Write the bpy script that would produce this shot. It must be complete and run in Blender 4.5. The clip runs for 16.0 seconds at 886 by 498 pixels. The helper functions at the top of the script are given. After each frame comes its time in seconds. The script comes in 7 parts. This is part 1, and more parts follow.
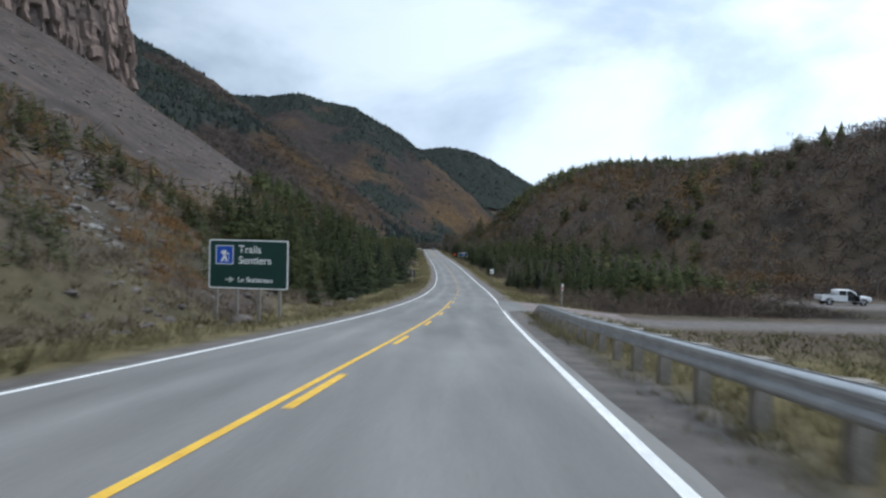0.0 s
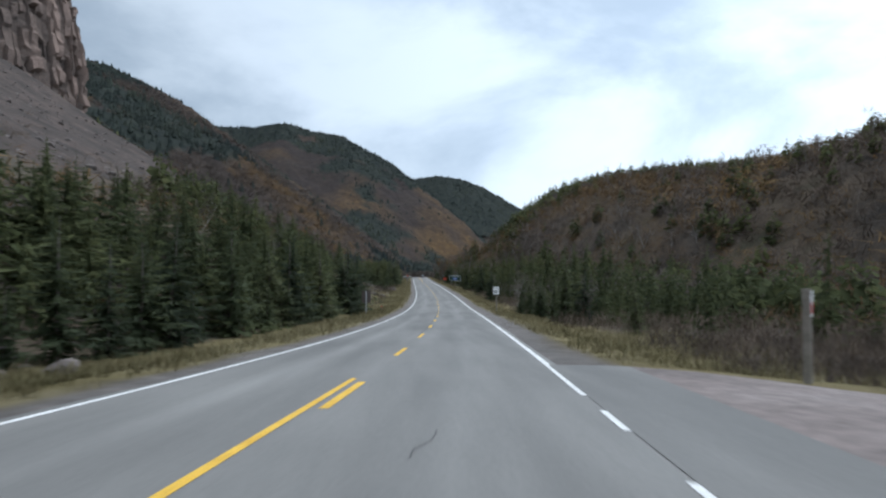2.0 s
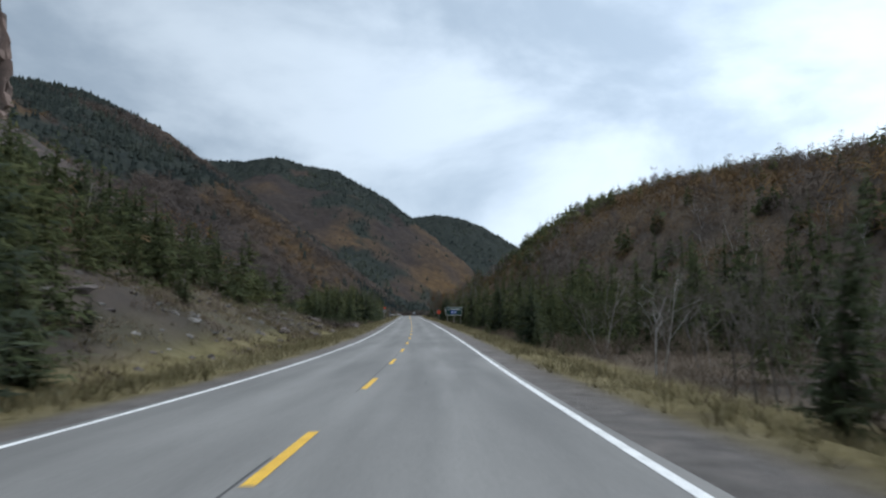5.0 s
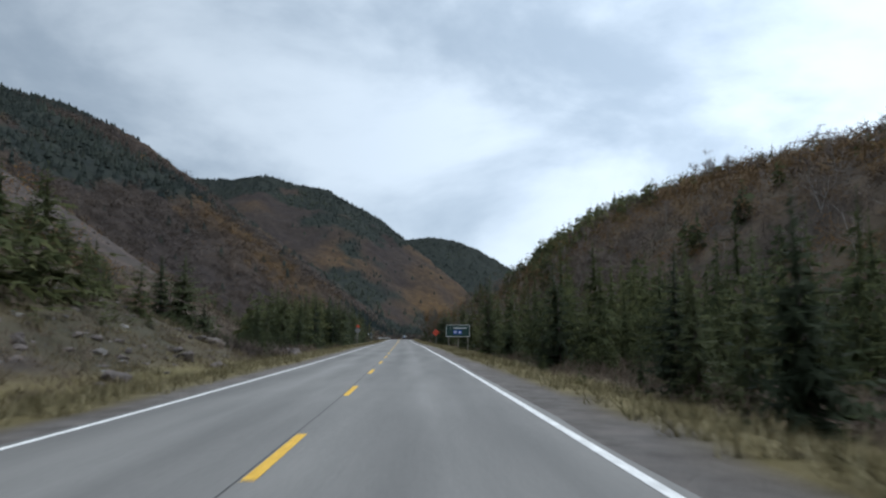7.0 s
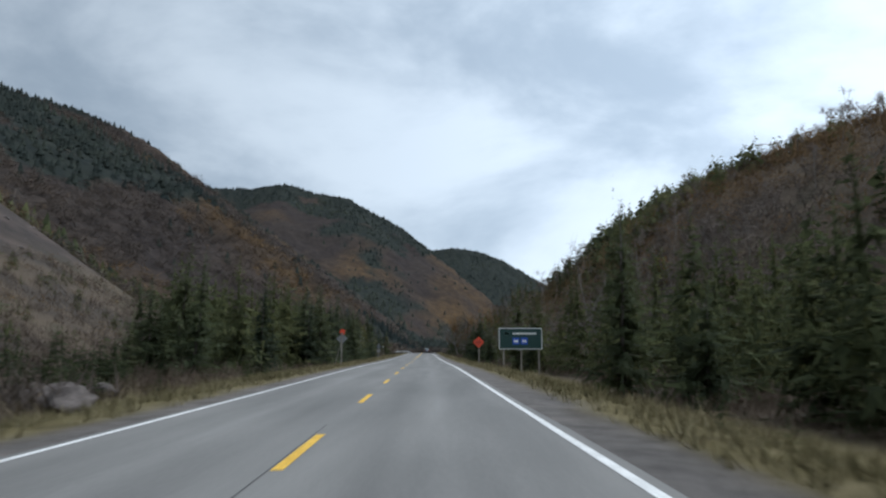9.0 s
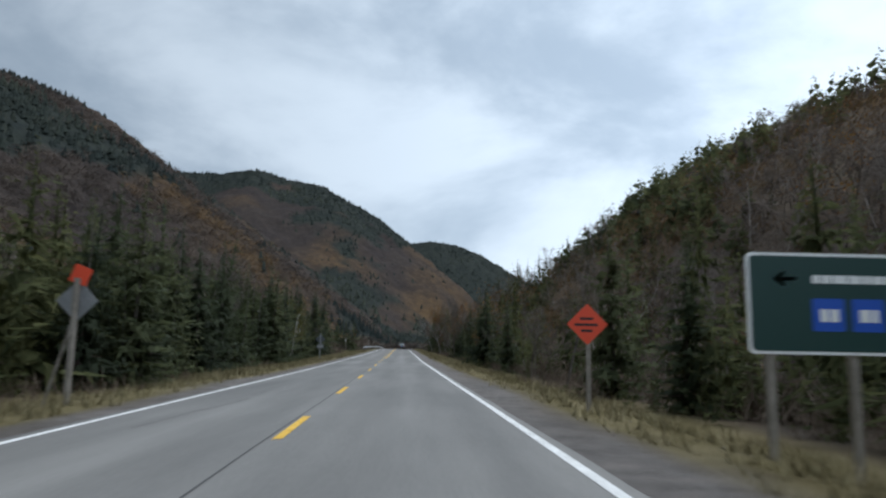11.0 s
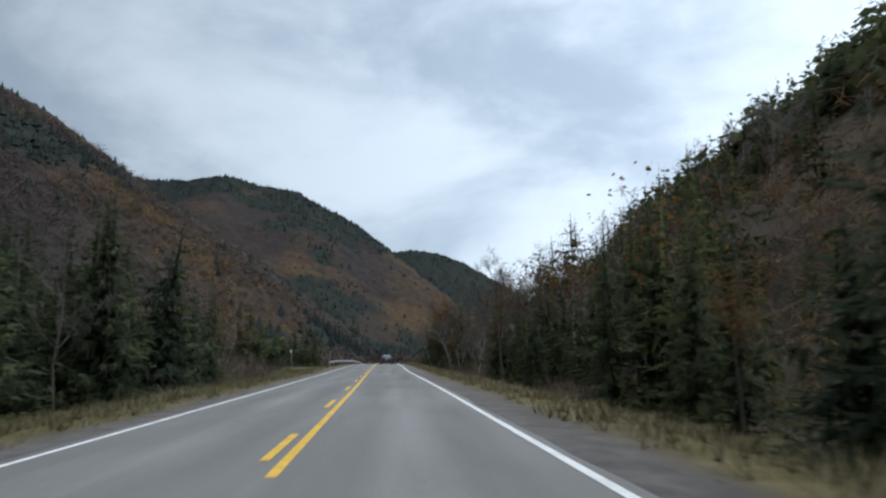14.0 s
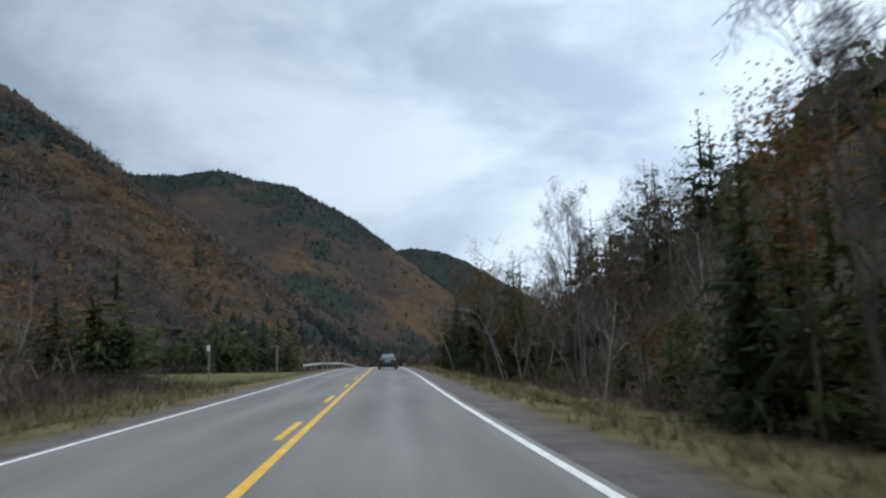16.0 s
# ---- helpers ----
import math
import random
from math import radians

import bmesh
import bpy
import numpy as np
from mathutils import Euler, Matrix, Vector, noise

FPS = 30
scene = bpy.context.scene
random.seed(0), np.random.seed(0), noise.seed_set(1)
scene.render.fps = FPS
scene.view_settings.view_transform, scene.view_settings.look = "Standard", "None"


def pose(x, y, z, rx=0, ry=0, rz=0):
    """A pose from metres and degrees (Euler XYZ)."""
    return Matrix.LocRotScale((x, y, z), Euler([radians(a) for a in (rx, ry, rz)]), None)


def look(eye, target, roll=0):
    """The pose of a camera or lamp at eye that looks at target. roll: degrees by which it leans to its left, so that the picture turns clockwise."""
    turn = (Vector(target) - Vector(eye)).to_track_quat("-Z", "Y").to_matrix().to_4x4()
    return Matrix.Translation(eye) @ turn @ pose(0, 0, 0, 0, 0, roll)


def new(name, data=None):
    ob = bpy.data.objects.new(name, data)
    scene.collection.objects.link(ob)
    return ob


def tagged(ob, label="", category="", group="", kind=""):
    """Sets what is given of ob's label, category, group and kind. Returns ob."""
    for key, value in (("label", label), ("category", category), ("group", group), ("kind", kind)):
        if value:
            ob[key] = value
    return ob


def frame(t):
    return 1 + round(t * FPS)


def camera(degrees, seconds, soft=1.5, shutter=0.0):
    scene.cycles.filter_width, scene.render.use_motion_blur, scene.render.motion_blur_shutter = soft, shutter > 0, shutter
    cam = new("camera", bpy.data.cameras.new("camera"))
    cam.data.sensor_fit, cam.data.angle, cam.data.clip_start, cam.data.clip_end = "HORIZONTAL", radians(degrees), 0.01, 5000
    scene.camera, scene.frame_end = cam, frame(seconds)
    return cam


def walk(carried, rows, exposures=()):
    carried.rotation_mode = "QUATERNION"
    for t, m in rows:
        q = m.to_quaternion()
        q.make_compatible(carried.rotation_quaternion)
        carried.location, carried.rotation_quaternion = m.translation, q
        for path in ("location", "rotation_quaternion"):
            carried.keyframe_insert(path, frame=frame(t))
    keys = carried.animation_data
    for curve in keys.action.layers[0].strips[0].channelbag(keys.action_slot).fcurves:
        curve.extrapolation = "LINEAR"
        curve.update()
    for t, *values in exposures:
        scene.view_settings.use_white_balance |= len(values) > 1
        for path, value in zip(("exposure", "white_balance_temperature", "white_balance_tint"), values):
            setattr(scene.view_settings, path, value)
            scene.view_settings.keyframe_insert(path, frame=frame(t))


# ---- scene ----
cam = camera(65.2, 16.0, soft=2.3, shutter=0.27)
PATH = [
    (0, (1.798, -5.593, 7.675), (1.856, 4.406, 7.512), 1.30),
    (0.5, (2.483, 5.305, 6.795), (2.611, 15.303, 6.947), 0.46),
    (1, (3.143, 16.210, 5.959), (3.304, 26.208, 6.041), 0.92),
    (1.5, (3.715, 27.120, 5.177), (3.799, 37.116, 5.479), 1.08),
    (2, (4.292, 38.032, 4.489), (4.423, 48.027, 4.780), -0.20),
    (2.5, (4.772, 48.970, 3.876), (4.908, 58.956, 4.383), 0.14),
    (3, (5.196, 59.931, 3.322), (5.253, 69.923, 3.716), -0.45),
    (3.5, (5.536, 70.904, 2.827), (5.531, 80.898, 3.181), 0.46),
    (4, (5.798, 81.898, 2.390), (5.838, 91.878, 3.029), 0.83),
    (4.5, (6.069, 92.908, 1.997), (6.184, 102.851, 3.056), 0.99),
    (5, (6.248, 103.966, 1.638), (6.401, 113.924, 2.543), 0.01),
    (7.5, (6.043, 159.491, 0.903), (6.290, 169.399, 2.232), 0.24),
    (8, (5.790, 170.548, 0.899), (6.014, 180.455, 2.243), 0.15),
    (8.5, (5.445, 181.533, 0.902), (5.391, 191.443, 2.239), 0.16),
    (9, (5.173, 192.384, 0.907), (5.078, 202.279, 2.351), 0.12),
    (11.5, (3.440, 245.877, 1.020), (3.779, 255.782, 2.347), 0.80),
    (12, (3.018, 256.430, 0.960), (3.407, 266.353, 2.135), -0.04),
    (12.5, (2.656, 267.008, 0.899), (2.953, 276.902, 2.319), 0.11),
    (13, (2.194, 277.605, 0.872), (2.516, 287.483, 2.394), 0.23),
    (13.5, (1.746, 288.241, 0.865), (2.278, 298.122, 2.306), -0.44),
    (14, (1.340, 298.900, 0.868), (1.863, 308.765, 2.418), -0.53),
    (14.5, (0.957, 309.576, 0.884), (1.548, 319.436, 2.447), -1.12),
    (15, (0.642, 320.266, 0.911), (1.214, 330.136, 2.410), -0.89),
    (15.5, (0.340, 330.962, 0.932), (0.957, 340.832, 2.419), -0.67),
    (16, (0.071, 341.657, 0.933), (0.592, 351.522, 2.488), -0.88),
]
walk(cam, [(t, look(eye, target, roll)) for t, eye, target, roll in PATH], [(0.0, 0.38, 5960, 10), (2.5, 0.34, 6000, 10), (5.0, 0.23, 6080, 10), (16.0, 0.16, 6090, 10)])

# ---------------------------------------------------------------- sky and light
SUN_ELEV, SUN_AZ = 66.0, 65.0
world = bpy.data.worlds.new("overcast_sky")
scene.world = world
world.use_nodes = True
wn, wl = world.node_tree.nodes, world.node_tree.links
wn.clear()
w_out = wn.new("ShaderNodeOutputWorld")
w_bg = wn.new("ShaderNodeBackground")
w_bg.inputs["Strength"].default_value = 0.1
w_sky = wn.new("ShaderNodeTexSky")
w_sky.sky_type, w_sky.sun_disc = "NISHITA", False
w_sky.sun_elevation, w_sky.sun_rotation = radians(SUN_ELEV), radians(SUN_AZ)
w_sky.air_density, w_sky.dust_density = 1.0, 3.0
w_co = wn.new("ShaderNodeTexCoord")
w_map = wn.new("ShaderNodeMapping")
w_map.inputs["Scale"].default_value = (1.0, 1.0, 2.0)
w_map.inputs["Location"].default_value = (0.7, 0.2, 0.1)
w_n1 = wn.new("ShaderNodeTexNoise")
w_n1.inputs["Scale"].default_value, w_n1.inputs["Detail"].default_value = 2.7, 7.0
w_n1.inputs["Roughness"].default_value = 0.55
w_n1.inputs["Distortion"].default_value = 0.25
w_ramp = wn.new("ShaderNodeValToRGB")
w_ramp.color_ramp.elements[0].position, w_ramp.color_ramp.elements[0].color = 0.33, (3.85, 4.65, 5.45, 1)
w_ramp.color_ramp.elements[1].position, w_ramp.color_ramp.elements[1].color = 0.64, (6.7, 7.55, 8.25, 1)
w_ramp.color_ramp.interpolation = "EASE"
w_mix = wn.new("ShaderNodeMix")
w_mix.data_type = "RGBA"
w_mix.inputs["Factor"].default_value = 0.94
wl.new(w_co.outputs["Generated"], w_map.inputs["Vector"])
wl.new(w_map.outputs["Vector"], w_n1.inputs["Vector"])
wl.new(w_n1.outputs["Fac"], w_ramp.inputs["Fac"])
wl.new(w_sky.outputs["Color"], w_mix.inputs["A"])
wl.new(w_ramp.outputs["Color"], w_mix.inputs["B"])
# thinner, brighter cloud towards the hidden sun, heavier cloud away from it
w_sep = wn.new("ShaderNodeSeparateXYZ")
wl.new(w_co.outputs["Generated"], w_sep.inputs["Vector"])
w_gr = wn.new("ShaderNodeMapRange")
w_gr.inputs["From Min"].default_value, w_gr.inputs["From Max"].default_value = -0.55, 0.45
w_gr.inputs["To Min"].default_value, w_gr.inputs["To Max"].default_value = 0.7, 1.36
wl.new(w_sep.outputs["X"], w_gr.inputs["Value"])
w_mul = wn.new("ShaderNodeVectorMath")
w_mul.operation = "SCALE"
wl.new(w_mix.outputs["Result"], w_mul.inputs[0])
wl.new(w_gr.outputs["Result"], w_mul.inputs["Scale"])
wl.new(w_mul.outputs["Vector"], w_bg.inputs["Color"])
wl.new(w_bg.outputs["Background"], w_out.inputs["Surface"])

sun = new("sun", bpy.data.lights.new("sun", "SUN"))
sun.data.energy, sun.data.angle, sun.data.color = 1.5, radians(40), (1.0, 0.985, 0.96)
_az, _el = radians(SUN_AZ), radians(SUN_ELEV)
sun.matrix_world = look((math.sin(_az) * math.cos(_el) * 50, math.cos(_az) * math.cos(_el) * 50, math.sin(_el) * 50), (0, 0, 0))
scene.view_settings.exposure = 0.0

# ---------------------------------------------------------------- materials


def material(name, colors, scale=6.0, rough=0.9, bump=0.0, bump_scale=40.0, metal=0.0, spec=0.3, island=0.0, objrand=0.0, detail=6.0, fine=None, trans=0.0):
    """Noise between colours at one scale, value variation at a finer one, optional variation by island or object."""
    m = bpy.data.materials.new(name)
    m.use_nodes = True
    nt = m.node_tree
    n, l = nt.nodes, nt.links
    b = n["Principled BSDF"]
    b.inputs["Roughness"].default_value = rough
    b.inputs["Metallic"].default_value = metal
    b.inputs["Specular IOR Level"].default_value = spec
    co = n.new("ShaderNodeTexCoord")
    tex = n.new("ShaderNodeTexNoise")
    tex.inputs["Scale"].default_value, tex.inputs["Detail"].default_value = scale, detail
    l.new(co.outputs["Object"], tex.inputs["Vector"])
    ramp = n.new("ShaderNodeValToRGB")
    els = ramp.color_ramp.elements
    k = len(colors)
    for i, c in enumerate(colors):
        p = 0.32 + 0.36 * i / max(k - 1, 1)
        e = els[i] if i < 2 else els.new(p)
        e.position, e.color = p, (*c, 1)
    fac = tex.outputs["Fac"]
    rnd = None
    if island > 0:
        g = n.new("ShaderNodeNewGeometry")
        rnd, amount = g.outputs["Random Per Island"], island
    elif objrand > 0:
        g = n.new("ShaderNodeObjectInfo")
        rnd, amount = g.outputs["Random"], objrand
    if rnd is not None:
        mm = n.new("ShaderNodeMath")
        mm.operation = "MULTIPLY_ADD"
        mm.inputs[1].default_value, mm.inputs[2].default_value = amount, -0.5 * amount
        l.new(rnd, mm.inputs[0])
        ad = n.new("ShaderNodeMath")
        ad.operation = "ADD"
        l.new(fac, ad.inputs[0])
        l.new(mm.outputs[0], ad.inputs[1])
        fac = ad.outputs[0]
    l.new(fac, ramp.inputs["Fac"])
    fn = n.new("ShaderNodeTexNoise")
    fn.inputs["Scale"].default_value, fn.inputs["Detail"].default_value = fine or scale * 9, 4.0
    l.new(co.outputs["Object"], fn.inputs["Vector"])
    hv = n.new("ShaderNodeHueSaturation")
    mr = n.new("ShaderNodeMapRange")
    mr.inputs["From Min"].default_value, mr.inputs["From Max"].default_value = 0.25, 0.75
    mr.inputs["To Min"].default_value, mr.inputs["To Max"].default_value = 0.72, 1.28
    l.new(fn.outputs["Fac"], mr.inputs["Value"])
    l.new(mr.outputs["Result"], hv.inputs["Value"])
    l.new(ramp.outputs["Color"], hv.inputs["Color"])
    l.new(hv.outputs["Color"], b.inputs["Base Color"])
    if trans > 0:
        tr = n.new("ShaderNodeBsdfTranslucent")
        l.new(hv.outputs["Color"], tr.inputs["Color"])
        ms = n.new("ShaderNodeMixShader")
        ms.inputs[0].default_value = trans
        l.new(b.outputs["BSDF"], ms.inputs[1])
        l.new(tr.outputs["BSDF"], ms.inputs[2])
        l.new(ms.outputs["Shader"], n["Material Output"].inputs["Surface"])
    if bump > 0:
        bn = n.new("ShaderNodeTexNoise")
        bn.inputs["Scale"].default_value, bn.inputs["Detail"].default_value = bump_scale, 5.0
        l.new(co.outputs["Object"], bn.inputs["Vector"])
        bp = n.new("ShaderNodeBump")
        bp.inputs["Strength"].default_value, bp.inputs["Distance"].default_value = bump, 0.05
        l.new(bn.outputs["Fac"], bp.inputs["Height"])
        l.new(bp.outputs["Normal"], b.inputs["Normal"])
    return m


def plain(name, color, rough=0.5, metal=0.0, spec=0.5, emit=0.0):
    m = bpy.data.materials.new(name)
    m.use_nodes = True
    b = m.node_tree.nodes["Principled BSDF"]
    b.inputs["Base Color"].default_value = (*color, 1)
    b.inputs["Roughness"].default_value, b.inputs["Metallic"].default_value = rough, metal
    b.inputs["Specular IOR Level"].default_value = spec
    if emit > 0:
        b.inputs["Emission Color"].default_value = (*color, 1)
        b.inputs["Emission Strength"].default_value = emit
    return m


M_CRACK = material("crack_filler", [(0.05, 0.05, 0.05), (0.09, 0.088, 0.085)], 3, 0.8)
M_WHITE = material("white_road_paint", [(0.62, 0.62, 0.6), (0.8, 0.8, 0.78)], 2.5, 0.7, 0.1, 80)
M_YELLOW = material("yellow_road_paint", [(0.62, 0.36, 0.04), (0.75, 0.47, 0.06)], 2.5, 0.7, 0.1, 80)
M_NEEDLE = material("spruce_needles", [(0.046, 0.06, 0.035), (0.078, 0.096, 0.049), (0.118, 0.13, 0.062)], 0.8, 0.75, objrand=0.4, spec=0.2, trans=0.5)
M_NEEDLE_FAR = material("conifer_foliage", [(0.05, 0.062, 0.034), (0.088, 0.102, 0.048), (0.135, 0.14, 0.062)], 0.025, 0.9, island=0.2, spec=0.1, fine=0.4, trans=0.45)
# dark spruce green, with distance haze put in as a blue tint
M_FOREST = material("haze_tinted_dark_spruce", [(0.022, 0.029, 0.028), (0.033, 0.041, 0.036), (0.05, 0.057, 0.043)], 0.012, 0.95, island=0.1, spec=0.05, fine=0.1, trans=0.25, detail=3.0)
M_RUST_FAR = material("faded_autumn_woods", [(0.105, 0.076, 0.05), (0.15, 0.1, 0.055), (0.205, 0.138, 0.065)], 0.015, 0.95, island=0.12, spec=0.05, fine=0.15, trans=0.25, detail=3.0)
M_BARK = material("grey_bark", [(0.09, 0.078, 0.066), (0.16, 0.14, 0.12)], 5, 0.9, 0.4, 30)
M_BIRCH = material("pale_birch_bark", [(0.25, 0.235, 0.22), (0.48, 0.46, 0.435)], 4, 0.8, 0.2, 30)
M_GREYBARK = material("dull_grey_bark", [(0.12, 0.108, 0.098), (0.2, 0.182, 0.166)], 3, 0.9, island=0.3)
M_TWIG = material("bare_twigs", [(0.11, 0.09, 0.08), (0.155, 0.13, 0.113), (0.2, 0.172, 0.15)], 0.05, 0.9, island=0.3, spec=0.1, fine=0.6, trans=0.3)
M_RUST = material("autumn_leaves", [(0.11, 0.062, 0.03), (0.18, 0.09, 0.032), (0.25, 0.14, 0.045)], 0.03, 0.85, island=0.3, spec=0.1, fine=0.8, trans=0.35)
M_HARDWOOD = material("late_autumn_hardwood", [(0.067, 0.057, 0.051), (0.094, 0.078, 0.067), (0.124, 0.097, 0.076)], 0.014, 0.95, island=0.1, spec=0.05, fine=0.2, trans=0.25, detail=3.0)
M_SHRUB = material("brown_shrub_twigs", [(0.105, 0.08, 0.062), (0.15, 0.117, 0.09), (0.19, 0.155, 0.12)], 0.15, 0.9, island=0.3, spec=0.1, fine=2, trans=0.25)
M_GRASS = material("dry_roadside_grass", [(0.135, 0.122, 0.06), (0.235, 0.205, 0.112), (0.36, 0.315, 0.19)], 0.16, 0.85, island=0.4, spec=0.15, fine=2, trans=0.35)
M_OLIVE = material("yellowing_birch_leaves", [(0.085, 0.082, 0.032), (0.135, 0.122, 0.04), (0.2, 0.165, 0.05)], 0.3, 0.85, island=0.3, spec=0.1, fine=2, trans=0.4)
M_MARSH = material("olive_marsh_grass", [(0.155, 0.15, 0.074), (0.235, 0.22, 0.115), (0.33, 0.3, 0.17)], 0.1, 0.9, island=0.3, spec=0.1, fine=1.2, trans=0.3)
M_SEDGE = material("brown_sedge", [(0.1, 0.083, 0.048), (0.16, 0.132, 0.074), (0.215, 0.18, 0.1)], 0.12, 0.9, island=0.35, spec=0.1, fine=2, trans=0.3)
M_SCREE = material("pale_broken_stone", [(0.085, 0.079, 0.073), (0.14, 0.131, 0.121), (0.24, 0.228, 0.212)], 0.9, 0.9, 0.5, 6, island=0.35)
M_ROCK = material("weathered_rock", [(0.062, 0.053, 0.048), (0.106, 0.089, 0.081), (0.172, 0.146, 0.133)], 0.8, 0.9, 0.7, 6, objrand=0.2)


def cliff_material():
    """Brown-grey rock whose blocks differ in tone, with fine grain and stains."""
    m = bpy.data.materials.new("cliff_rock")
    m.use_nodes = True
    n, l = m.node_tree.nodes, m.node_tree.links
    b = n["Principled BSDF"]
    b.inputs["Roughness"].default_value, b.inputs["Specular IOR Level"].default_value = 0.95, 0.1
    co = n.new("ShaderNodeTexCoord")
    at = n.new("ShaderNodeAttribute")
    at.attribute_name = "tone"
    big, small = n.new("ShaderNodeTexNoise"), n.new("ShaderNodeTexNoise")
    for t, sc in ((big, 0.07), (small, 1.1)):
        t.inputs["Scale"].default_value, t.inputs["Detail"].default_value, t.inputs["Roughness"].default_value = sc, 9.0, 0.7
        l.new(co.outputs["Object"], t.inputs["Vector"])
    s1, s2 = n.new("ShaderNodeMath"), n.new("ShaderNodeMath")
    s1.operation = s2.operation = "MULTIPLY_ADD"
    s1.inputs[1].default_value, s2.inputs[1].default_value = 0.45, 0.5
    l.new(big.outputs["Fac"], s1.inputs[0])
    l.new(at.outputs["Fac"], s1.inputs[2])
    l.new(small.outputs["Fac"], s2.inputs[0])
    l.new(s1.outputs[0], s2.inputs[2])
    r = n.new("ShaderNodeValToRGB")
    for k, (pos, c) in enumerate(((0.48, (0.062, 0.052, 0.047)), (0.95, (0.26, 0.19, 0.158)), (0.7, (0.145, 0.112, 0.096)))):
        e = r.color_ramp.elements[k] if k < 2 else r.color_ramp.elements.new(pos)
        e.position, e.color = pos, (*c, 1)
    l.new(s2.outputs[0], r.inputs["Fac"])
    l.new(r.outputs["Color"], b.inputs["Base Color"])
    bp = n.new("ShaderNodeBump")
    bp.inputs["Strength"].default_value, bp.inputs["Distance"].default_value = 0.7, 0.6
    l.new(small.outputs["Fac"], bp.inputs["Height"])
    l.new(bp.outputs["Normal"], b.inputs["Normal"])
    return m


M_CLIFF = cliff_material()


def canopy_material():
    """The closed canopy of a far wood: bare hardwood, autumn leaf and haze-blued conifers by attribute, mottled crown
    by crown.
    """
    m = bpy.data.materials.new("mixed_forest_canopy")
    m.use_nodes = True
    n, l = m.node_tree.nodes, m.node_tree.links
    b = n["Principled BSDF"]
    b.inputs["Roughness"].default_value, b.inputs["Specular IOR Level"].default_value = 0.95, 0.05
    co = n.new("ShaderNodeTexCoord")

    def noisy(scale, detail, lo, hi):
        t = n.new("ShaderNodeTexNoise")
        t.inputs["Scale"].default_value, t.inputs["Detail"].default_value, t.inputs["Roughness"].default_value = scale, detail, 0.6
        l.new(co.outputs["Object"], t.inputs["Vector"])
        r = n.new("ShaderNodeMapRange")
        r.inputs["From Min"].default_value, r.inputs["From Max"].default_value = 0.3, 0.7
        r.inputs["To Min"].default_value, r.inputs["To Max"].default_value = lo, hi
        l.new(t.outputs["Fac"], r.inputs["Value"])
        return r.outputs["Result"]

    def mix(fac, a, c):
        x = n.new("ShaderNodeMix")
        x.data_type = "RGBA"
        l.new(fac, x.inputs["Factor"])
        for sock, v in (("A", a), ("B", c)):
            if isinstance(v, tuple):
                x.inputs[sock].default_value = (*v, 1)
            else:
                l.new(v, x.inputs[sock])
        return x.outputs["Result"]

    tree_noise = noisy(0.11, 4.0, 0.0, 1.0)
    wide_noise = noisy(0.018, 3.0, 0.0, 1.0)
    cur = mix(tree_noise, (0.03, 0.026, 0.026), (0.05, 0.041, 0.038))
    cur = mix(wide_noise, cur, mix(tree_noise, (0.037, 0.031, 0.028), (0.058, 0.046, 0.039)))
    # the conifer pair is blued to stand in for haze
    for name, dark, pale in (("autumn", (0.056, 0.039, 0.027), (0.12, 0.076, 0.036)), ("conifer", (0.018, 0.023, 0.023), (0.037, 0.042, 0.034))):
        at = n.new("ShaderNodeAttribute")
        at.attribute_name = name
        cur = mix(at.outputs["Fac"], cur, mix(tree_noise, dark, pale))
    hv = n.new("ShaderNodeHueSaturation")
    l.new(noisy(0.5, 3.0, 0.78, 1.2), hv.inputs["Value"])
    l.new(cur, hv.inputs["Color"])
    l.new(hv.outputs["Color"], b.inputs["Base Color"])
    return m


M_CANOPY = canopy_material()
M_GALV = material("galvanised_steel", [(0.42, 0.43, 0.44), (0.56, 0.57, 0.58)], 1.5, 0.42, 0.05, 30, metal=0.85, spec=0.5)
M_WOODPOST = material("weathered_wood", [(0.2, 0.18, 0.15), (0.3, 0.27, 0.235)], 4, 0.85, 0.3, 40)
M_ALU = material("dull_aluminium", [(0.2, 0.205, 0.21), (0.28, 0.285, 0.29)], 3, 0.6, metal=0.3)
# sign back with its shade put into the colour, darker than M_ALU
M_SIGNBACK = material("shaded_sign_back", [(0.075, 0.085, 0.09), (0.11, 0.12, 0.125)], 3, 0.6, metal=0.2)
M_BROWNBACK = material("brown_sign_back", [(0.075, 0.058, 0.052), (0.115, 0.09, 0.08)], 2.5, 0.7, 0.1, 30)
M_SIGNGREEN = plain("dark_green_sheeting", (0.008, 0.045, 0.038), 0.45)
M_SIGNWHITE = plain("white_sheeting", (0.88, 0.88, 0.87), 0.5)
M_SIGNBLUE = plain("blue_sheeting", (0.015, 0.09, 0.5), 0.45)
M_SIGNBLACK = plain("black_lettering", (0.012, 0.012, 0.014), 0.5)
M_SIGNORANGE = plain("orange_sheeting", (0.75, 0.075, 0.025), 0.5)
M_SIGNRED = plain("red_sheeting", (0.5, 0.03, 0.03), 0.5)

# ---------------------------------------------------------------- mesh helpers


def part(name, bm, mat, parent=None, label=""):
    """Links a bmesh as one mesh object, under a thing or a part where one is given."""
    me = bpy.data.meshes.new(name)
    bm.to_mesh(me)
    bm.free()
    return link(name, me, mat, parent, label)


def link(name, me, mat, parent=None, label=""):
    for m in mat if isinstance(mat, (list, tuple)) else [mat]:
        me.materials.append(m)
    ob = new(name, me)
    if parent is not None:
        ob.parent = parent
    if label:
        ob["label"] = label
    return ob


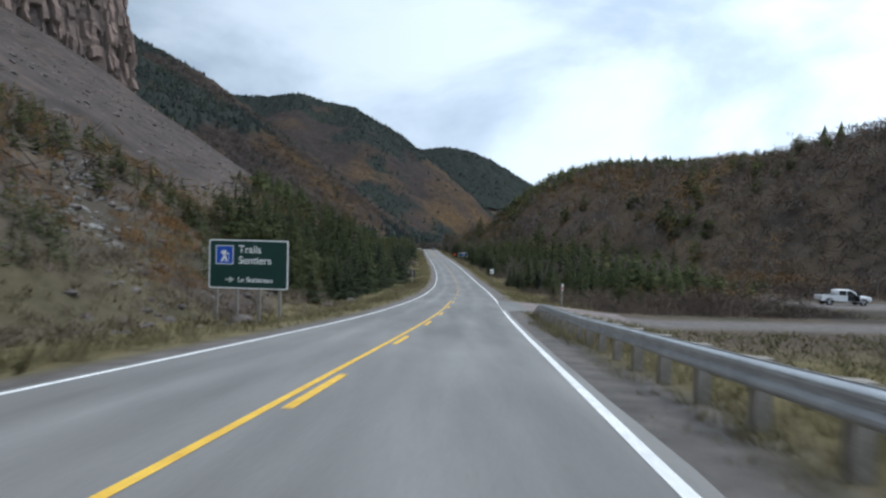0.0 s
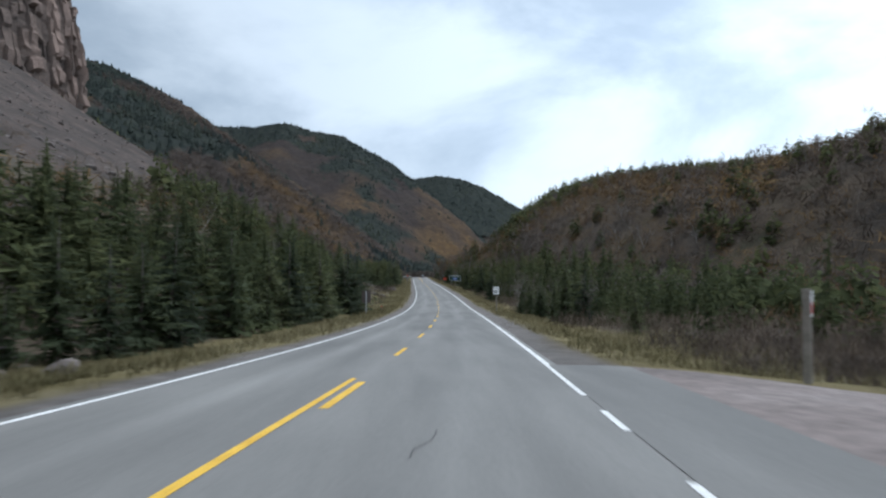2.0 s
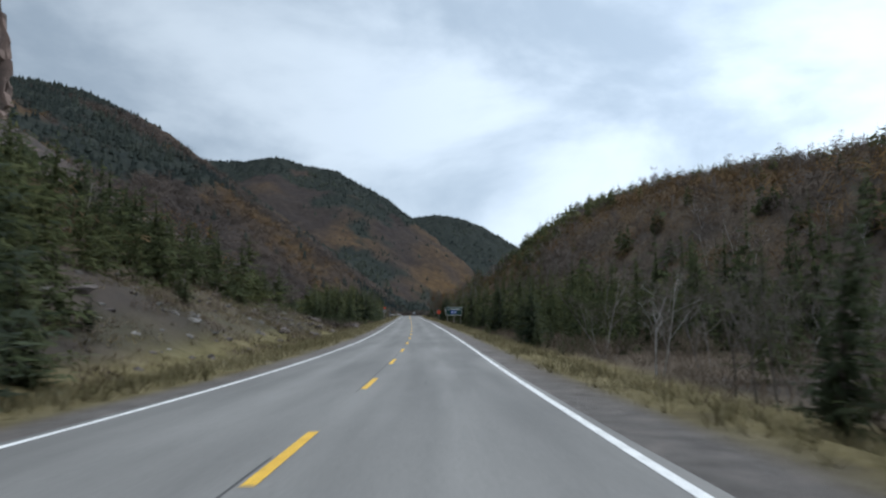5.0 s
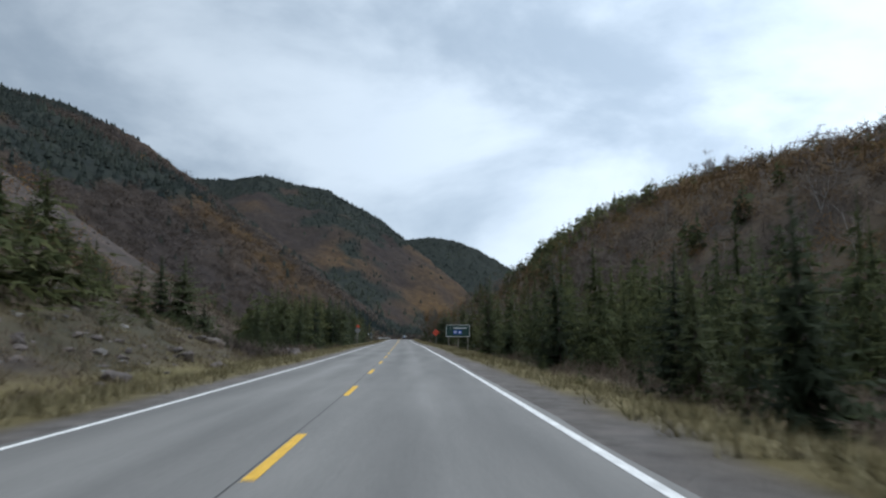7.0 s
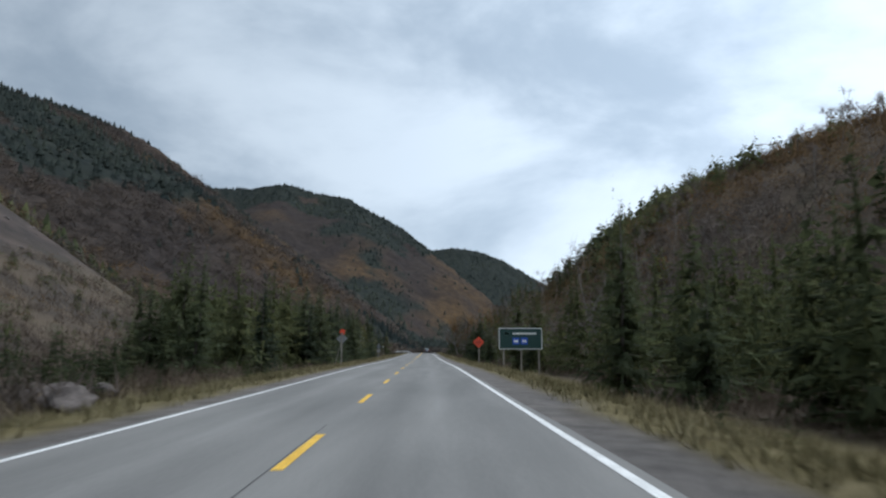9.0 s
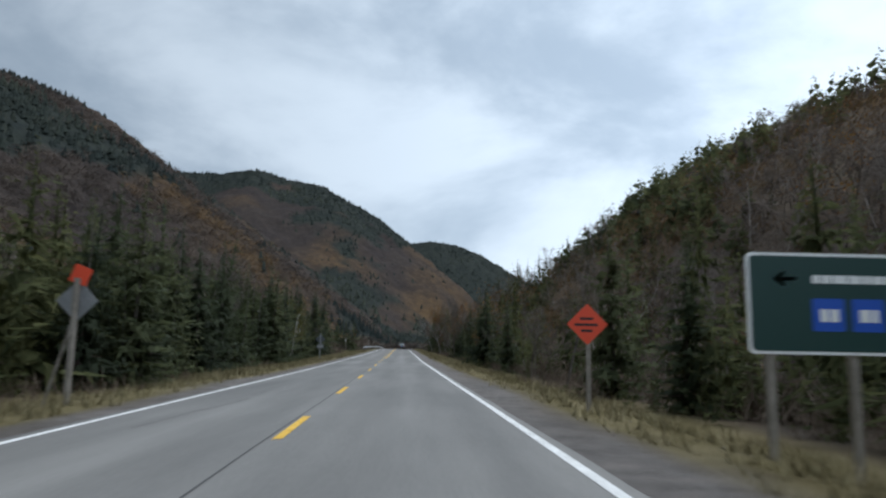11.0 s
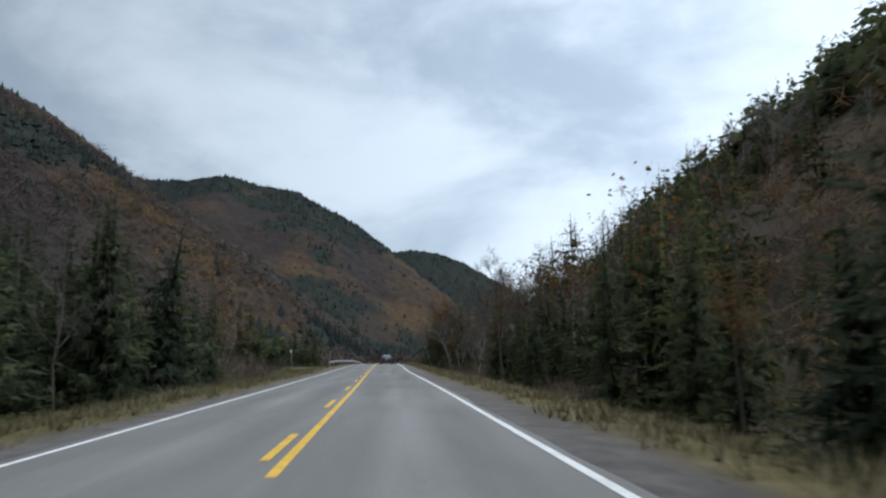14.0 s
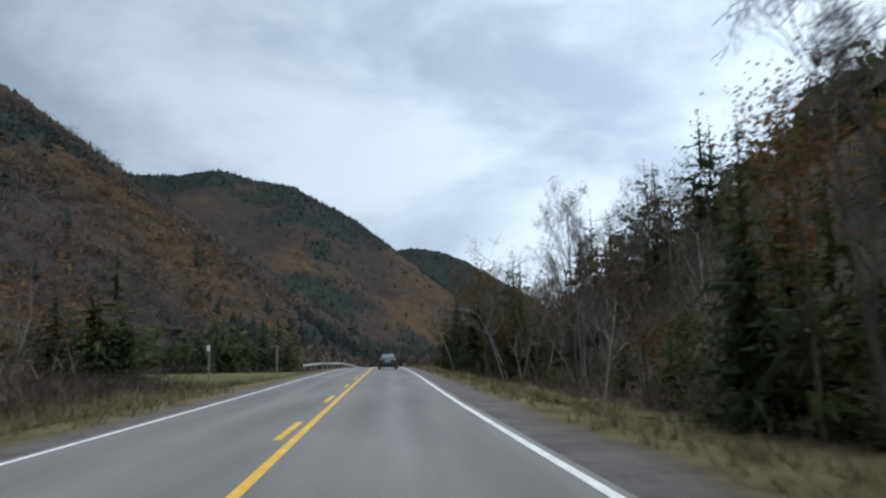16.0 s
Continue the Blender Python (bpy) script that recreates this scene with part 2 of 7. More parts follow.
def arrays(name, co, faces, mat, parent=None, label="", smooth=False, index=None):
    """A mesh from arrays of corners and of triangles or quads."""
    me = bpy.data.meshes.new(name)
    co, faces = np.asarray(co, np.float32), np.asarray(faces, np.int32)
    k = faces.shape[1]
    me.vertices.add(len(co))
    me.vertices.foreach_set("co", co.ravel())
    me.loops.add(faces.size)
    me.loops.foreach_set("vertex_index", faces.ravel())
    me.polygons.add(len(faces))
    me.polygons.foreach_set("loop_start", np.arange(0, faces.size, k, dtype=np.int32))
    if index is not None:
        me.polygons.foreach_set("material_index", np.asarray(index, np.int32))
    me.polygons.foreach_set("use_smooth", np.full(len(faces), bool(smooth)))
    me.update(calc_edges=True)
    return link(name, me, mat, parent, label)


def box(bm, x0, y0, z0, x1, y1, z1, bevel=0.0, m=None):
    g = bmesh.ops.create_cube(bm, size=1.0)
    for v in g["verts"]:
        v.co = Vector(((x0 + x1) / 2 + v.co.x * (x1 - x0), (y0 + y1) / 2 + v.co.y * (y1 - y0), (z0 + z1) / 2 + v.co.z * (z1 - z0)))
    if bevel > 0:
        es = list({e for v in g["verts"] for e in v.link_edges})
        r = bmesh.ops.bevel(bm, geom=es, offset=bevel, segments=2, profile=0.6, affect="EDGES")
        vs = list({v for f in r["faces"] for v in f.verts} | {v for v in g["verts"] if v.is_valid})
    else:
        vs = g["verts"]
    if m is not None:
        bmesh.ops.transform(bm, matrix=m, verts=vs)
    return bm


def tube(bm, pts, radii, sides=8):
    """A tapered tube along points."""
    rings = []
    for i, p in enumerate(pts):
        p = Vector(p)
        a, b = Vector(pts[max(i - 1, 0)]), Vector(pts[min(i + 1, len(pts) - 1)])
        q = (b - a).to_track_quat("Z", "Y")
        rings.append([bm.verts.new(p + q @ Vector((math.cos(t) * radii[i], math.sin(t) * radii[i], 0))) for t in np.arange(sides) * 2 * math.pi / sides])
    for r0, r1 in zip(rings, rings[1:]):
        for k in range(sides):
            bm.faces.new((r0[k], r0[(k + 1) % sides], r1[(k + 1) % sides], r1[k]))
    bm.faces.new(rings[0][::-1])
    bm.faces.new(rings[-1])
    return bm


# ---------------------------------------------------------------- lie of the land
NODE0, STEP = -30.0, 30.0
ROAD_X = np.array([-1.87, 0.0, 1.85, 3.55, 4.53, 4.86, 4.71, 4.05, 3.11, 2.14, 1.09, 0.0, -0.96, -2.05, -2.93, -3.92, -4.93, -5.7, -6.0, -5.6, -4.6])
ROAD_Z = np.array([8.37, 5.97, 3.75, 2.09, 0.87, 0.0, -0.3, -0.33, -0.3, -0.24, -0.32, -0.36, -0.3, -0.25, -0.08, -0.06, -0.25, -0.8, -1.7, -2.7, -3.6])
W_LEFT, W_RIGHT = 3.37, 3.57


def glide(nodes, y):
    u = np.clip((np.asarray(y, float) - NODE0) / STEP, 0.0, len(nodes) - 1.001)
    i = np.floor(u).astype(int)
    a = u - i
    p = [nodes[np.clip(i + k, 0, len(nodes) - 1)] for k in (-1, 0, 1, 2)]
    return 0.5 * (2 * p[1] + (p[2] - p[0]) * a + (2 * p[0] - 5 * p[1] + 4 * p[2] - p[3]) * a**2 + (3 * p[1] - p[0] - 3 * p[2] + p[3]) * a**3)


def road_x(y):
    return glide(ROAD_X, y)


def road_z(y):
    y = np.asarray(y, float)
    return glide(ROAD_Z, y) + np.where(y < NODE0, (NODE0 - y) * 0.08, 0)


def smooth(a, b, v):
    t = np.clip((np.asarray(v, float) - a) / (b - a), 0, 1)
    return t * t * (3 - 2 * t)


TAB = np.random.default_rng(3).random((256, 256))


def vnoise(x, y, scale):
    """Smooth value noise, 0 to 1."""
    x, y = np.asarray(x, float) / scale, np.asarray(y, float) / scale
    xi, yi = np.floor(x).astype(int), np.floor(y).astype(int)
    fx, fy = x - xi, y - yi
    fx, fy = fx * fx * (3 - 2 * fx), fy * fy * (3 - 2 * fy)
    g = lambda i, j: TAB[(xi + i) % 256, (yi + j) % 256]  # noqa: E731
    return (g(0, 0) * (1 - fx) + g(1, 0) * fx) * (1 - fy) + (g(0, 1) * (1 - fx) + g(1, 1) * fx) * fy


def fbm(x, y, scale, octaves=4):
    out, amp, tot = 0.0, 1.0, 0.0
    for k in range(octaves):
        out, tot = out + amp * vnoise(x + 17.3 * k, y - 9.1 * k, scale / 2**k), tot + amp
        amp *= 0.5
    return out / tot


def tent(x, y, ridge, slope, soft=18.0, wide=1.6):
    """The height of a mountain under a ridge line: falls off with the distance to it, faster to its sides."""
    best = np.full(np.shape(x), -1e4)
    for (ax, ay, az), (bx, by, bz) in zip(ridge, ridge[1:]):
        dx, dy = (bx - ax) * wide, by - ay
        t = np.clip(((x - ax) * wide * dx + (y - ay) * dy) / (dx * dx + dy * dy), 0, 1)
        d = np.hypot((x - ax) * wide - t * dx, y - ay - t * dy)
        best = np.maximum(best, az + t * (bz - az) - slope * (np.sqrt(d * d + soft * soft) - soft))
    return best


RIDGE_MID = [(-760, 1480, 335), (-433, 1400, 284), (-349, 1400, 282), (-287, 1400, 291), (-233, 1400, 274), (-180, 1400, 265), (-116, 1400, 232), (-90, 1400, 219), (-63, 1400, 193), (-31, 1400, 161), (10, 1400, 112), (60, 1400, 60), (130, 1420, 5)]
RIDGE_FAR = [(-500, 2300, 290), (-150, 2220, 288), (-47, 2200, 284), (0, 2200, 291), (30, 2200, 293), (91, 2200, 282), (150, 2200, 258), (200, 2200, 231), (237, 2200, 208), (279, 2200, 184), (380, 2220, 128), (700, 2300, 100)]


def interp(y, pairs):
    return np.interp(y, [p[0] for p in pairs], [p[1] for p in pairs])


LEFT_FOOT = [(-60, 14), (0, 13), (30, 11.5), (100, 10), (118, 9), (160, 9), (205, 10), (228, 19), (250, 25), (300, 26), (312, 32), (345, 50), (380, 58), (408, 64), (440, 82), (500, 88), (600, 40), (700, 12), (1040, 8), (1110, 60), (1300, 420), (4500, 500)]
LEFT_SLOPE = [(-60, 0.62), (60, 0.62), (110, 0.6), (160, 0.5), (220, 0.55), (300, 0.66), (408, 0.68), (600, 0.66), (700, 0.7), (1000, 0.72), (1300, 0.7)]
LEFT_CREST = [(-60, 340), (450, 340), (560, 200), (680, 205), (740, 215), (800, 240), (880, 262), (1000, 320), (1500, 340)]
RIGHT_FOOT = [(-60, 130), (50, 100), (100, 80), (150, 62), (200, 46), (250, 32), (300, 21), (350, 15), (380, 15.5), (405, 18), (430, 24), (470, 60), (520, 100), (700, 90), (1100, 90), (1500, 160), (4500, 260)]
RIGHT_CAP = [(-60, 42), (100, 43), (165, 43), (205, 37), (250, 36), (330, 45), (400, 53), (440, 48), (520, 36), (700, 50), (1000, 66), (1300, 60), (1600, 30), (4500, 30)]


def land(x, y):
    x, y = np.asarray(x, float), np.asarray(y, float)
    d = x - road_x(y)
    u, zr = np.abs(d), road_z(y)
    left = d < 0
    # valley floor beside the road
    floor_r = np.where(y < 110, np.minimum(1.3 - 0.008 * np.clip(y - 60, 0, 50), zr - 0.5), zr - 0.75)
    floor_l = zr - 0.45
    flo = np.where(left, floor_l, floor_r)
    bank = np.where(left, smooth(5.6, 8.2, u), smooth(6.3, 6.9 + 1.7 * np.clip(zr - floor_r, 0.6, 9), u))
    z = zr - 0.115 - 0.03 * smooth(4.2, 5.8, u) + (flo - zr) * bank
    # the junction with the side road on the right
    jn = smooth(33, 37.5, y) * (1 - smooth(53, 57, y)) * (~left)
    zj = zr - 0.08 - (zr - 1.55) * smooth(4.2, 17, u)
    z = z + (zj - z) * jn * smooth(4.0, 5.0, u)
    # left valley side
    b = interp(y, LEFT_FOOT) + 5.0 * (fbm(x * 0.3, y, 40) - 0.5)
    s = interp(y, LEFT_SLOPE)
    v = np.clip(u - b, 0, None)
    wall = s * (np.sqrt(v * v + 9) - 3)
    wall = wall * (1 + 0.055 * np.exp(-(((y - 815) / 58) ** 2)))
    crest = interp(y, LEFT_CREST)
    wall = wall / (1 + (wall / crest) ** 8) ** 0.125
    wall = wall + smooth(0, 60, v) * (fbm(x, y, 70) - 0.5) * 16 * smooth(40, 200, v) + smooth(0, 6, v) * (fbm(x, y, 9, 3) - 0.5) * 1.8
    z = np.where(left, z + wall, z)
    # right hill
    br = interp(y, RIGHT_FOOT) + 8.0 * (fbm(x * 0.5, y, 60) - 0.5)
    cap = interp(y, RIGHT_CAP) + 0.06 * np.clip(x - 110, 0, 400) + 9 * (fbm(x, y, 45) - 0.5)
    q = (0.87 - 0.03 * smooth(350, 400, y)) * np.clip(u - br, 0, None) + 1e-3
    hill = (q**-4.0 + cap**-4.0) ** -0.25
    hill = hill + smooth(0, 8, q) * (fbm(x, y, 14, 3) - 0.5) * 2.6
    z = np.where(left, z, z + hill)
    # mountains up the valley
    rough = (fbm(x, y, 160, 5) - 0.5) * 46
    gully = np.abs(fbm(x + 400, y, 90, 3) - 0.5) * 40
    far = np.maximum(tent(x, y, RIDGE_MID, 0.56) + (rough - gully) * smooth(0, 160, 300 - tent(x, y, RIDGE_MID, 0.56)) * 0.55, tent(x, y, RIDGE_FAR, 0.5) + rough * 0.25)
    k = 14.0
    z = np.where(y > 420, np.logaddexp(z / k, far / k) * k - k * np.log1p(np.exp(-np.abs(z - far) / k)) * 0.35, z)
    return z


SCREE_EDGE = [(50, -23.5), (105, -25), (150, -42), (200, -50), (250, -46), (300, -43), (330, -44)]


def scree_zone(x, y):
    edge = interp(y, SCREE_EDGE) + 13 * (fbm(x, y, 45, 3) - 0.5)
    return smooth(0, 7, edge - x - 34 * (1 - smooth(50, 82, y))) * smooth(8, 30, y) * (1 - smooth(303, 315, y)) * (1 - smooth(200, 260, -x))


# ---------------------------------------------------------------- ground, one sheet to the horizon


def graded(limit, fine, near, grow):
    out, step = [0.0], fine
    while out[-1] < limit:
        if out[-1] > near:
            step *= grow
        out.append(out[-1] + step)
    return np.array(out)


gx = graded(3800, 0.6, 14, 1.06)
gx = np.concatenate([-gx[:0:-1], gx])
gy = np.concatenate([np.arange(-120, -30, 6.0), np.arange(-30, 480, 2.7), 480 + graded(3900, 3.0, 60, 1.04)])
GX, GY = np.meshgrid(gx, gy)
PX, PY = GX + road_x(GY), GY
PZ = land(PX, PY) - 5.0 * smooth(0, 1, np.clip(smooth(440, 500, PY) * smooth(46, 64, np.abs(GX)) + smooth(628, 680, PY), 0, 1))
nx, ny = len(gx), len(gy)
ii = (np.arange(ny - 1)[:, None] * nx + np.arange(nx - 1)[None]).ravel()
ground = arrays("ground", np.stack([PX, PY, PZ], -1).reshape(-1, 3), np.stack([ii, ii + 1, ii + nx + 1, ii + nx], -1), [], smooth=True)
tagged(ground, "rough valley ground of leaf litter, gravel verge, scree and grass", "ground", kind="structure")
me = ground.data
U = np.abs(GX)
gravel = (PY < 566) * smooth(3.0, 3.4, U) * (1 - smooth(4.6, 5.5, U + (GX < 0) * 0.5 + 1.2 * (fbm(PX, PY, 3) - 0.5)))
side = smooth(36 + 7.5 * smooth(8, 18, U), 39 + 7 * smooth(8, 18, U), PY) * (1 - smooth(48.5, 51.0, PY)) * (GX > 0) * (1 - smooth(66, 72, U))
park = np.maximum(np.exp(-(((PX - 54) / 14) ** 4 + ((PY - 74) / 7) ** 4)), np.exp(-(((PX - 62) / 5) ** 4 + ((PY - 60) / 14) ** 4))) * (GX > 0)
gravel = np.clip(np.maximum(gravel, np.maximum(side, park * 1.4)), 0, 1)
field = smooth(384, 390, PY) * (1 - smooth(438, 452, PY)) * (GX < 0) * (1 - smooth(48, 58, U))
mossy = (GX < 0) * (smooth(112, 122, PY) * (1 - smooth(200, 210, PY)) + 0.7 * (1 - smooth(52, 62, PY))) * smooth(8.5, 9.5, U) * (1 - smooth(18, 28, U)) * smooth(0.3, 0.55, fbm(PX, PY, 6, 3))
marsh = (1 - smooth(30, 38, PY)) * (GX > 0) * (1 - smooth(38, 60, U))
grass = np.clip((PY < 566) * smooth(4.5, 5.3, U + (GX < 0) * 0.5) * (1 - smooth(10.0, 12.5, U)) + field + marsh + 0.35 * (GX < 0) * (PY < 60) * smooth(9, 10.5, U) * (1 - smooth(17, 24, U)) * smooth(0.35, 0.6, fbm(PX + 20, PY, 7, 3)), 0, 1) * (1 - np.clip(np.maximum(side, park * 1.4), 0, 1))
bank = (GX < 0) * smooth(9, 11.5, U) * (1 - smooth(20, 30, U)) * (smooth(8, 20, PY) * (1 - smooth(46, 60, PY)) * 0.75 + smooth(114, 124, PY) * (1 - smooth(196, 212, PY)) * 0.55) * smooth(0.3, 0.6, fbm(PX, PY, 8, 3))
for name, val in (("gravel", gravel), ("grass", grass), ("scree", np.maximum(scree_zone(PX, PY), bank)), ("lawn", np.maximum(field, 0.22 * mossy))):
    at = me.attributes.new(name, "FLOAT", "POINT")
    at.data.foreach_set("value", np.asarray(val, np.float32).ravel())


def ground_material():
    m = bpy.data.materials.new("valley_ground")
    m.use_nodes = True
    n, l = m.node_tree.nodes, m.node_tree.links
    b = n["Principled BSDF"]
    b.inputs["Roughness"].default_value, b.inputs["Specular IOR Level"].default_value = 0.95, 0.15
    co = n.new("ShaderNodeTexCoord")

    def noisy(colors, scale, detail=8):
        t = n.new("ShaderNodeTexNoise")
        t.inputs["Scale"].default_value, t.inputs["Detail"].default_value = scale, detail
        t.inputs["Roughness"].default_value = 0.65
        l.new(co.outputs["Object"], t.inputs["Vector"])
        r = n.new("ShaderNodeValToRGB")
        for i, c in enumerate(colors):
            p = 0.33 + 0.34 * i / (len(colors) - 1)
            e = r.color_ramp.elements[i] if i < 2 else r.color_ramp.elements.new(p)
            e.position, e.color = p, (*c, 1)
        l.new(t.outputs["Fac"], r.inputs["Fac"])
        return r.outputs["Color"]

    cur = noisy([(0.046, 0.039, 0.034), (0.08, 0.066, 0.054), (0.122, 0.094, 0.068), (0.074, 0.068, 0.046)], 0.06, 10)
    for name, colors, scale in (
        ("scree", [(0.046, 0.039, 0.035), (0.072, 0.058, 0.051), (0.112, 0.085, 0.073)], 0.16),
        ("grass", [(0.1, 0.08, 0.038), (0.17, 0.14, 0.065), (0.24, 0.2, 0.11)], 0.5),
        ("lawn", [(0.075, 0.085, 0.03), (0.11, 0.115, 0.042), (0.15, 0.14, 0.06)], 0.3),
        ("gravel", [(0.125, 0.114, 0.106), (0.172, 0.158, 0.147), (0.23, 0.207, 0.19)], 1.3),
    ):
        a = n.new("ShaderNodeAttribute")
        a.attribute_name = name
        mx = n.new("ShaderNodeMix")
        mx.data_type = "RGBA"
        l.new(a.outputs["Fac"], mx.inputs["Factor"])
        l.new(cur, mx.inputs["A"])
        l.new(noisy(colors, scale), mx.inputs["B"])
        cur = mx.outputs["Result"]
    l.new(cur, b.inputs["Base Color"])
    t = n.new("ShaderNodeTexNoise")
    t.inputs["Scale"].default_value, t.inputs["Detail"].default_value, t.inputs["Roughness"].default_value = 2.5, 9.0, 0.75
    l.new(co.outputs["Object"], t.inputs["Vector"])
    bp = n.new("ShaderNodeBump")
    bp.inputs["Strength"].default_value, bp.inputs["Distance"].default_value = 0.8, 0.25
    l.new(t.outputs["Fac"], bp.inputs["Height"])
    l.new(bp.outputs["Normal"], b.inputs["Normal"])
    return m


me.materials.append(ground_material())

# ---------------------------------------------------------------- road
ry = np.arange(-110, 571, 2.0)


def ribbon(name, ys, d0, d1, lift, mat, parent=None, label=""):
    """A strip along the road between two offsets from its centre line."""
    ys = np.asarray(ys, float)
    d0, d1 = np.broadcast_to(d0, ys.shape), np.broadcast_to(d1, ys.shape)
    hd = (road_x(ys + 1) - road_x(ys - 1)) / 2
    co = []
    for d in (d0, d1):
        co.append(np.stack([road_x(ys) + d, ys - hd * d, road_z(ys) - np.abs(d) * 0.015 + lift], -1))
    co = np.concatenate(co)
    k = len(ys)
    i = np.arange(k - 1)
    return arrays(name, co, np.stack([i, i + k, i + k + 1, i + 1], -1), mat, parent, label)


def road_mesh():
    ds = np.array([-3.72, -3.6, -3.3, -2.9, -2.5, -2.1, -1.75, -1.4, -1.0, -0.5, 0, 0.5, 1.0, 1.4, 1.75, 2.1, 2.5, 2.9, 3.3, 3.8, 3.94])
    hd = (road_x(ry + 1) - road_x(ry - 1)) / 2
    D, Y = np.meshgrid(ds, ry)
    D = D + (np.abs(D) > 3.5) * (fbm(D * 5, Y, 2.5, 3) - 0.5) * 0.18
    Z = road_z(Y) - np.abs(D) * 0.015
    Z[:, 0] -= 0.3
    Z[:, -1] -= 0.3
    co = np.stack([road_x(Y) + D, Y - hd[:, None] * D, Z], -1).reshape(-1, 3)
    k = len(ds)
    i = (np.arange(len(ry) - 1)[:, None] * k + np.arange(k - 1)[None]).ravel()
    pale = np.exp(-(((np.abs(D) - 1.75) / 0.38) ** 2)) + 0.7 * np.exp(-((D / 0.5) ** 2)) + 0.6 * smooth(3.0, 3.5, np.abs(D))
    return co, np.stack([i, i + 1, i + k + 1, i + k], -1), pale.ravel()


def asphalt_material():
    """Pale worn asphalt with paler and darker bands along the lanes, patches and fine grit."""
    m = bpy.data.materials.new("pale_worn_asphalt")
    m.use_nodes = True
    n, l = m.node_tree.nodes, m.node_tree.links
    b = n["Principled BSDF"]
    b.inputs["Roughness"].default_value, b.inputs["Specular IOR Level"].default_value = 0.75, 0.35
    co = n.new("ShaderNodeTexCoord")
    mp = n.new("ShaderNodeMapping")
    mp.inputs["Scale"].default_value = (1.1, 0.09, 1.0)
    l.new(co.outputs["Object"], mp.inputs["Vector"])
    t1 = n.new("ShaderNodeTexNoise")
    t1.inputs["Scale"].default_value, t1.inputs["Detail"].default_value = 1.0, 5.0
    l.new(mp.outputs["Vector"], t1.inputs["Vector"])
    r = n.new("ShaderNodeValToRGB")
    e = r.color_ramp.elements
    e[0].position, e[0].color = 0.3, (0.142, 0.138, 0.13, 1)
    e[1].position, e[1].color = 0.7, (0.212, 0.205, 0.192, 1)
    l.new(t1.outputs["Fac"], r.inputs["Fac"])
    t2 = n.new("ShaderNodeTexNoise")
    t2.inputs["Scale"].default_value, t2.inputs["Detail"].default_value = 22.0, 4.0
    l.new(co.outputs["Object"], t2.inputs["Vector"])
    t3 = n.new("ShaderNodeTexNoise")
    t3.inputs["Scale"].default_value, t3.inputs["Detail"].default_value = 0.12, 4.0
    l.new(co.outputs["Object"], t3.inputs["Vector"])
    ad = n.new("ShaderNodeMath")
    ad.operation = "ADD"
    l.new(t2.outputs["Fac"], ad.inputs[0])
    l.new(t3.outputs["Fac"], ad.inputs[1])
    mr = n.new("ShaderNodeMapRange")
    mr.inputs["From Min"].default_value, mr.inputs["From Max"].default_value = 0.6, 1.4
    mr.inputs["To Min"].default_value, mr.inputs["To Max"].default_value = 0.78, 1.2
    l.new(ad.outputs[0], mr.inputs["Value"])
    # darker bands with a paler strip between them in each lane
    at = n.new("ShaderNodeAttribute")
    at.attribute_name = "lane"
    wt = n.new("ShaderNodeMapRange")
    wt.inputs["To Min"].default_value, wt.inputs["To Max"].default_value = 0.9, 1.12
    l.new(at.outputs["Fac"], wt.inputs["Value"])
    tone = n.new("ShaderNodeMath")
    tone.operation = "MULTIPLY"
    l.new(mr.outputs["Result"], tone.inputs[0])
    l.new(wt.outputs["Result"], tone.inputs[1])
    hv = n.new("ShaderNodeHueSaturation")
    l.new(r.outputs["Color"], hv.inputs["Color"])
    l.new(tone.outputs[0], hv.inputs["Value"])
    l.new(hv.outputs["Color"], b.inputs["Base Color"])
    bp = n.new("ShaderNodeBump")
    bp.inputs["Strength"].default_value, bp.inputs["Distance"].default_value = 0.3, 0.01
    l.new(t2.outputs["Fac"], bp.inputs["Height"])
    l.new(bp.outputs["Normal"], b.inputs["Normal"])
    return m


M_ROAD = asphalt_material()
road_co, road_faces, road_pale = road_mesh()
road = arrays("road", road_co, road_faces, M_ROAD, smooth=True)
road.data.attributes.new("lane", "FLOAT", "POINT").data.foreach_set("value", road_pale.astype(np.float32))
tagged(road, "pale grey worn two-lane asphalt road with painted lines", "road", kind="structure")
edge_wear = lambda ys, k: 0.015 * (fbm(ys * 3, ys * 0 + k, 1.5) - 0.5)  # noqa: E731
ys = np.arange(-100, 566, 1.5)
ribbon("edge_line", ys, -W_LEFT - 0.06 + edge_wear(ys, 1), -W_LEFT + 0.06 + edge_wear(ys, 5), 0.005, M_WHITE, road)
for a, b in ((-100, 37.0), (38.6, 39.8), (42.0, 43.4), (45.6, 47.0), (48.5, 566)):
    ys = np.linspace(a, b, max(int((b - a) / 1.5), 2))
    ribbon("edge_line", ys, W_RIGHT - 0.07 + edge_wear(ys, 2), W_RIGHT + 0.07 + edge_wear(ys, 9), 0.005, M_WHITE, road)
ys = np.linspace(-100, 50.3, 101)
c = -0.085 - 0.09 * smooth(34, 46, ys)
ribbon("centre_line", ys, c - 0.055, c + 0.055, 0.005, M_YELLOW, road)
ys = np.arange(306.5, 566, 1.5)
ribbon("centre_line", ys, 0.06, 0.19, 0.005, M_YELLOW, road)
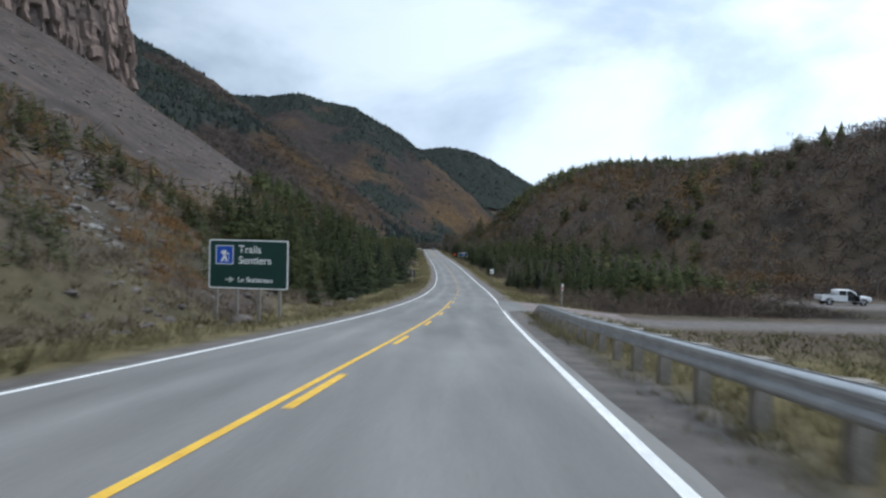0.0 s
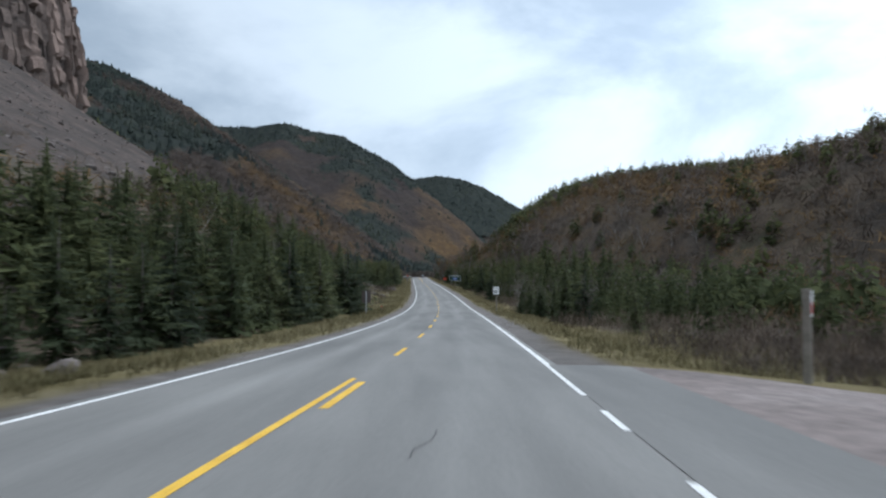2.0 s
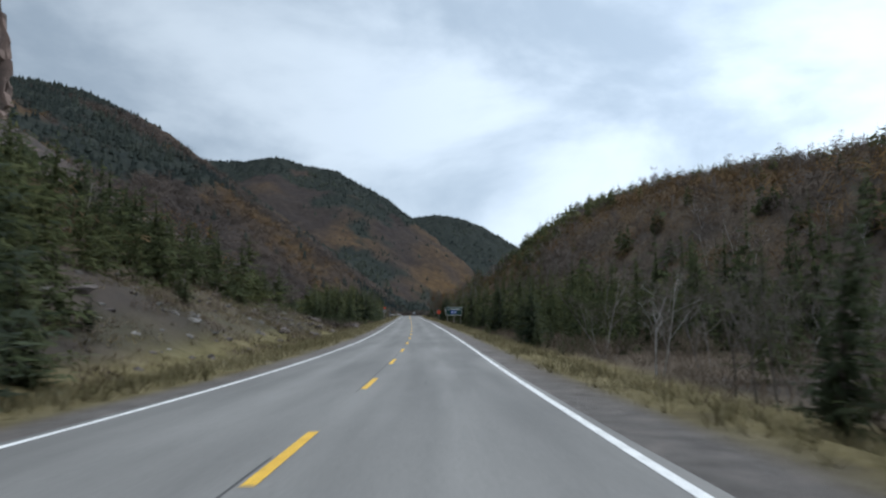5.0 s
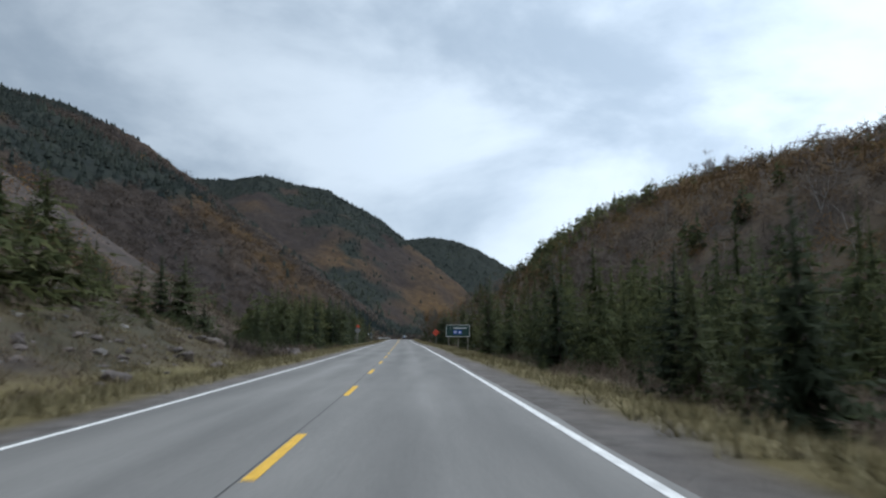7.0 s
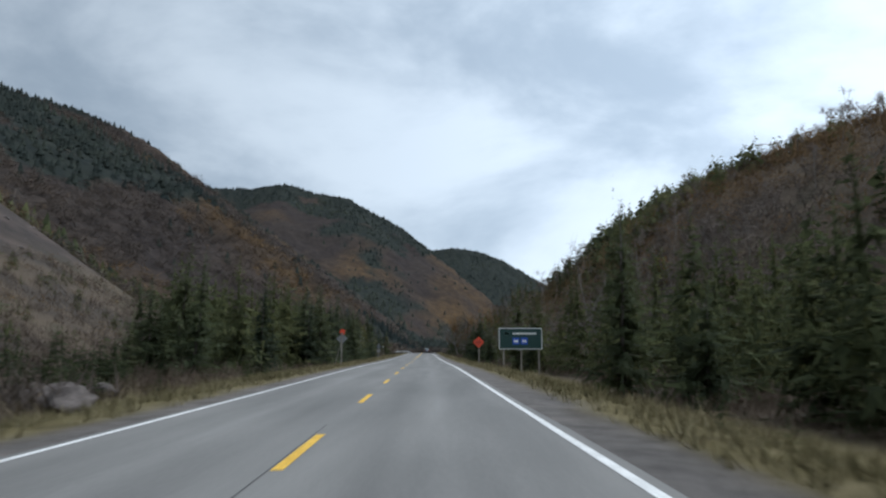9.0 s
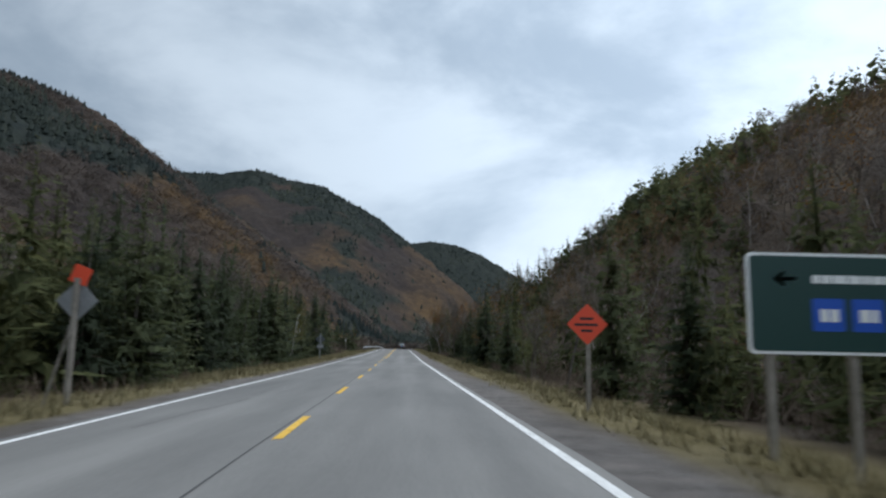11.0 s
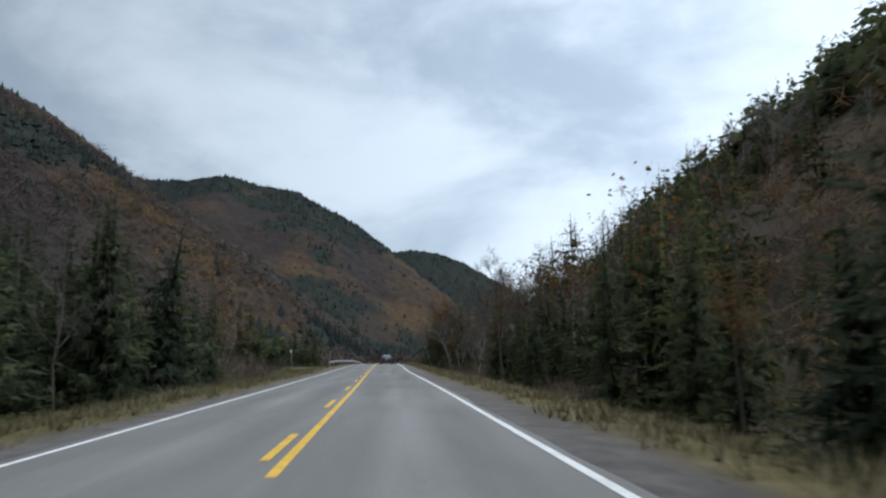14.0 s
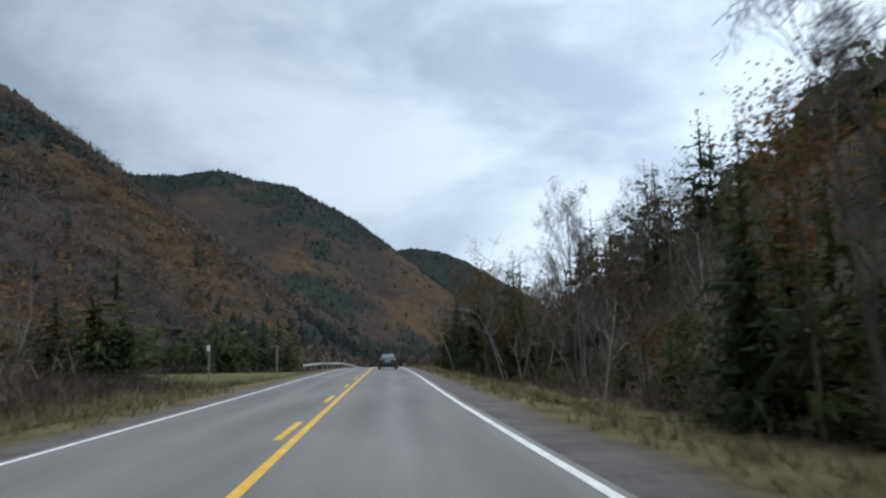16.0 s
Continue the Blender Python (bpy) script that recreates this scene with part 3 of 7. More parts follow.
for k in range(-10, 62):
    y1 = -4.3 + 9 * k
    c = 0.13 - 0.07 * float(smooth(34, 46, y1)) if y1 < 52 else (-0.04 if y1 < 306 else -0.14)
    ribbon("centre_dash", np.linspace(y1 - 3, y1, 4), c - 0.065, c + 0.065, 0.006, M_YELLOW, road)
for a, b, c, w in ((66, 112, -0.16, 0.014), (118, 205, -0.13, 0.01), (236, 302, -0.17, 0.014)):
    ys = np.arange(a, b, 1.0)
    cc = c + 0.1 * (fbm(ys, ys * 0 + 3, 7) - 0.5)
    ribbon("joint_crack", ys, cc - w, cc + w, 0.004, M_CRACK, road)
for a, d, ln in ((44, 1.4, 1.4), (246, -2.4, 6), (253, -2.1, 5), (330, -2.5, 7), (258, 0.9, 0.6), (120, 1.2, 0.7)):
    ys = np.linspace(a, a + ln, 12)
    cc = d + 0.28 * (fbm(ys * 4, ys * 0 + a, 3) - 0.5) + 0.08 * (ys - a)
    ribbon("crack", ys, cc - 0.007, cc + 0.009, 0.004, M_CRACK, road)
# side road apron on the right
bm = bmesh.new()
rows = []
for d in (3.6, 4.3, 4.8, 5.3, 6.5, 7.6, 8.8, 10.2, 11.8, 13.4):
    f = smooth(3.9, 9.5, d)
    y0, y1 = 38.4 + 2.4 * f, 53.5 - 2.8 * f
    row = []
    for j, y in enumerate([y0 - 0.7, *np.linspace(y0, y1, 12), y1 + 0.7]):
        y = y + 0.25 * float(fbm(d * 3, y * 3, 2.0, 2) - 0.5)
        zl, rim = float(land(road_x(y) + d, y)), float(road_z(y)) - 0.015 * d - 0.004
        z = rim + (zl + 0.05 - rim) * float(smooth(4.0, 6.5, d))
        row.append(bm.verts.new((float(road_x(y)) + d, y, zl - 0.12 if j in (0, 13) else z)))
    rows.append(row)
for j, (r0, r1) in enumerate(zip(rows, rows[1:])):
    for k in range(13):
        bm.faces.new((r0[k], r1[k], r1[k + 1], r0[k + 1])).material_index = int(j >= 3)
for f in bm.faces:
    f.smooth = True
apron = part("side_road", bm, [M_ROAD, material("reddish_worn_asphalt", [(0.15, 0.125, 0.117), (0.2, 0.165, 0.153), (0.235, 0.2, 0.188)], 0.4, 0.9, 0.4, 30)])
tagged(apron, "worn reddish-grey paved apron of a side road", "side road", kind="structure")

# ---------------------------------------------------------------- cliff and rocks


def cliff_mesh():
    """A sheer, columned rock face above the scree, with a ragged top and a lower pillar at its end."""
    plan = [(-300, 130), (-250, 190), (-212, 250), (-193, 310), (-184, 360), (-178, 392), (-180, 403), (-196, 412), (-230, 424), (-290, 440)]
    top = [150, 185, 190, 182, 170, 142, 132, 150, 170, 190]
    seg = np.hypot(*np.diff(np.array(plan, float), axis=0).T)
    cum = np.concatenate([[0], np.cumsum(seg)])
    # vertical slabs of uneven width, each parted from the next by a narrow cleft
    rc = np.random.default_rng(17)
    s, slab_no, cleft, a, k0 = [], [], [], 0.0, 0
    while a < cum[-1] - 6:
        w = rc.uniform(1.8, 5.6)
        for f, c in ((0.04, 0), (0.5, 0), (0.93, 0), (0.985, 1)):
            s.append(a + f * w)
            slab_no.append(k0)
            cleft.append(c)
        a, k0 = a + w, k0 + 1
    s, slab_no, cleft = np.array(s), np.array(slab_no, float), np.array(cleft, float)
    bx, by, bt = (np.interp(s, cum, v) for v in (np.array([p[0] for p in plan]), np.array([p[1] for p in plan]), np.array(top, float)))
    tx, ty = np.gradient(bx), np.gradient(by)
    ln = np.hypot(tx, ty)
    nxv, nyv = ty / ln, -tx / ln
    bt = bt + 22 * (fbm(s * 1.0, s * 0, 22, 4) - 0.5)
    foot = land(bx, by) - 9
    v = np.linspace(0, 1, 72)
    V, S = np.meshgrid(v, s, indexing="ij")
    Z = foot + (bt - foot) * np.clip(V / 0.86, 0, 1)
    # slabs broken into blocks
    col = np.broadcast_to(slab_no, Z.shape)
    lift = Z / (3.5 + 6.5 * np.abs(np.sin(col * 3.7))) + 7 * np.sin(col * 12.9) + 0.9 * (fbm(S, Z, 9, 2) - 0.5)
    blk = np.floor(lift)
    h, h2, h3 = (np.abs(np.sin(col * p + blk * q) * 43758.5) % 1 for p, q in ((127.1, 311.7), (41.3, 97.9), (73.7, 19.1)))
    hc = np.abs(np.sin(col * 57.3) * 9137.3) % 1
    across = np.tile((0.04, 0.5, 0.93, 0.985), len(s) // 4) - 0.5
    fine = fbm(S * 1.0, Z * 0.8, 5, 3) - 0.5
    swell = fbm(S, Z * 0.3, 34, 3) - 0.5
    out = 3.4 * h + 2.6 * hc + 2.4 * fine + 9.0 * swell - (0.7 + 1.3 * h3) * cleft - 0.10 * (Z - foot)
    out = out + 4.5 * (h2 - 0.5) * across + 4.0 * (h3 - 0.5) * (lift - blk - 0.5)
    back = np.clip((V - 0.86) / 0.14, 0, 1)
    out = out * (1 - 0.6 * back) - 60 * back
    Z = Z + back * 10 * (fbm(S, V * 200, 12) - 0.3)
    co = np.stack([bx + nxv * out, by + nyv * out, Z], -1).reshape(-1, 3)
    k = len(s)
    i = (np.arange(len(v) - 1)[:, None] * k + np.arange(k - 1)[None]).ravel()
    return co, np.stack([i, i + 1, i + k + 1, i + k], -1), (0.26 * h + 0.24 * hc).ravel()


cliff_co, cliff_faces, cliff_tone = cliff_mesh()
cliff = arrays("cliff", cliff_co, cliff_faces, M_CLIFF)
cliff.data.attributes.new("tone", "FLOAT", "POINT").data.foreach_set("value", cliff_tone.astype(np.float32))
tagged(cliff, "sheer brown-grey columned rock cliff above a scree slope", "cliff", kind="structure")


def rock_mesh(seed, name="rock"):
    r = np.random.default_rng(seed)
    bm = bmesh.new()
    bmesh.ops.create_icosphere(bm, subdivisions=3, radius=1.0)
    off = r.random(3) * 50
    planes = [Vector(v).normalized() for v in r.normal(size=(11, 3))]
    for v in bm.verts:
        p = v.co.copy()
        for q in planes:
            d = p.dot(q) - 0.64
            if d > 0:
                p -= q * d
        p *= 1 + 0.18 * noise.noise(Vector(off) + p * 1.7) + 0.1 * noise.noise(Vector(off) + p * 4.6)
        v.co = Vector((p.x * 1.25, p.y, p.z * 0.75))
    me = bpy.data.meshes.new(name)
    bm.to_mesh(me)
    bm.free()
    me.materials.append(M_ROCK)
    return me


ROCKS = [rock_mesh(s) for s in range(6)]


def rock(x, y, size, seed, pale=False):
    r = np.random.default_rng(seed)
    ob = new("boulder", ROCKS[seed % 6])
    ob.matrix_basis = pose(x, y, float(land(x, y)) + size * 0.2, r.uniform(-20, 20), r.uniform(-20, 20), r.uniform(0, 360)) @ Matrix.Diagonal((size, size * r.uniform(0.8, 1.2), size * r.uniform(0.7, 1.0), 1))
    return tagged(ob, "weathered grey angular boulder half sunk in the bank", "boulder", "boulders on the valley side")


rr = np.random.default_rng(21)
for n in range(58):
    y = rr.uniform(138, 205) if n % 4 else rr.uniform(28, 60)
    u = rr.uniform(9.5, 26)
    rock(float(road_x(y)) - u, y, rr.uniform(0.25, 0.85) * (0.8 if n % 3 else 0.5), n)
for n, (x, y, s) in enumerate([(-5.9, 213, 0.8), (-6.8, 214.2, 0.95), (-8.3, 215.4, 1.0), (-8.2, 209, 0.6), (-10.5, 204, 0.7), (-7.9, 219, 0.6), (13.6, 401, 0.6), (41.6, 76.5, 0.8)]):
    rock(x, y, s, 60 + n)

# ---------------------------------------------------------------- plants: shapes of unit height


def conifer_shape(seed, tiers, branches, wide=0.24, bare=0.06):
    """Whorls of drooping boughs, each a bent spray of two triangles, with uneven length and gaps."""
    r = np.random.default_rng(seed)
    co, tri = [], []
    lean = r.normal(0, 0.02, 2)
    for i in range(tiers):
        f = i / (tiers - 1)
        h = bare + (0.985 - bare) * f**0.92
        prof = (1 - f) ** 0.8 * (0.6 + 0.4 * min(1, f / 0.12 + 0.3)) + 0.025
        nb = max(3, int(round(branches * (0.5 + 0.5 * (1 - f)))))
        a0 = r.uniform(0, 6.28)
        for k in range(nb):
            R = wide * prof * r.uniform(0.5, 1.25)
            a = a0 + 6.2832 * k / nb + r.normal(0, 0.25)
            hh = h + r.normal(0, 0.5 / tiers)
            droop = r.uniform(0.0, 0.5) * (1 - 0.6 * f)
            w = r.uniform(0.14, 0.28)
            d, s = np.array([math.cos(a), math.sin(a)]), np.array([-math.sin(a), math.cos(a)])
            b0, m, t = lean * h, lean * h + d * R * 0.6, lean * h + d * R
            n0 = len(co)
            tw = r.normal(0, 0.25) * R
            co += [(*b0, hh + 0.02), (*(m + s * R * w), hh - droop * R * 0.7 + tw), (*t, hh - droop * R * 0.8), (*(m - s * R * w), hh - droop * R * 0.7 - tw)]
            tri += [(n0, n0 + 1, n0 + 2), (n0, n0 + 2, n0 + 3)]
    return np.array(co), np.array(tri)


def bough_shape(seed, tiers, branches, wide=0.24, bare=0.06, sprays=6, fat=1.0):
    """A close view of a spruce: layered boughs with up-curved tips, fringed with flat and hanging sprays."""
    r = np.random.default_rng(seed)
    P, A, B = [], [], []
    lean = r.normal(0, 0.02, 2)
    for i in range(tiers):
        f = i / (tiers - 1)
        h = bare + (0.985 - bare) * f**0.95
        prof = (1 - f) ** 0.82 * (0.65 + 0.35 * min(1, f / 0.1 + 0.3)) + 0.018
        nb = max(3, int(round(branches * (0.45 + 0.55 * (1 - f)))))
        a0 = r.uniform(0, 6.28)
        for k in range(nb):
            R = wide * prof * r.uniform(0.55, 1.25)
            a = a0 + 6.2832 * k / nb + r.normal(0, 0.22)
            hh = h + r.normal(0, 0.28 / tiers)
            droop = r.uniform(0.05, 0.5) * (1 - 0.7 * f)
            d = np.array([math.cos(a), math.sin(a), 0])
            side = np.array([-d[1], d[0], 0])
            m = sprays if f < 0.7 else max(3, sprays // 2)
            for j in range(m):
                t = (j + 0.8 + r.uniform(-0.2, 0.2)) / m
                p = np.array([*(lean * h), hh]) + d * R * t + np.array([0, 0, -droop * R * t + 0.22 * R * t**3])
                L = (R * 0.34 * (1.2 - 0.7 * t) + 0.006) * fat
                for sg in (-1, 1):
                    if r.random() < 0.62:
                        out = d * r.uniform(0.5, 1.0) + side * sg * r.uniform(0.4, 1.0) + np.array([0, 0, r.uniform(-0.35, 0.2)])
                        w = np.cross(out, np.array([0, 0, 1.0]) + r.normal(0, 0.45, 3))
                    else:
                        out = d * r.uniform(-0.1, 0.7) + side * sg * r.uniform(0.1, 0.6) + np.array([0, 0, -0.75])
                        w = side * sg + r.normal(0, 0.3, 3)
                    P.append(p + r.normal(0, 0.003, 3))
                    A.append(out / np.linalg.norm(out) * L * r.uniform(0.6, 1.1))
                    B.append(w / (np.linalg.norm(w) + 1e-6) * L * 0.2)
    P, A, B = np.array(P), np.array(A), np.array(B)
    co = np.stack([P - A * 0.2 + B, P - A * 0.2 - B, P + A], 1).reshape(-1, 3)
    # the dim heart of the tree
    c2, t2 = conifer_shape(seed + 500, max(tiers // 2, 4), max(branches - 2, 5), wide * 0.45, bare)
    # the slim leader, closely set with short needles
    spike = []
    for k in range(22):
        f = 0.62 + 0.36 * k / 21
        a = 2.4 * k
        d, q = np.array([math.cos(a), math.sin(a), 0.5]), np.array([*(lean * f), f])
        reach, w = 0.05 * (1.08 - f) / 0.46 + 0.008, np.array([-math.sin(a), math.cos(a), 0]) * (0.012 * (1.1 - f) / 0.48 + 0.003)
        spike += [q - w, q + w, q + d * reach]
    spike += [np.array([*(lean * 0.6) + (0.012, 0), 0.6]), np.array([*(lean * 0.6) - (0.008, 0.01), 0.6]), np.array([*lean, 1.0]), np.array([*(lean * 0.6) + (0.0, 0.012), 0.6]), np.array([*(lean * 0.6) - (0.01, 0.002), 0.6]), np.array([*lean, 1.0])]
    co = np.concatenate([co, np.array(spike)])
    return np.concatenate([co, c2]), np.concatenate([np.arange(len(co)).reshape(-1, 3), t2 + len(co)])


def outward(c, seed=0, lift=0.55):
    """Soft normals for a crown: away from the stem and up, with some spread."""
    ln = np.hypot(c[:, 0], c[:, 1])[:, None] + 0.02
    n = np.concatenate([c[:, :2] / ln * 0.75, np.full((len(c), 1), lift)], 1) + np.random.default_rng(seed).normal(0, 0.22, (len(c), 3))
    return n / np.linalg.norm(n, axis=1, keepdims=True)


def faced(c, t):
    """Turns triangles so that they face away from the stem and up."""
    c, t = np.asarray(c), np.asarray(t)
    n = np.cross(c[t[:, 1]] - c[t[:, 0]], c[t[:, 2]] - c[t[:, 0]])
    m = c[t].mean(1)
    away = np.concatenate([m[:, :2] / (np.hypot(m[:, 0], m[:, 1])[:, None] + 0.02) * 0.75, np.full((len(m), 1), 0.55)], 1)
    back = (n * away).sum(1) < 0
    return np.where(back[:, None], t[:, ::-1], t)


def cone_shape(seed, tiers=3, k=5, wide=0.24):
    r = np.random.default_rng(seed)
    co, tri = [], []
    for i in range(tiers):
        n0 = len(co)
        z0, z1 = 0.02 + 0.9 * i / tiers, min(1.0, 0.02 + 0.9 * (i + 1.7) / tiers)
        R = wide * (1 - i / tiers) ** 0.85
        co.append((r.normal(0, 0.02), r.normal(0, 0.02), z1))
        a0 = r.uniform(0, 6.28)
        for j in range(k):
            q = R * r.uniform(0.6, 1.25)
            a = a0 + 6.2832 * j / k + r.normal(0, 0.15)
            co.append((q * math.cos(a), q * math.sin(a), z0 + r.uniform(-0.05, 0.05)))
        tri += [(n0, n0 + 1 + j, n0 + 1 + (j + 1) % k) for j in range(k)]
    return np.array(co), np.array(tri)


def prism(co, tri, p, q, r0, r1, sides=3):
    p, q = np.asarray(p, float), np.asarray(q, float)
    w = q - p
    w = w / (np.linalg.norm(w) + 1e-9)
    a = np.cross(w, (0.3, 0.2, 0.93))
    a = a / (np.linalg.norm(a) + 1e-9)
    b = np.cross(w, a)
    n0 = len(co)
    for o, rad in ((p, r0), (q, r1)):
        for k in range(sides):
            t = 6.2832 * k / sides
            co.append(tuple(o + rad * (math.cos(t) * a + math.sin(t) * b)))
    for k in range(sides):
        k2 = (k + 1) % sides
        tri += [(n0 + k, n0 + k2, n0 + sides + k2), (n0 + k, n0 + sides + k2, n0 + sides + k)]


def branching(seed, stems=1, depth=3, kids=4, thick=0.014, sides=4, reach=0.42, low=0.28, first=1):
    """Trunks that fork into ever thinner boughs. Returns the wood and the ends of its twigs."""
    r = np.random.default_rng(seed)
    co, tri, ends = [], [], []

    def grow(p, w, length, rad, level):
        pts = [p]
        for _ in range(3 if level == 0 else 2):
            w = w + r.normal(0, 0.13 + 0.06 * level, 3) + np.array([0, 0, 0.07])
            w = w / np.linalg.norm(w)
            pts.append(pts[-1] + w * length / (3 if level == 0 else 2))
        m = len(pts) - 1
        for i in range(m):
            prism(co, tri, pts[i], pts[i + 1], rad * (1 - 0.6 * i / m), rad * (1 - 0.6 * (i + 1) / m), sides if level == 0 else 3)
        if level >= depth:
            ends.append(pts[-1])
            return
        for k in range(kids + (first if level == 0 else 0)):
            t = r.uniform(low if level == 0 else 0.25, 1.0)
            i = min(int(t * m), m - 1)
            q = pts[i] + (pts[i + 1] - pts[i]) * (t * m - i)
            side = r.normal(0, 1, 3)
            side[2] = abs(side[2]) * 0.35
            side = side / np.linalg.norm(side)
            ww = w * 0.55 + side * 0.8 + np.array([0, 0, 0.18])
            grow(q, ww / np.linalg.norm(ww), length * reach * r.uniform(0.7, 1.2) * (1.15 - 0.5 * t), rad * 0.5 * (1 - 0.4 * t), level + 1)

    for k in range(stems):
        w = np.array([r.normal(0, 0.1 + 0.08 * (stems > 1)), r.normal(0, 0.1 + 0.08 * (stems > 1)), 1.0])
        grow(np.array([r.normal(0, 0.012 * stems), r.normal(0, 0.012 * stems), -0.02]), w / np.linalg.norm(w), r.uniform(0.72, 0.86), thick * r.uniform(0.8, 1.15), 0)
    return np.array(co), np.array(tri), np.array(ends)


def twigs(seed, ends, per=6, size=0.09, width=0.0035, up=0.9):
    """Slivers that fan out from the ends of boughs."""
    r = np.random.default_rng(seed)
    n = len(ends) * per
    p = np.repeat(ends, per, 0) + r.normal(0, 0.012, (n, 3))
    w = r.normal(0, 1, (n, 3)) + np.array([0, 0, up])
    w /= np.linalg.norm(w, axis=1, keepdims=True)
    s = np.cross(w, r.normal(0, 1, (n, 3)))
    s /= np.linalg.norm(s, axis=1, keepdims=True)
    co = np.stack([p - w * size * 0.5 - s * width, p - w * size * 0.5 + s * width, p + w * size * r.uniform(0.3, 1.0, (n, 1))], 1).reshape(-1, 3)
    return co, np.arange(n * 3).reshape(-1, 3)


def leaves(seed, ends, per=5, size=0.03, jitter=0.035):
    r = np.random.default_rng(seed)
    n = len(ends) * per
    p = np.repeat(ends, per, 0) + r.normal(0, jitter, (n, 3))
    a = r.normal(0, 1, (n, 3))
    a /= np.linalg.norm(a, axis=1, keepdims=True)
    b = np.cross(a, r.normal(0, 1, (n, 3)))
    b /= np.linalg.norm(b, axis=1, keepdims=True)
    s = size * r.uniform(0.6, 1.3, (n, 1))
    co = np.stack([p - a * s, p + b * s * 0.7, p + a * s, p - b * s * 0.7], 1).reshape(-1, 3)
    i = np.arange(n) * 4
    return co, np.concatenate([np.stack([i, i + 1, i + 2], -1), np.stack([i, i + 2, i + 3], -1)])


def clump(shapes):
    """Joins (corners, triangles, material) shapes into one."""
    co, tri, idx, n = [], [], [], 0
    for c, t, m in shapes:
        co.append(c)
        tri.append(t + n)
        idx.append(np.full(len(t), m))
        n += len(c)
    return np.concatenate(co), np.concatenate(tri), np.concatenate(idx)


def strew(name, shapes, x, y, h, w, mats, label, category, sink=0.0, soft=True, lift=0.55):
    """One mesh of many plants of the given shapes, standing on the ground."""
    r = np.random.default_rng(len(x) + 5)
    pick = r.integers(0, len(shapes), len(x))
    rot = r.uniform(0, 6.2832, len(x))
    z = land(x, y) - sink
    COs, TRs, IDs, NOs, n = [], [], [], [], 0
    for k, (c, t, m) in enumerate(shapes):
        t = faced(c, t) if soft else t
        i = np.where(pick == k)[0]
        if not len(i):
            continue
        cs, sn = np.cos(rot[i])[:, None], np.sin(rot[i])[:, None]
        X = (c[None, :, 0] * cs - c[None, :, 1] * sn) * w[i][:, None] + x[i][:, None]
        Y = (c[None, :, 0] * sn + c[None, :, 1] * cs) * w[i][:, None] + y[i][:, None]
        Z = c[None, :, 2] * h[i][:, None] + z[i][:, None]
        COs.append(np.stack([X, Y, Z], -1).reshape(-1, 3))
        if soft:
            v = outward(c, k, lift)
            NOs.append(np.stack([v[None, :, 0] * cs - v[None, :, 1] * sn, v[None, :, 0] * sn + v[None, :, 1] * cs, np.broadcast_to(v[:, 2], X.shape)], -1).reshape(-1, 3))
        TRs.append((t[None] + (np.arange(len(i)) * len(c))[:, None, None] + n).reshape(-1, 3))
        IDs.append(np.tile(m, len(i)))
        n += len(i) * len(c)
    ob = arrays(name, np.concatenate(COs), np.concatenate(TRs), mats, index=np.concatenate(IDs), smooth=soft)
    if soft:
        ob.data.normals_split_custom_set_from_vertices(np.concatenate(NOs))
    return tagged(ob, label, category, kind="stuff")


# ---------------------------------------------------------------- which plant grows where
LEFT_EDGE = [(-40, 12), (30, 12), (33, 15.5), (44, 15.5), (50, 11), (112, 9.5), (124, 9.5), (127, 12.5), (136, 14.5), (140, 13), (205, 12), (226, 9.5), (360, 9.5), (368, 11.5), (373, 13.5), (385, 14), (388, 52), (445, 52), (452, 13), (565, 12), (580, 0)]
RIGHT_EDGE = [(-40, 62), (33, 62), (36, 62), (53, 62), (53.5, 10.4), (76, 10.4), (84, 8.8), (122, 8.8), (128, 9.8), (230, 10.2), (240, 14), (252, 13), (258, 10.5), (340, 10.5), (352, 11.5), (390, 10.5), (440, 10.8), (470, 12), (565, 12), (580, 0)]


def rooms(x, y):
    """How open each place is to trees: false on the road, verge, side road, parking and field."""
    d = x - road_x(y)
    u = np.abs(d)
    edge = np.where(d < 0, interp(y, LEFT_EDGE), interp(y, RIGHT_EDGE))
    ok = u > edge
    lot = (((x - 54) / 16) ** 4 + ((y - 74) / 8) ** 4 < 1) | (((x - 62) / 6) ** 4 + ((y - 60) / 15) ** 4 < 1) | ((y < 52.5) & (d > 0) & (x < 70)) | (((x - 43) / 12) ** 2 + ((y - 64) / 12) ** 2 < 1)
    return ok & ~lot


def jittered(x0, x1, y0, y1, step, seed):
    r = np.random.default_rng(seed)
    X, Y = np.meshgrid(np.arange(x0, x1, step), np.arange(y0, y1, step))
    X = X + r.uniform(-0.48, 0.48, X.shape) * step
    Y = Y + r.uniform(-0.48, 0.48, Y.shape) * step
    return X.ravel(), Y.ravel()


def below_scree(x, y):
    """The open ground between the foot of the scree cone and the road."""
    return (x < 0) & (y > 206) & (y < 302) & (6 - x > 0.36 * (y - 181)) & (6 - x < 0.7 * (y - 181))


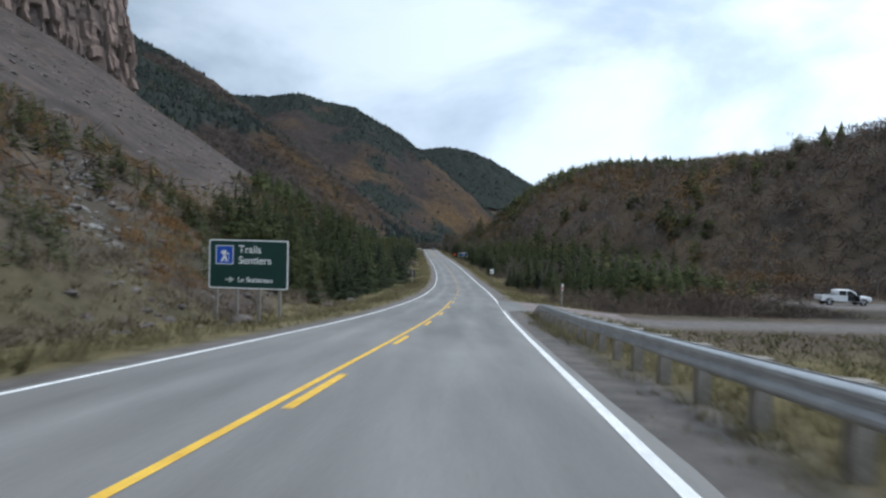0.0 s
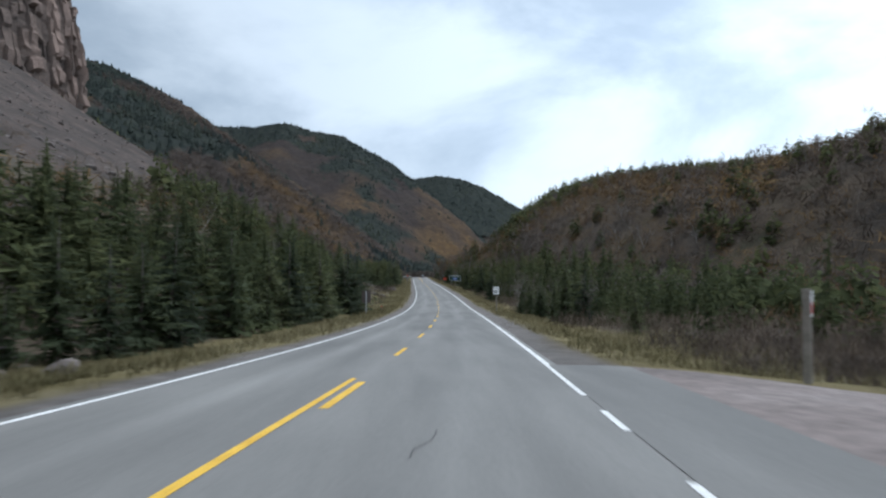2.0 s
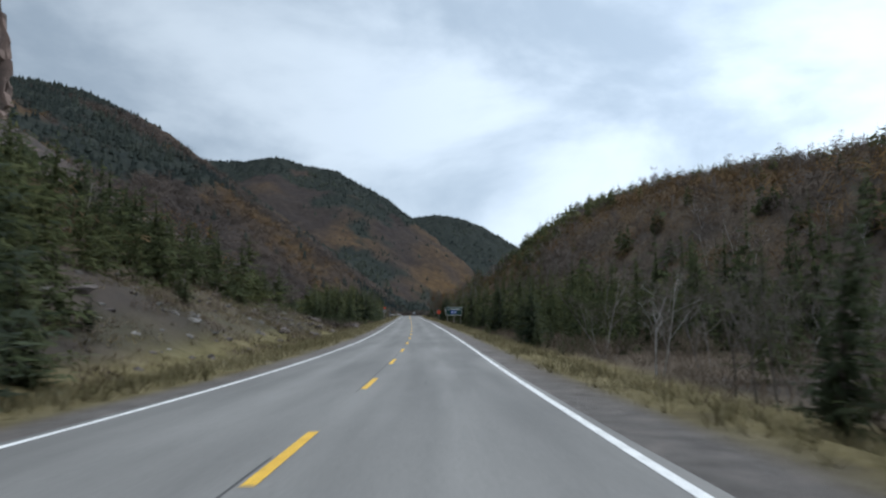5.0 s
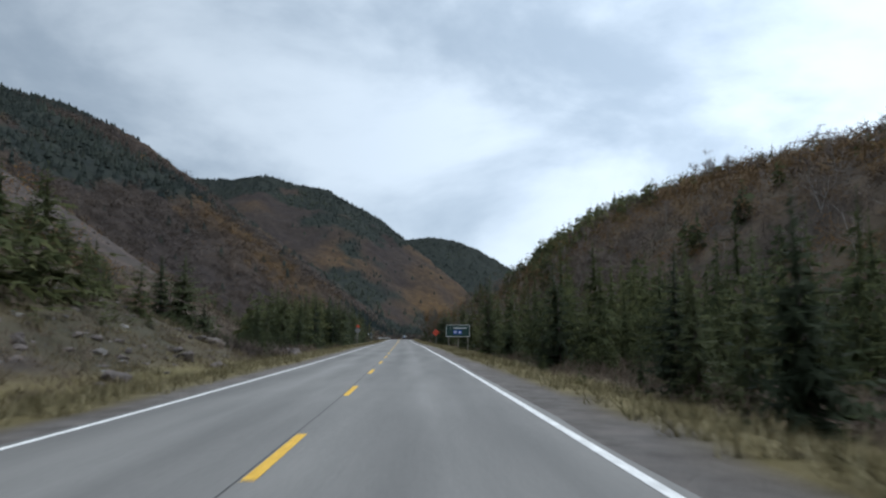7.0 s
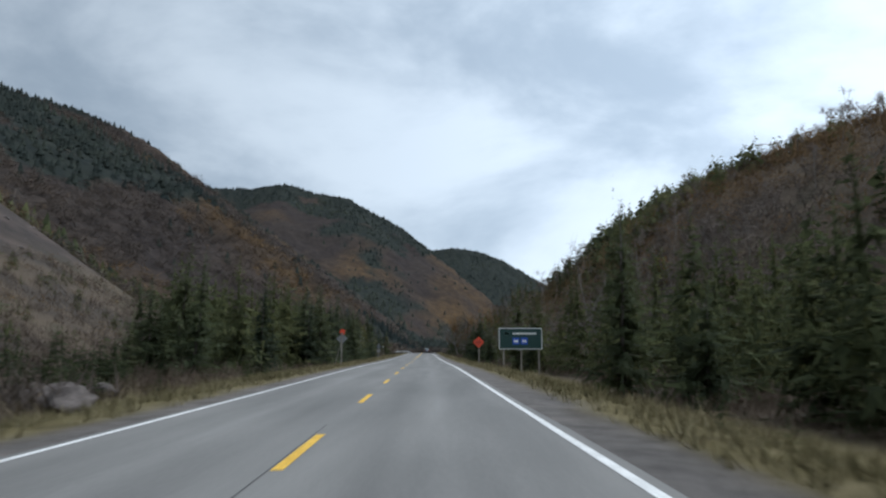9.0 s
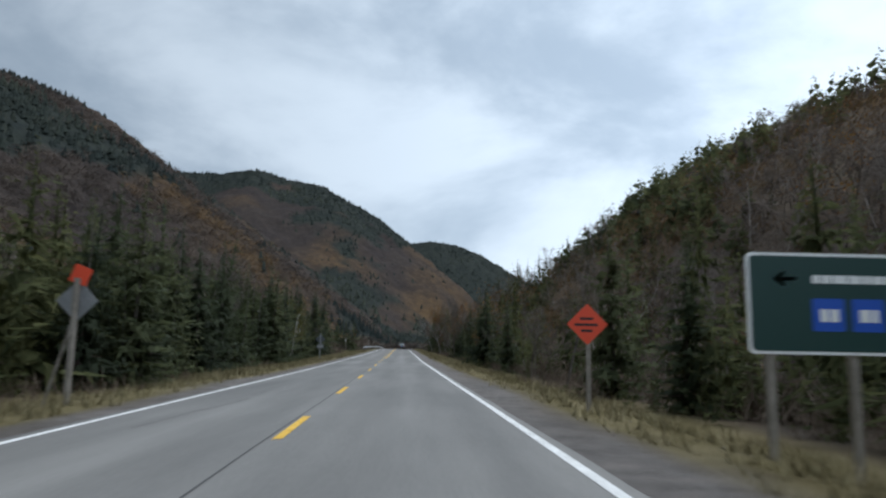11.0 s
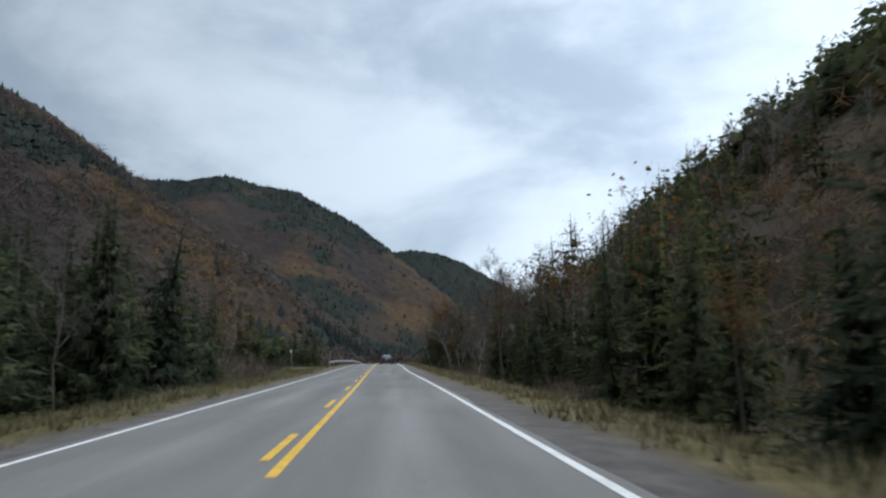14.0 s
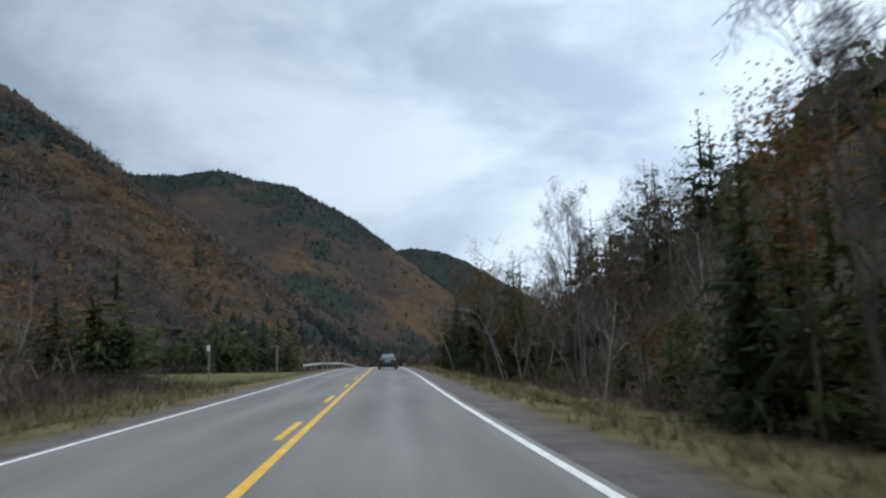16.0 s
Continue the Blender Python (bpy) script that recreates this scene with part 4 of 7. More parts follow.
def kinds(x, y, r):
    """0 nothing, 1 conifer, 2 bare hardwood, 3 leafy autumn hardwood, 4 brown shrub; and a height for each."""
    d = x - road_x(y)
    u, left = np.abs(d), d < 0
    n1, n2, n3 = fbm(x, y, 26, 3), fbm(x + 300, y - 200, 60, 3), fbm(x - 500, y + 90, 14, 2)
    con = np.full(x.shape, 0.35)
    leafy = np.full(x.shape, 0.12)
    shrub = np.full(x.shape, 0.12)
    tall = np.full(x.shape, 6.5)
    keep = np.full(x.shape, 0.95)

    def zone(m, c, l, s, t, k):
        con[m], leafy[m], shrub[m], tall[m], keep[m] = c, l, s, t, k

    zone(left & (y < 60), 0.3, 0.5, 0.45, 2.8, 0.85)
    zone(left & (y >= 60) & (y < 137), 0.8, 0.1, 0.45, 5.2, 1.0)
    zone(left & (y >= 92) & (y < 139) & (u < 21), 1.3, 0.05, 0.3, 6.2, 1.0)
    zone(left & (y >= 137) & (y < 210) & (u < 18), 0.2, 0.08, 0.45, 2.6, 0.4)
    zone(left & (y >= 108) & (y < 210) & (u >= 21), 0.8, 0.2, 0.3, 2.9, 0.99)
    zone(left & (y >= 136) & (y < 232) & (u >= 18) & (u < 42 + 0.25 * (y - 136)), 1.15, 0.12, 0.2, 6.4, 1.0)
    zone(left & (y >= 192) & (y < 232) & (u >= 18) & (u < 60), 0.6, 0.12, 0.6, 3.8, 0.95)
    zone(left & (y >= 192) & (y < 218) & (u >= 24) & (u < 60), 0.6, 0.2, 0.2, 5.6, 1.0)
    zone(left & (y >= 56) & (y < 112) & (u >= 25), 0.3, 0.75, 0.4, 2.7, 0.95)
    zone(left & (y >= 210) & (y < 380), 0.7, 0.05, 0.1, 4.6, 0.97)
    zone(left & (y >= 210) & (y < 245) & (u >= 28) & (u < 68), 0.8, 0.1, 0.4, 4.6, 1.0)
    zone(left & (y >= 222) & (y < 352) & (u < 24), 1.3, 0.0, 0.02, 9.0, 1.0)
    zone(left & (y >= 203) & (y < 238) & (u < 28), -0.2, 0.0, 0.8, 3.2, 0.9)
    zone(left & (y >= 350) & (y < 390) & (u < 40), 0.12, 0.1, 0.8, 7.0, 0.99)
    zone(left & (y >= 380), 0.5, 0.22, 0.1, 8.5, 0.95)
    zone(~left & (y < 120), 0.42, 0.0, 0.42, 3.8, 0.99)
    zone(~left & (y < 88) & (u < 60), 0.06, 0.0, 0.75, 4.2, 0.99)
    zone(~left & (y >= 90) & (y < 122) & (u < 40), 0.9, 0.0, 0.2, 4.8, 1.0)
    zone(~left & (y >= 122) & (y < 152) & (u < 60), 0.1, 0.0, 0.5, 5.2, 1.0)
    zone(~left & (y >= 150) & (y < 264) & (u < 55), 1.6, 0.0, 0.02, 6.4, 0.98)
    zone(~left & (y >= 150) & (y < 264) & (u < 32), 1.6, 0.02, 0.02, 9.4, 0.98)
    zone(~left & (y >= 150) & (y < 264) & (u < 22), 1.8, 0.02, 0.02, 8.6, 0.98)
    zone(~left & (y >= 150) & (y < 193) & (u < 18), 1.8, 0.0, 0.02, 4.7, 1.0)
    zone(~left & (y >= 264) & (y < 300) & (u < 40), 0.05, 0.06, 0.1, 8.5, 0.98)
    zone(~left & (y >= 300) & (y < 338) & (u < 40), 0.75, 0.25, 0.04, 5.2, 0.97)
    zone(~left & (y >= 300) & (y < 338) & (u < 18), 0.75, 0.3, 0.04, 8.6, 0.97)
    zone(~left & (y >= 338) & (y < 470) & (u < 60), 0.42, 0.22, 0.1, 6.2, 0.98)
    zone(~left & (y >= 338) & (y < 366) & (u < 26), 0.7, 0.3, 0.05, 8.4, 1.0)
    zone(~left & (y >= 392) & (y < 470) & (u < 30), 0.5, 0.1, 0.05, 10.4, 1.0)
    hill = ~left & (u > interp(y, RIGHT_FOOT) + 6) & (u >= 40)
    zone(hill, 0.15, 0.24, 0.06, 5.8, 0.97)
    crest = ~left & (u > interp(y, RIGHT_FOOT) + 55)
    zone(crest & (y <= 200), 0.2, 0.12, 0.05, 5.4, 0.95)
    zone(crest & (y > 200), 1.2, 0.05, 0.02, 5.4, 0.9)
    zone(~left & (y > 320) & (u > 36), 1.0, 0.12, 0.02, 6.6, 0.97)
    con = np.clip(con + 1.5 * (n2 - 0.5) + 0.5 * (n1 - 0.5), 0.02, 0.98)
    leafy = np.where(leafy > 0.0, np.clip(leafy + 0.9 * (n3 - 0.5) * (leafy > 0.04), 0, 1), 0.0)
    q = r.random(x.shape)
    kind = np.where(q < con, 1, np.where(q < con + (1 - con) * leafy * 1.6, 3, np.where(q < con + (1 - con) * (leafy * 1.6 + shrub * 1.3), 4, 2)))
    sc = scree_zone(x, y)
    gone = (r.random(x.shape) > keep) | (sc > 0.5 * (r.random(x.shape) ** 0.25))
    kind = np.where(gone | ~rooms(x, y), 0, kind)
    h = tall * r.uniform(0.45, 1.28, x.shape) * np.where(kind == 1, 1.0, np.where(kind == 4, 0.45, 0.95))
    h = np.where(sc > 0.05, h * 0.5, h)
    low = below_scree(x, y)
    kind = np.where(low & (kind == 1), 4, kind)
    h = np.where(low, np.clip(h * 1.4, 0, 2.4), h)
    return kind, np.clip(h, 1.0, np.where((kind == 1) & (u < 24) & (y < 385), 9.2, 12.0))


# shapes by distance
FIR_NEAR = [bough_shape(s, 17, 9, w, b, 7) for s, w, b in ((1, 0.25, 0.03), (2, 0.31, 0.02), (3, 0.21, 0.06), (4, 0.34, 0.02), (5, 0.24, 0.09), (6, 0.28, 0.03))]
FIR_MID = [(c, t, np.zeros(len(t), int)) for c, t in (conifer_shape(20 + s, 11, 7, 0.34, 0.02) for s in range(6))]
FIR_FAR = [(c, t, np.zeros(len(t), int)) for c, t in (cone_shape(40 + s) for s in range(5))]
FIR_TINY = [(c, t, np.zeros(len(t), int)) for c, t in (cone_shape(45 + s, 2, 4) for s in range(5))]
FIR_CLOSE = [(c, t, np.zeros(len(t), int)) for c, t in (bough_shape(30 + s, 10, 7, 0.31, 0.02, 4, 1.4) for s in range(5))]
FIR_LOW = [(c, t, np.zeros(len(t), int)) for c, t in (bough_shape(50 + s, 7, 7, 0.36, 0.0, 3, 1.4) for s in range(5))]
BARE_MID = []
for s in range(6):
    c, t, e = branching(60 + s, 1 + (s % 3 == 0), 2, 4, 0.0075, 3, 0.46)
    BARE_MID.append(clump([(c, t, 0), (*twigs(s, e, 8, 0.11, 0.0012), 1)]))
BARE_LIGHT = []
for s in range(5):
    c, t, e = branching(70 + s, 1 + (s % 3 == 0), 1, 6, 0.011, 3, 0.46)
    BARE_LIGHT.append(clump([(c, t, 0), (*twigs(s, e, 7, 0.22, 0.007), 1)]))
LEAF_MID = []
for s in range(4):
    c, t, e = branching(80 + s, 1, 1, 7, 0.009, 3, 0.44)
    e = np.concatenate([e, e + np.random.default_rng(s).normal(0, 0.07, e.shape), e * 0.92 + np.random.default_rng(s + 5).normal(0, 0.07, e.shape)])
    LEAF_MID.append(clump([(c, t, 0), (*leaves(s, e, 7, 0.013, 0.06), 1)]))
LEAF_LIGHT = []
for s in range(4):
    c, t, e = branching(90 + s, 1, 1, 5, 0.009, 3, 0.44)
    e = np.concatenate([e, e + np.random.default_rng(s).normal(0, 0.08, e.shape)])
    LEAF_LIGHT.append(clump([(c, t, 0), (*leaves(s, e, 5, 0.022, 0.07), 1)]))
SHRUB_MID = []
for s in range(5):
    r0 = np.random.default_rng(100 + s)
    ang, rad = r0.uniform(0, 6.28, 48), 0.5 * np.sqrt(r0.random(48))
    e = np.stack([rad * np.cos(ang), rad * np.sin(ang), r0.uniform(0.1, 0.78, 48) * (1 - 0.8 * rad)], -1)
    SHRUB_MID.append(clump([(*twigs(s, e, 2, 0.3, 0.0075, 3.0), 0)]))
SHRUB_FINE = []
for s in range(5):
    r0 = np.random.default_rng(110 + s)
    ang, rad = r0.uniform(0, 6.28, 56), 0.5 * np.sqrt(r0.random(56))
    e = np.stack([rad * np.cos(ang), rad * np.sin(ang), r0.uniform(0.08, 0.82, 56) * (1 - 0.75 * rad)], -1)
    SHRUB_FINE.append(clump([(*twigs(s, e, 3, 0.24, 0.0036, 2.6), 0)]))
SHRUB_LOW = []
for s in range(5):
    r0 = np.random.default_rng(120 + s)
    ang, rad = r0.uniform(0, 6.28, 36), 0.5 * np.sqrt(r0.random(36))
    e = np.stack([rad * np.cos(ang), rad * np.sin(ang), r0.uniform(0.1, 0.75, 36) * (1 - 0.8 * rad)], -1)
    SHRUB_LOW.append(clump([(*twigs(s, e, 1, 0.34, 0.012, 3.0), 0)]))
WOOD_NEAR, WOOD_FINE = [], []
for s in range(6):
    for kit, k, ln, wd in ((WOOD_NEAR, 24, 0.5, 0.02), (WOOD_FINE, 80, 0.27, 0.006)):
        r0 = np.random.default_rng(160 + s)
        e = np.stack([r0.normal(0, 0.22, k), r0.normal(0, 0.22, k), r0.uniform(0.2, 0.8, k)], -1)
        kit.append(clump([(*twigs(s, e, 1, ln, wd), 0)]))

# near belt and the slopes within a few hundred metres
rk = np.random.default_rng(11)
X1, Y1 = jittered(-150, 160, -20, 470, 3.3, 31)
# thickets of young spruce close to the road
for box_, sd in (((-27, -5, 58, 136), 32), ((14, 38, 82, 150), 33), ((8, 26, 384, 440), 34), ((9, 24, 345, 378), 35), ((-27, -9, 262, 352), 36)):
    xe, ye = jittered(*box_, 2.9, sd)
    X1, Y1 = np.concatenate([X1, xe]), np.concatenate([Y1, ye])
K1, H1 = kinds(X1, Y1, rk)
D1 = X1 - road_x(Y1)
U1 = np.abs(D1)
vis = (K1 > 0) & ((Y1 > 8 + U1 * 0.75) | (Y1 > 60)) & ~((D1 > 112) & (Y1 > 150))
near = vis & (U1 < 21) & (Y1 > 22)
order = np.argsort(U1 + 1000 * ~near)
hero = np.zeros(len(X1), bool)
hero[order[: min(int(near.sum()), 175)]] = True
hero &= (K1 != 4) & near & ~((K1 > 1) & (Y1 > 140) & (Y1 < 262) & (D1 > 0))
rest = vis & ~hero
thin = rk.random(len(X1)) < np.where(U1 < 45, 0.92, np.where(D1 > 0, 0.68, np.where(U1 < 80, 0.62, 0.48)))
rest &= thin
rest &= ~((K1 > 1) & (K1 < 4) & (U1 > 45) & (rk.random(len(X1)) < 0.5))


def place(sel, name, shapes, mats, label, cat, wide=1.0, sink=0.1):
    if sel.sum():
        w = H1[sel] * wide * rk.uniform(0.8, 1.25, sel.sum())
        strew(name, shapes, X1[sel], Y1[sel], H1[sel], w, mats, label, cat, sink)


close = (U1 < 21) | ((D1 < 0) & (U1 < 38) & (Y1 > 40) & (Y1 < 245)) | ((D1 > 0) & (U1 < 33) & (Y1 > 150) & (Y1 < 420))
wind = (D1 < 0) & (Y1 < 232)
place(rest & (K1 == 1) & close & ~wind, "conifer_belt", FIR_CLOSE, M_NEEDLE_FAR, "dense green spruce and fir along the road", "conifers", 1.0)
place(rest & (K1 == 1) & close & wind, "conifer_belt", FIR_CLOSE, M_NEEDLE_FAR, "broad ragged olive-green spruce under the scree", "conifers", 1.55)
place(rest & (K1 == 1) & (U1 >= 105), "conifer_slope", FIR_FAR, M_NEEDLE_FAR, "small dark conifers high on the slopes", "conifers", 1.3)
place(rest & (K1 == 1) & ~close & (U1 < 105), "conifer_stand", FIR_MID, M_NEEDLE_FAR, "dense dark green spruce and fir on the slopes", "conifers", 1.0)
place(rest & (K1 == 2) & (U1 >= 34), "bare_hardwood_slope", BARE_LIGHT, [M_GREYBARK, M_TWIG], "leafless grey-brown hardwoods higher on the slopes", "bare trees", 1.0)
place(rest & (K1 == 2) & (U1 < 34), "bare_hardwood_stand", BARE_MID, [M_GREYBARK, M_TWIG], "leafless grey-brown birch and maple on the slopes", "bare trees", 1.0)
place(rest & (K1 == 3) & (U1 >= 45), "autumn_hardwood_slope", LEAF_LIGHT, [M_BARK, M_RUST], "rust-brown hardwoods in thin leaf on the slopes", "autumn trees", 1.0)
place(rest & (K1 == 3) & (U1 < 45), "autumn_hardwood_stand", LEAF_MID, [M_BARK, M_RUST], "rust-brown hardwoods in late autumn leaf", "autumn trees", 1.0)
place(rest & (K1 == 4) & (U1 < 30), "shrub_thicket", SHRUB_FINE, M_SHRUB, "bare reddish-brown alder shrubs in thickets", "shrubs", 1.4)
place(rest & (K1 == 4) & (U1 >= 30), "shrub_thicket", SHRUB_LOW, M_SHRUB, "bare grey-brown alder shrubs on the slopes", "shrubs", 1.5)

# low undergrowth that closes the foot of the woods
X2, Y2 = jittered(-48, 70, 5, 470, 2.4, 47)
d2 = X2 - road_x(Y2)
ok2 = rooms(X2 + np.sign(d2) * -1.0, Y2) & (np.abs(d2) < np.where(d2 < 0, 30, 34)) & (scree_zone(X2, Y2) < 0.3)
rocky = (d2 < 0) & (Y2 > 137) & (Y2 < 210)
ok2 &= rk.random(len(X2)) < np.where(rocky, 0.72, np.where((d2 > 0) & (Y2 > 255) & (d2 < 20), 1.0, np.where(np.abs(d2) > 20, 0.5, 0.8)))
h2 = rk.uniform(0.5, 1.5, len(X2)) * np.where((d2 > 0) & ((Y2 < 130) | (Y2 > 255)), 1.6, 1.0)
sel = ok2 & (rk.random(len(X2)) < 0.72)
for far2, kit in ((np.abs(d2) < 17, SHRUB_MID), (np.abs(d2) >= 17, SHRUB_LOW)):
    w = sel & far2
    strew("undergrowth", kit, X2[w], Y2[w], h2[w], h2[w] * 1.7, M_SHRUB, "low bare brown undergrowth at the foot of the woods", "undergrowth", 0.1)
sel = ok2 & ~sel & (rk.random(len(X2)) < 0.6)
strew("young_conifers", FIR_LOW, X2[sel], Y2[sel], h2[sel] * 1.3, h2[sel] * 1.9, M_NEEDLE_FAR, "low young spruce and juniper along the wood edge", "young conifers", 0.1)

# the dark tangle that closes the wood edge on both sides
for side, y0, y1, sd in ((1, 150, 445, 71), (-1, 214, 384, 72)):
    Y5, U5 = jittered(y0, y1, 0, 5.5, 1.5, sd)
    U5 = U5 + np.where(side > 0, interp(Y5, RIGHT_EDGE), interp(Y5, LEFT_EDGE)) - 0.4
    h5 = rk.uniform(0.5, 1.5, len(Y5)) * (0.7 + 0.12 * (U5 - U5.min()))
    kin = fbm(Y5, U5 * 3, 9, 2) + 0.3 * (rk.random(len(Y5)) - 0.5)
    X5 = road_x(Y5) + side * U5
    strew("undergrowth", SHRUB_MID, X5[kin < 0.55], Y5[kin < 0.55], h5[kin < 0.55], h5[kin < 0.55] * 1.7, M_SHRUB, "dense dark leafless tangle at the wood edge", "undergrowth", 0.1)
    strew("young_conifers", FIR_LOW, X5[kin >= 0.6], Y5[kin >= 0.6], h5[kin >= 0.6] * 1.3, h5[kin >= 0.6] * 1.6, M_NEEDLE_FAR, "young spruce seedlings at the wood edge", "young conifers", 0.1)

# brush that covers the slopes between the trees
BRUSH = []
for s in range(5):
    r0 = np.random.default_rng(140 + s)
    e = np.stack([r0.normal(0, 0.3, 20), r0.normal(0, 0.3, 20), r0.uniform(0.1, 0.7, 20)], -1)
    BRUSH.append(clump([(*twigs(s, e, 1, 0.45, 0.022), 0)]))
X3, Y3 = jittered(-130, 150, 5, 470, 2.7, 49)
d3 = X3 - road_x(Y3)
ok3 = rooms(X3, Y3) & (scree_zone(X3, Y3) < 0.25) & (np.abs(d3) > 24) & ((Y3 > 0.6 * np.abs(d3)) | (Y3 > 60))
ok3 &= rk.random(len(X3)) < np.where((d3 < 0) & (Y3 > 118) & (Y3 < 210) & (np.abs(d3) < 32), 0.45, 0.85)
h3 = rk.uniform(0.9, 3.1, len(X3)) * np.where(below_scree(X3, Y3), 0.45, 1.0)
tint = fbm(X3 + 60, Y3, 22, 3) + 0.25 * (rk.random(len(X3)) - 0.5) > np.where((d3 > 0) & (Y3 < 200), 0.6, 0.49)
for sel, mt, lb in ((ok3 & ~tint, M_HARDWOOD, "low grey-brown brush between the trees on the slopes"), (ok3 & tint, M_RUST_FAR, "low ochre-brown brush in faded leaf on the slopes")):
    strew("brush", BRUSH, X3[sel], Y3[sel], h3[sel], h3[sel] * 1.5, mt, lb, "brush", 0.15)

# leafless hardwood crowns that close the canopy over the slopes
for x0, x1, y0, y1, sd in ((18, 158, 62, 345, 61), (-150, -34, 210, 470, 62)):
    X4, Y4 = jittered(x0, x1, y0, y1, 3.6, sd)
    d4 = X4 - road_x(Y4)
    rise = np.abs(d4) - np.where(d4 < 0, interp(Y4, LEFT_FOOT), interp(Y4, RIGHT_FOOT))
    ok4 = rooms(X4, Y4) & (scree_zone(X4, Y4) < 0.2) & (rise > np.where((d4 > 0) & (Y4 > 116) & (Y4 < 175), -26, -6)) & ~below_scree(X4, Y4)
    t4 = fbm(X4 + 200, Y4 - 40, 38, 3) + 0.16 * smooth(25, 60, rise) * (d4 > 0) + 0.16 * (rk.random(len(X4)) - 0.5)
    h4 = rk.uniform(2.6, 5.2, len(X4))
    for sel, mt, lb in ((ok4 & (t4 < 0.62), M_HARDWOOD, "grey-brown leafless hardwood canopy on the valley sides"), (ok4 & (t4 >= 0.62), M_RUST_FAR, "ochre-brown hardwood canopy in faded leaf on the hillside")):
        for near4, kit in ((np.abs(d4) < 62, WOOD_FINE), (np.abs(d4) >= 62, WOOD_NEAR)):
            w = sel & near4
            strew("hardwood_canopy", kit, X4[w], Y4[w], h4[w], h4[w] * 1.3, mt, lb, "forest", 0.3, True, 1.0 if x0 < 0 else 1.7)

# far slopes
rf = np.random.default_rng(12)


def forest(x, y, z):
    """How much of the far wood is conifer and how much is still in autumn leaf, 0 to 1."""
    n1, n2 = fbm(x, y, 130, 4), fbm(x + 900, y, 45, 3)
    near, mid, far = y <= 1000, (y > 1000) & (y < 1800), y >= 1800
    c = 0.36 + 2.5 * (n1 - 0.5) + 1.2 * (n2 - 0.5)
    c = c + near * (0.42 * smooth(85, 130, z) + 0.3 * (1 - smooth(8, 24, z)))
    c = c + mid * (1.1 * smooth(1260, 1350, y + 90 * (n2 - 0.5)) - 0.3) + far * 0.8
    c = c + 0.75 * np.exp(-(((x + 85) / 55) ** 2 + ((y - 1060) / 60) ** 2)) * (y > 960)
    band = np.exp(-(((x + 118) / 46) ** 2 + ((y - 690) / 85) ** 2))
    c = np.clip(0.5 + 2.2 * (c - 0.8 * band - 0.5), 0.03, 0.97)
    gold = 0.05 + 0.95 * band + 0.4 * mid * (1 - smooth(90, 170, z)) + 2.0 * (fbm(x - 300, y + 70, 70, 3) - 0.52)
    return c, np.clip(gold, 0, 1)


def canopy(x0, x1, y0, y1, step, seed, lump, label):
    """A closed canopy as one uneven sheet of crowns over the land."""
    r = np.random.default_rng(seed)
    xs, ys = np.arange(x0, x1 + 1, step), np.arange(y0, y1 + 1, step)
    X, Y = np.meshgrid(xs, ys)
    X, Y = X + r.uniform(-0.35, 0.35, X.shape) * step, Y + r.uniform(-0.35, 0.35, X.shape) * step
    Z = land(X, Y)
    c, gold = forest(X, Y, Z)
    k = len(xs)
    i = (np.arange(len(ys) - 1)[:, None] * k + np.arange(k - 1)[None]).ravel()
    quads = np.stack([i, i + 1, i + k + 1, i + k], -1)
    d = X - road_x(Y)
    ok = (np.abs(d) > np.where(Y < 560, 40, np.where(Y < 620, 9, -1))) & (np.abs(X) < 0.66 * Y + 60) & (scree_zone(X, Y) < 0.2) & rooms(X, Y)
    Z = Z + lump * (1.0 + 0.7 * r.normal(0, 1, X.shape).clip(-1.5, 1.8) + 1.6 * (fbm(X, Y, 16, 2) - 0.5))
    ob = arrays("forest_canopy", np.stack([X, Y, Z], -1).reshape(-1, 3), quads[ok.ravel()[quads].all(1)], M_CANOPY, smooth=True)
    for name, val in (("conifer", smooth(0.25, 0.8, c)), ("autumn", gold)):
        ob.data.attributes.new(name, "FLOAT", "POINT").data.foreach_set("value", np.asarray(val, np.float32).ravel())
    return tagged(ob, label, "forest", kind="stuff")


canopy(-430, -28, 424, 980, 4.0, 81, 1.5, "brown and dark green mixed forest canopy on the mountain foot")
canopy(30, 330, 345, 980, 5.0, 82, 1.5, "brown and green mixed forest canopy across the valley")
canopy(-760, 420, 976, 1480, 6.5, 83, 1.7, "grey-brown hardwood canopy under a dark ridge of spruce")
canopy(-420, 620, 1800, 2330, 10.0, 84, 2.2, "dark spruce canopy on the farthest mountain")


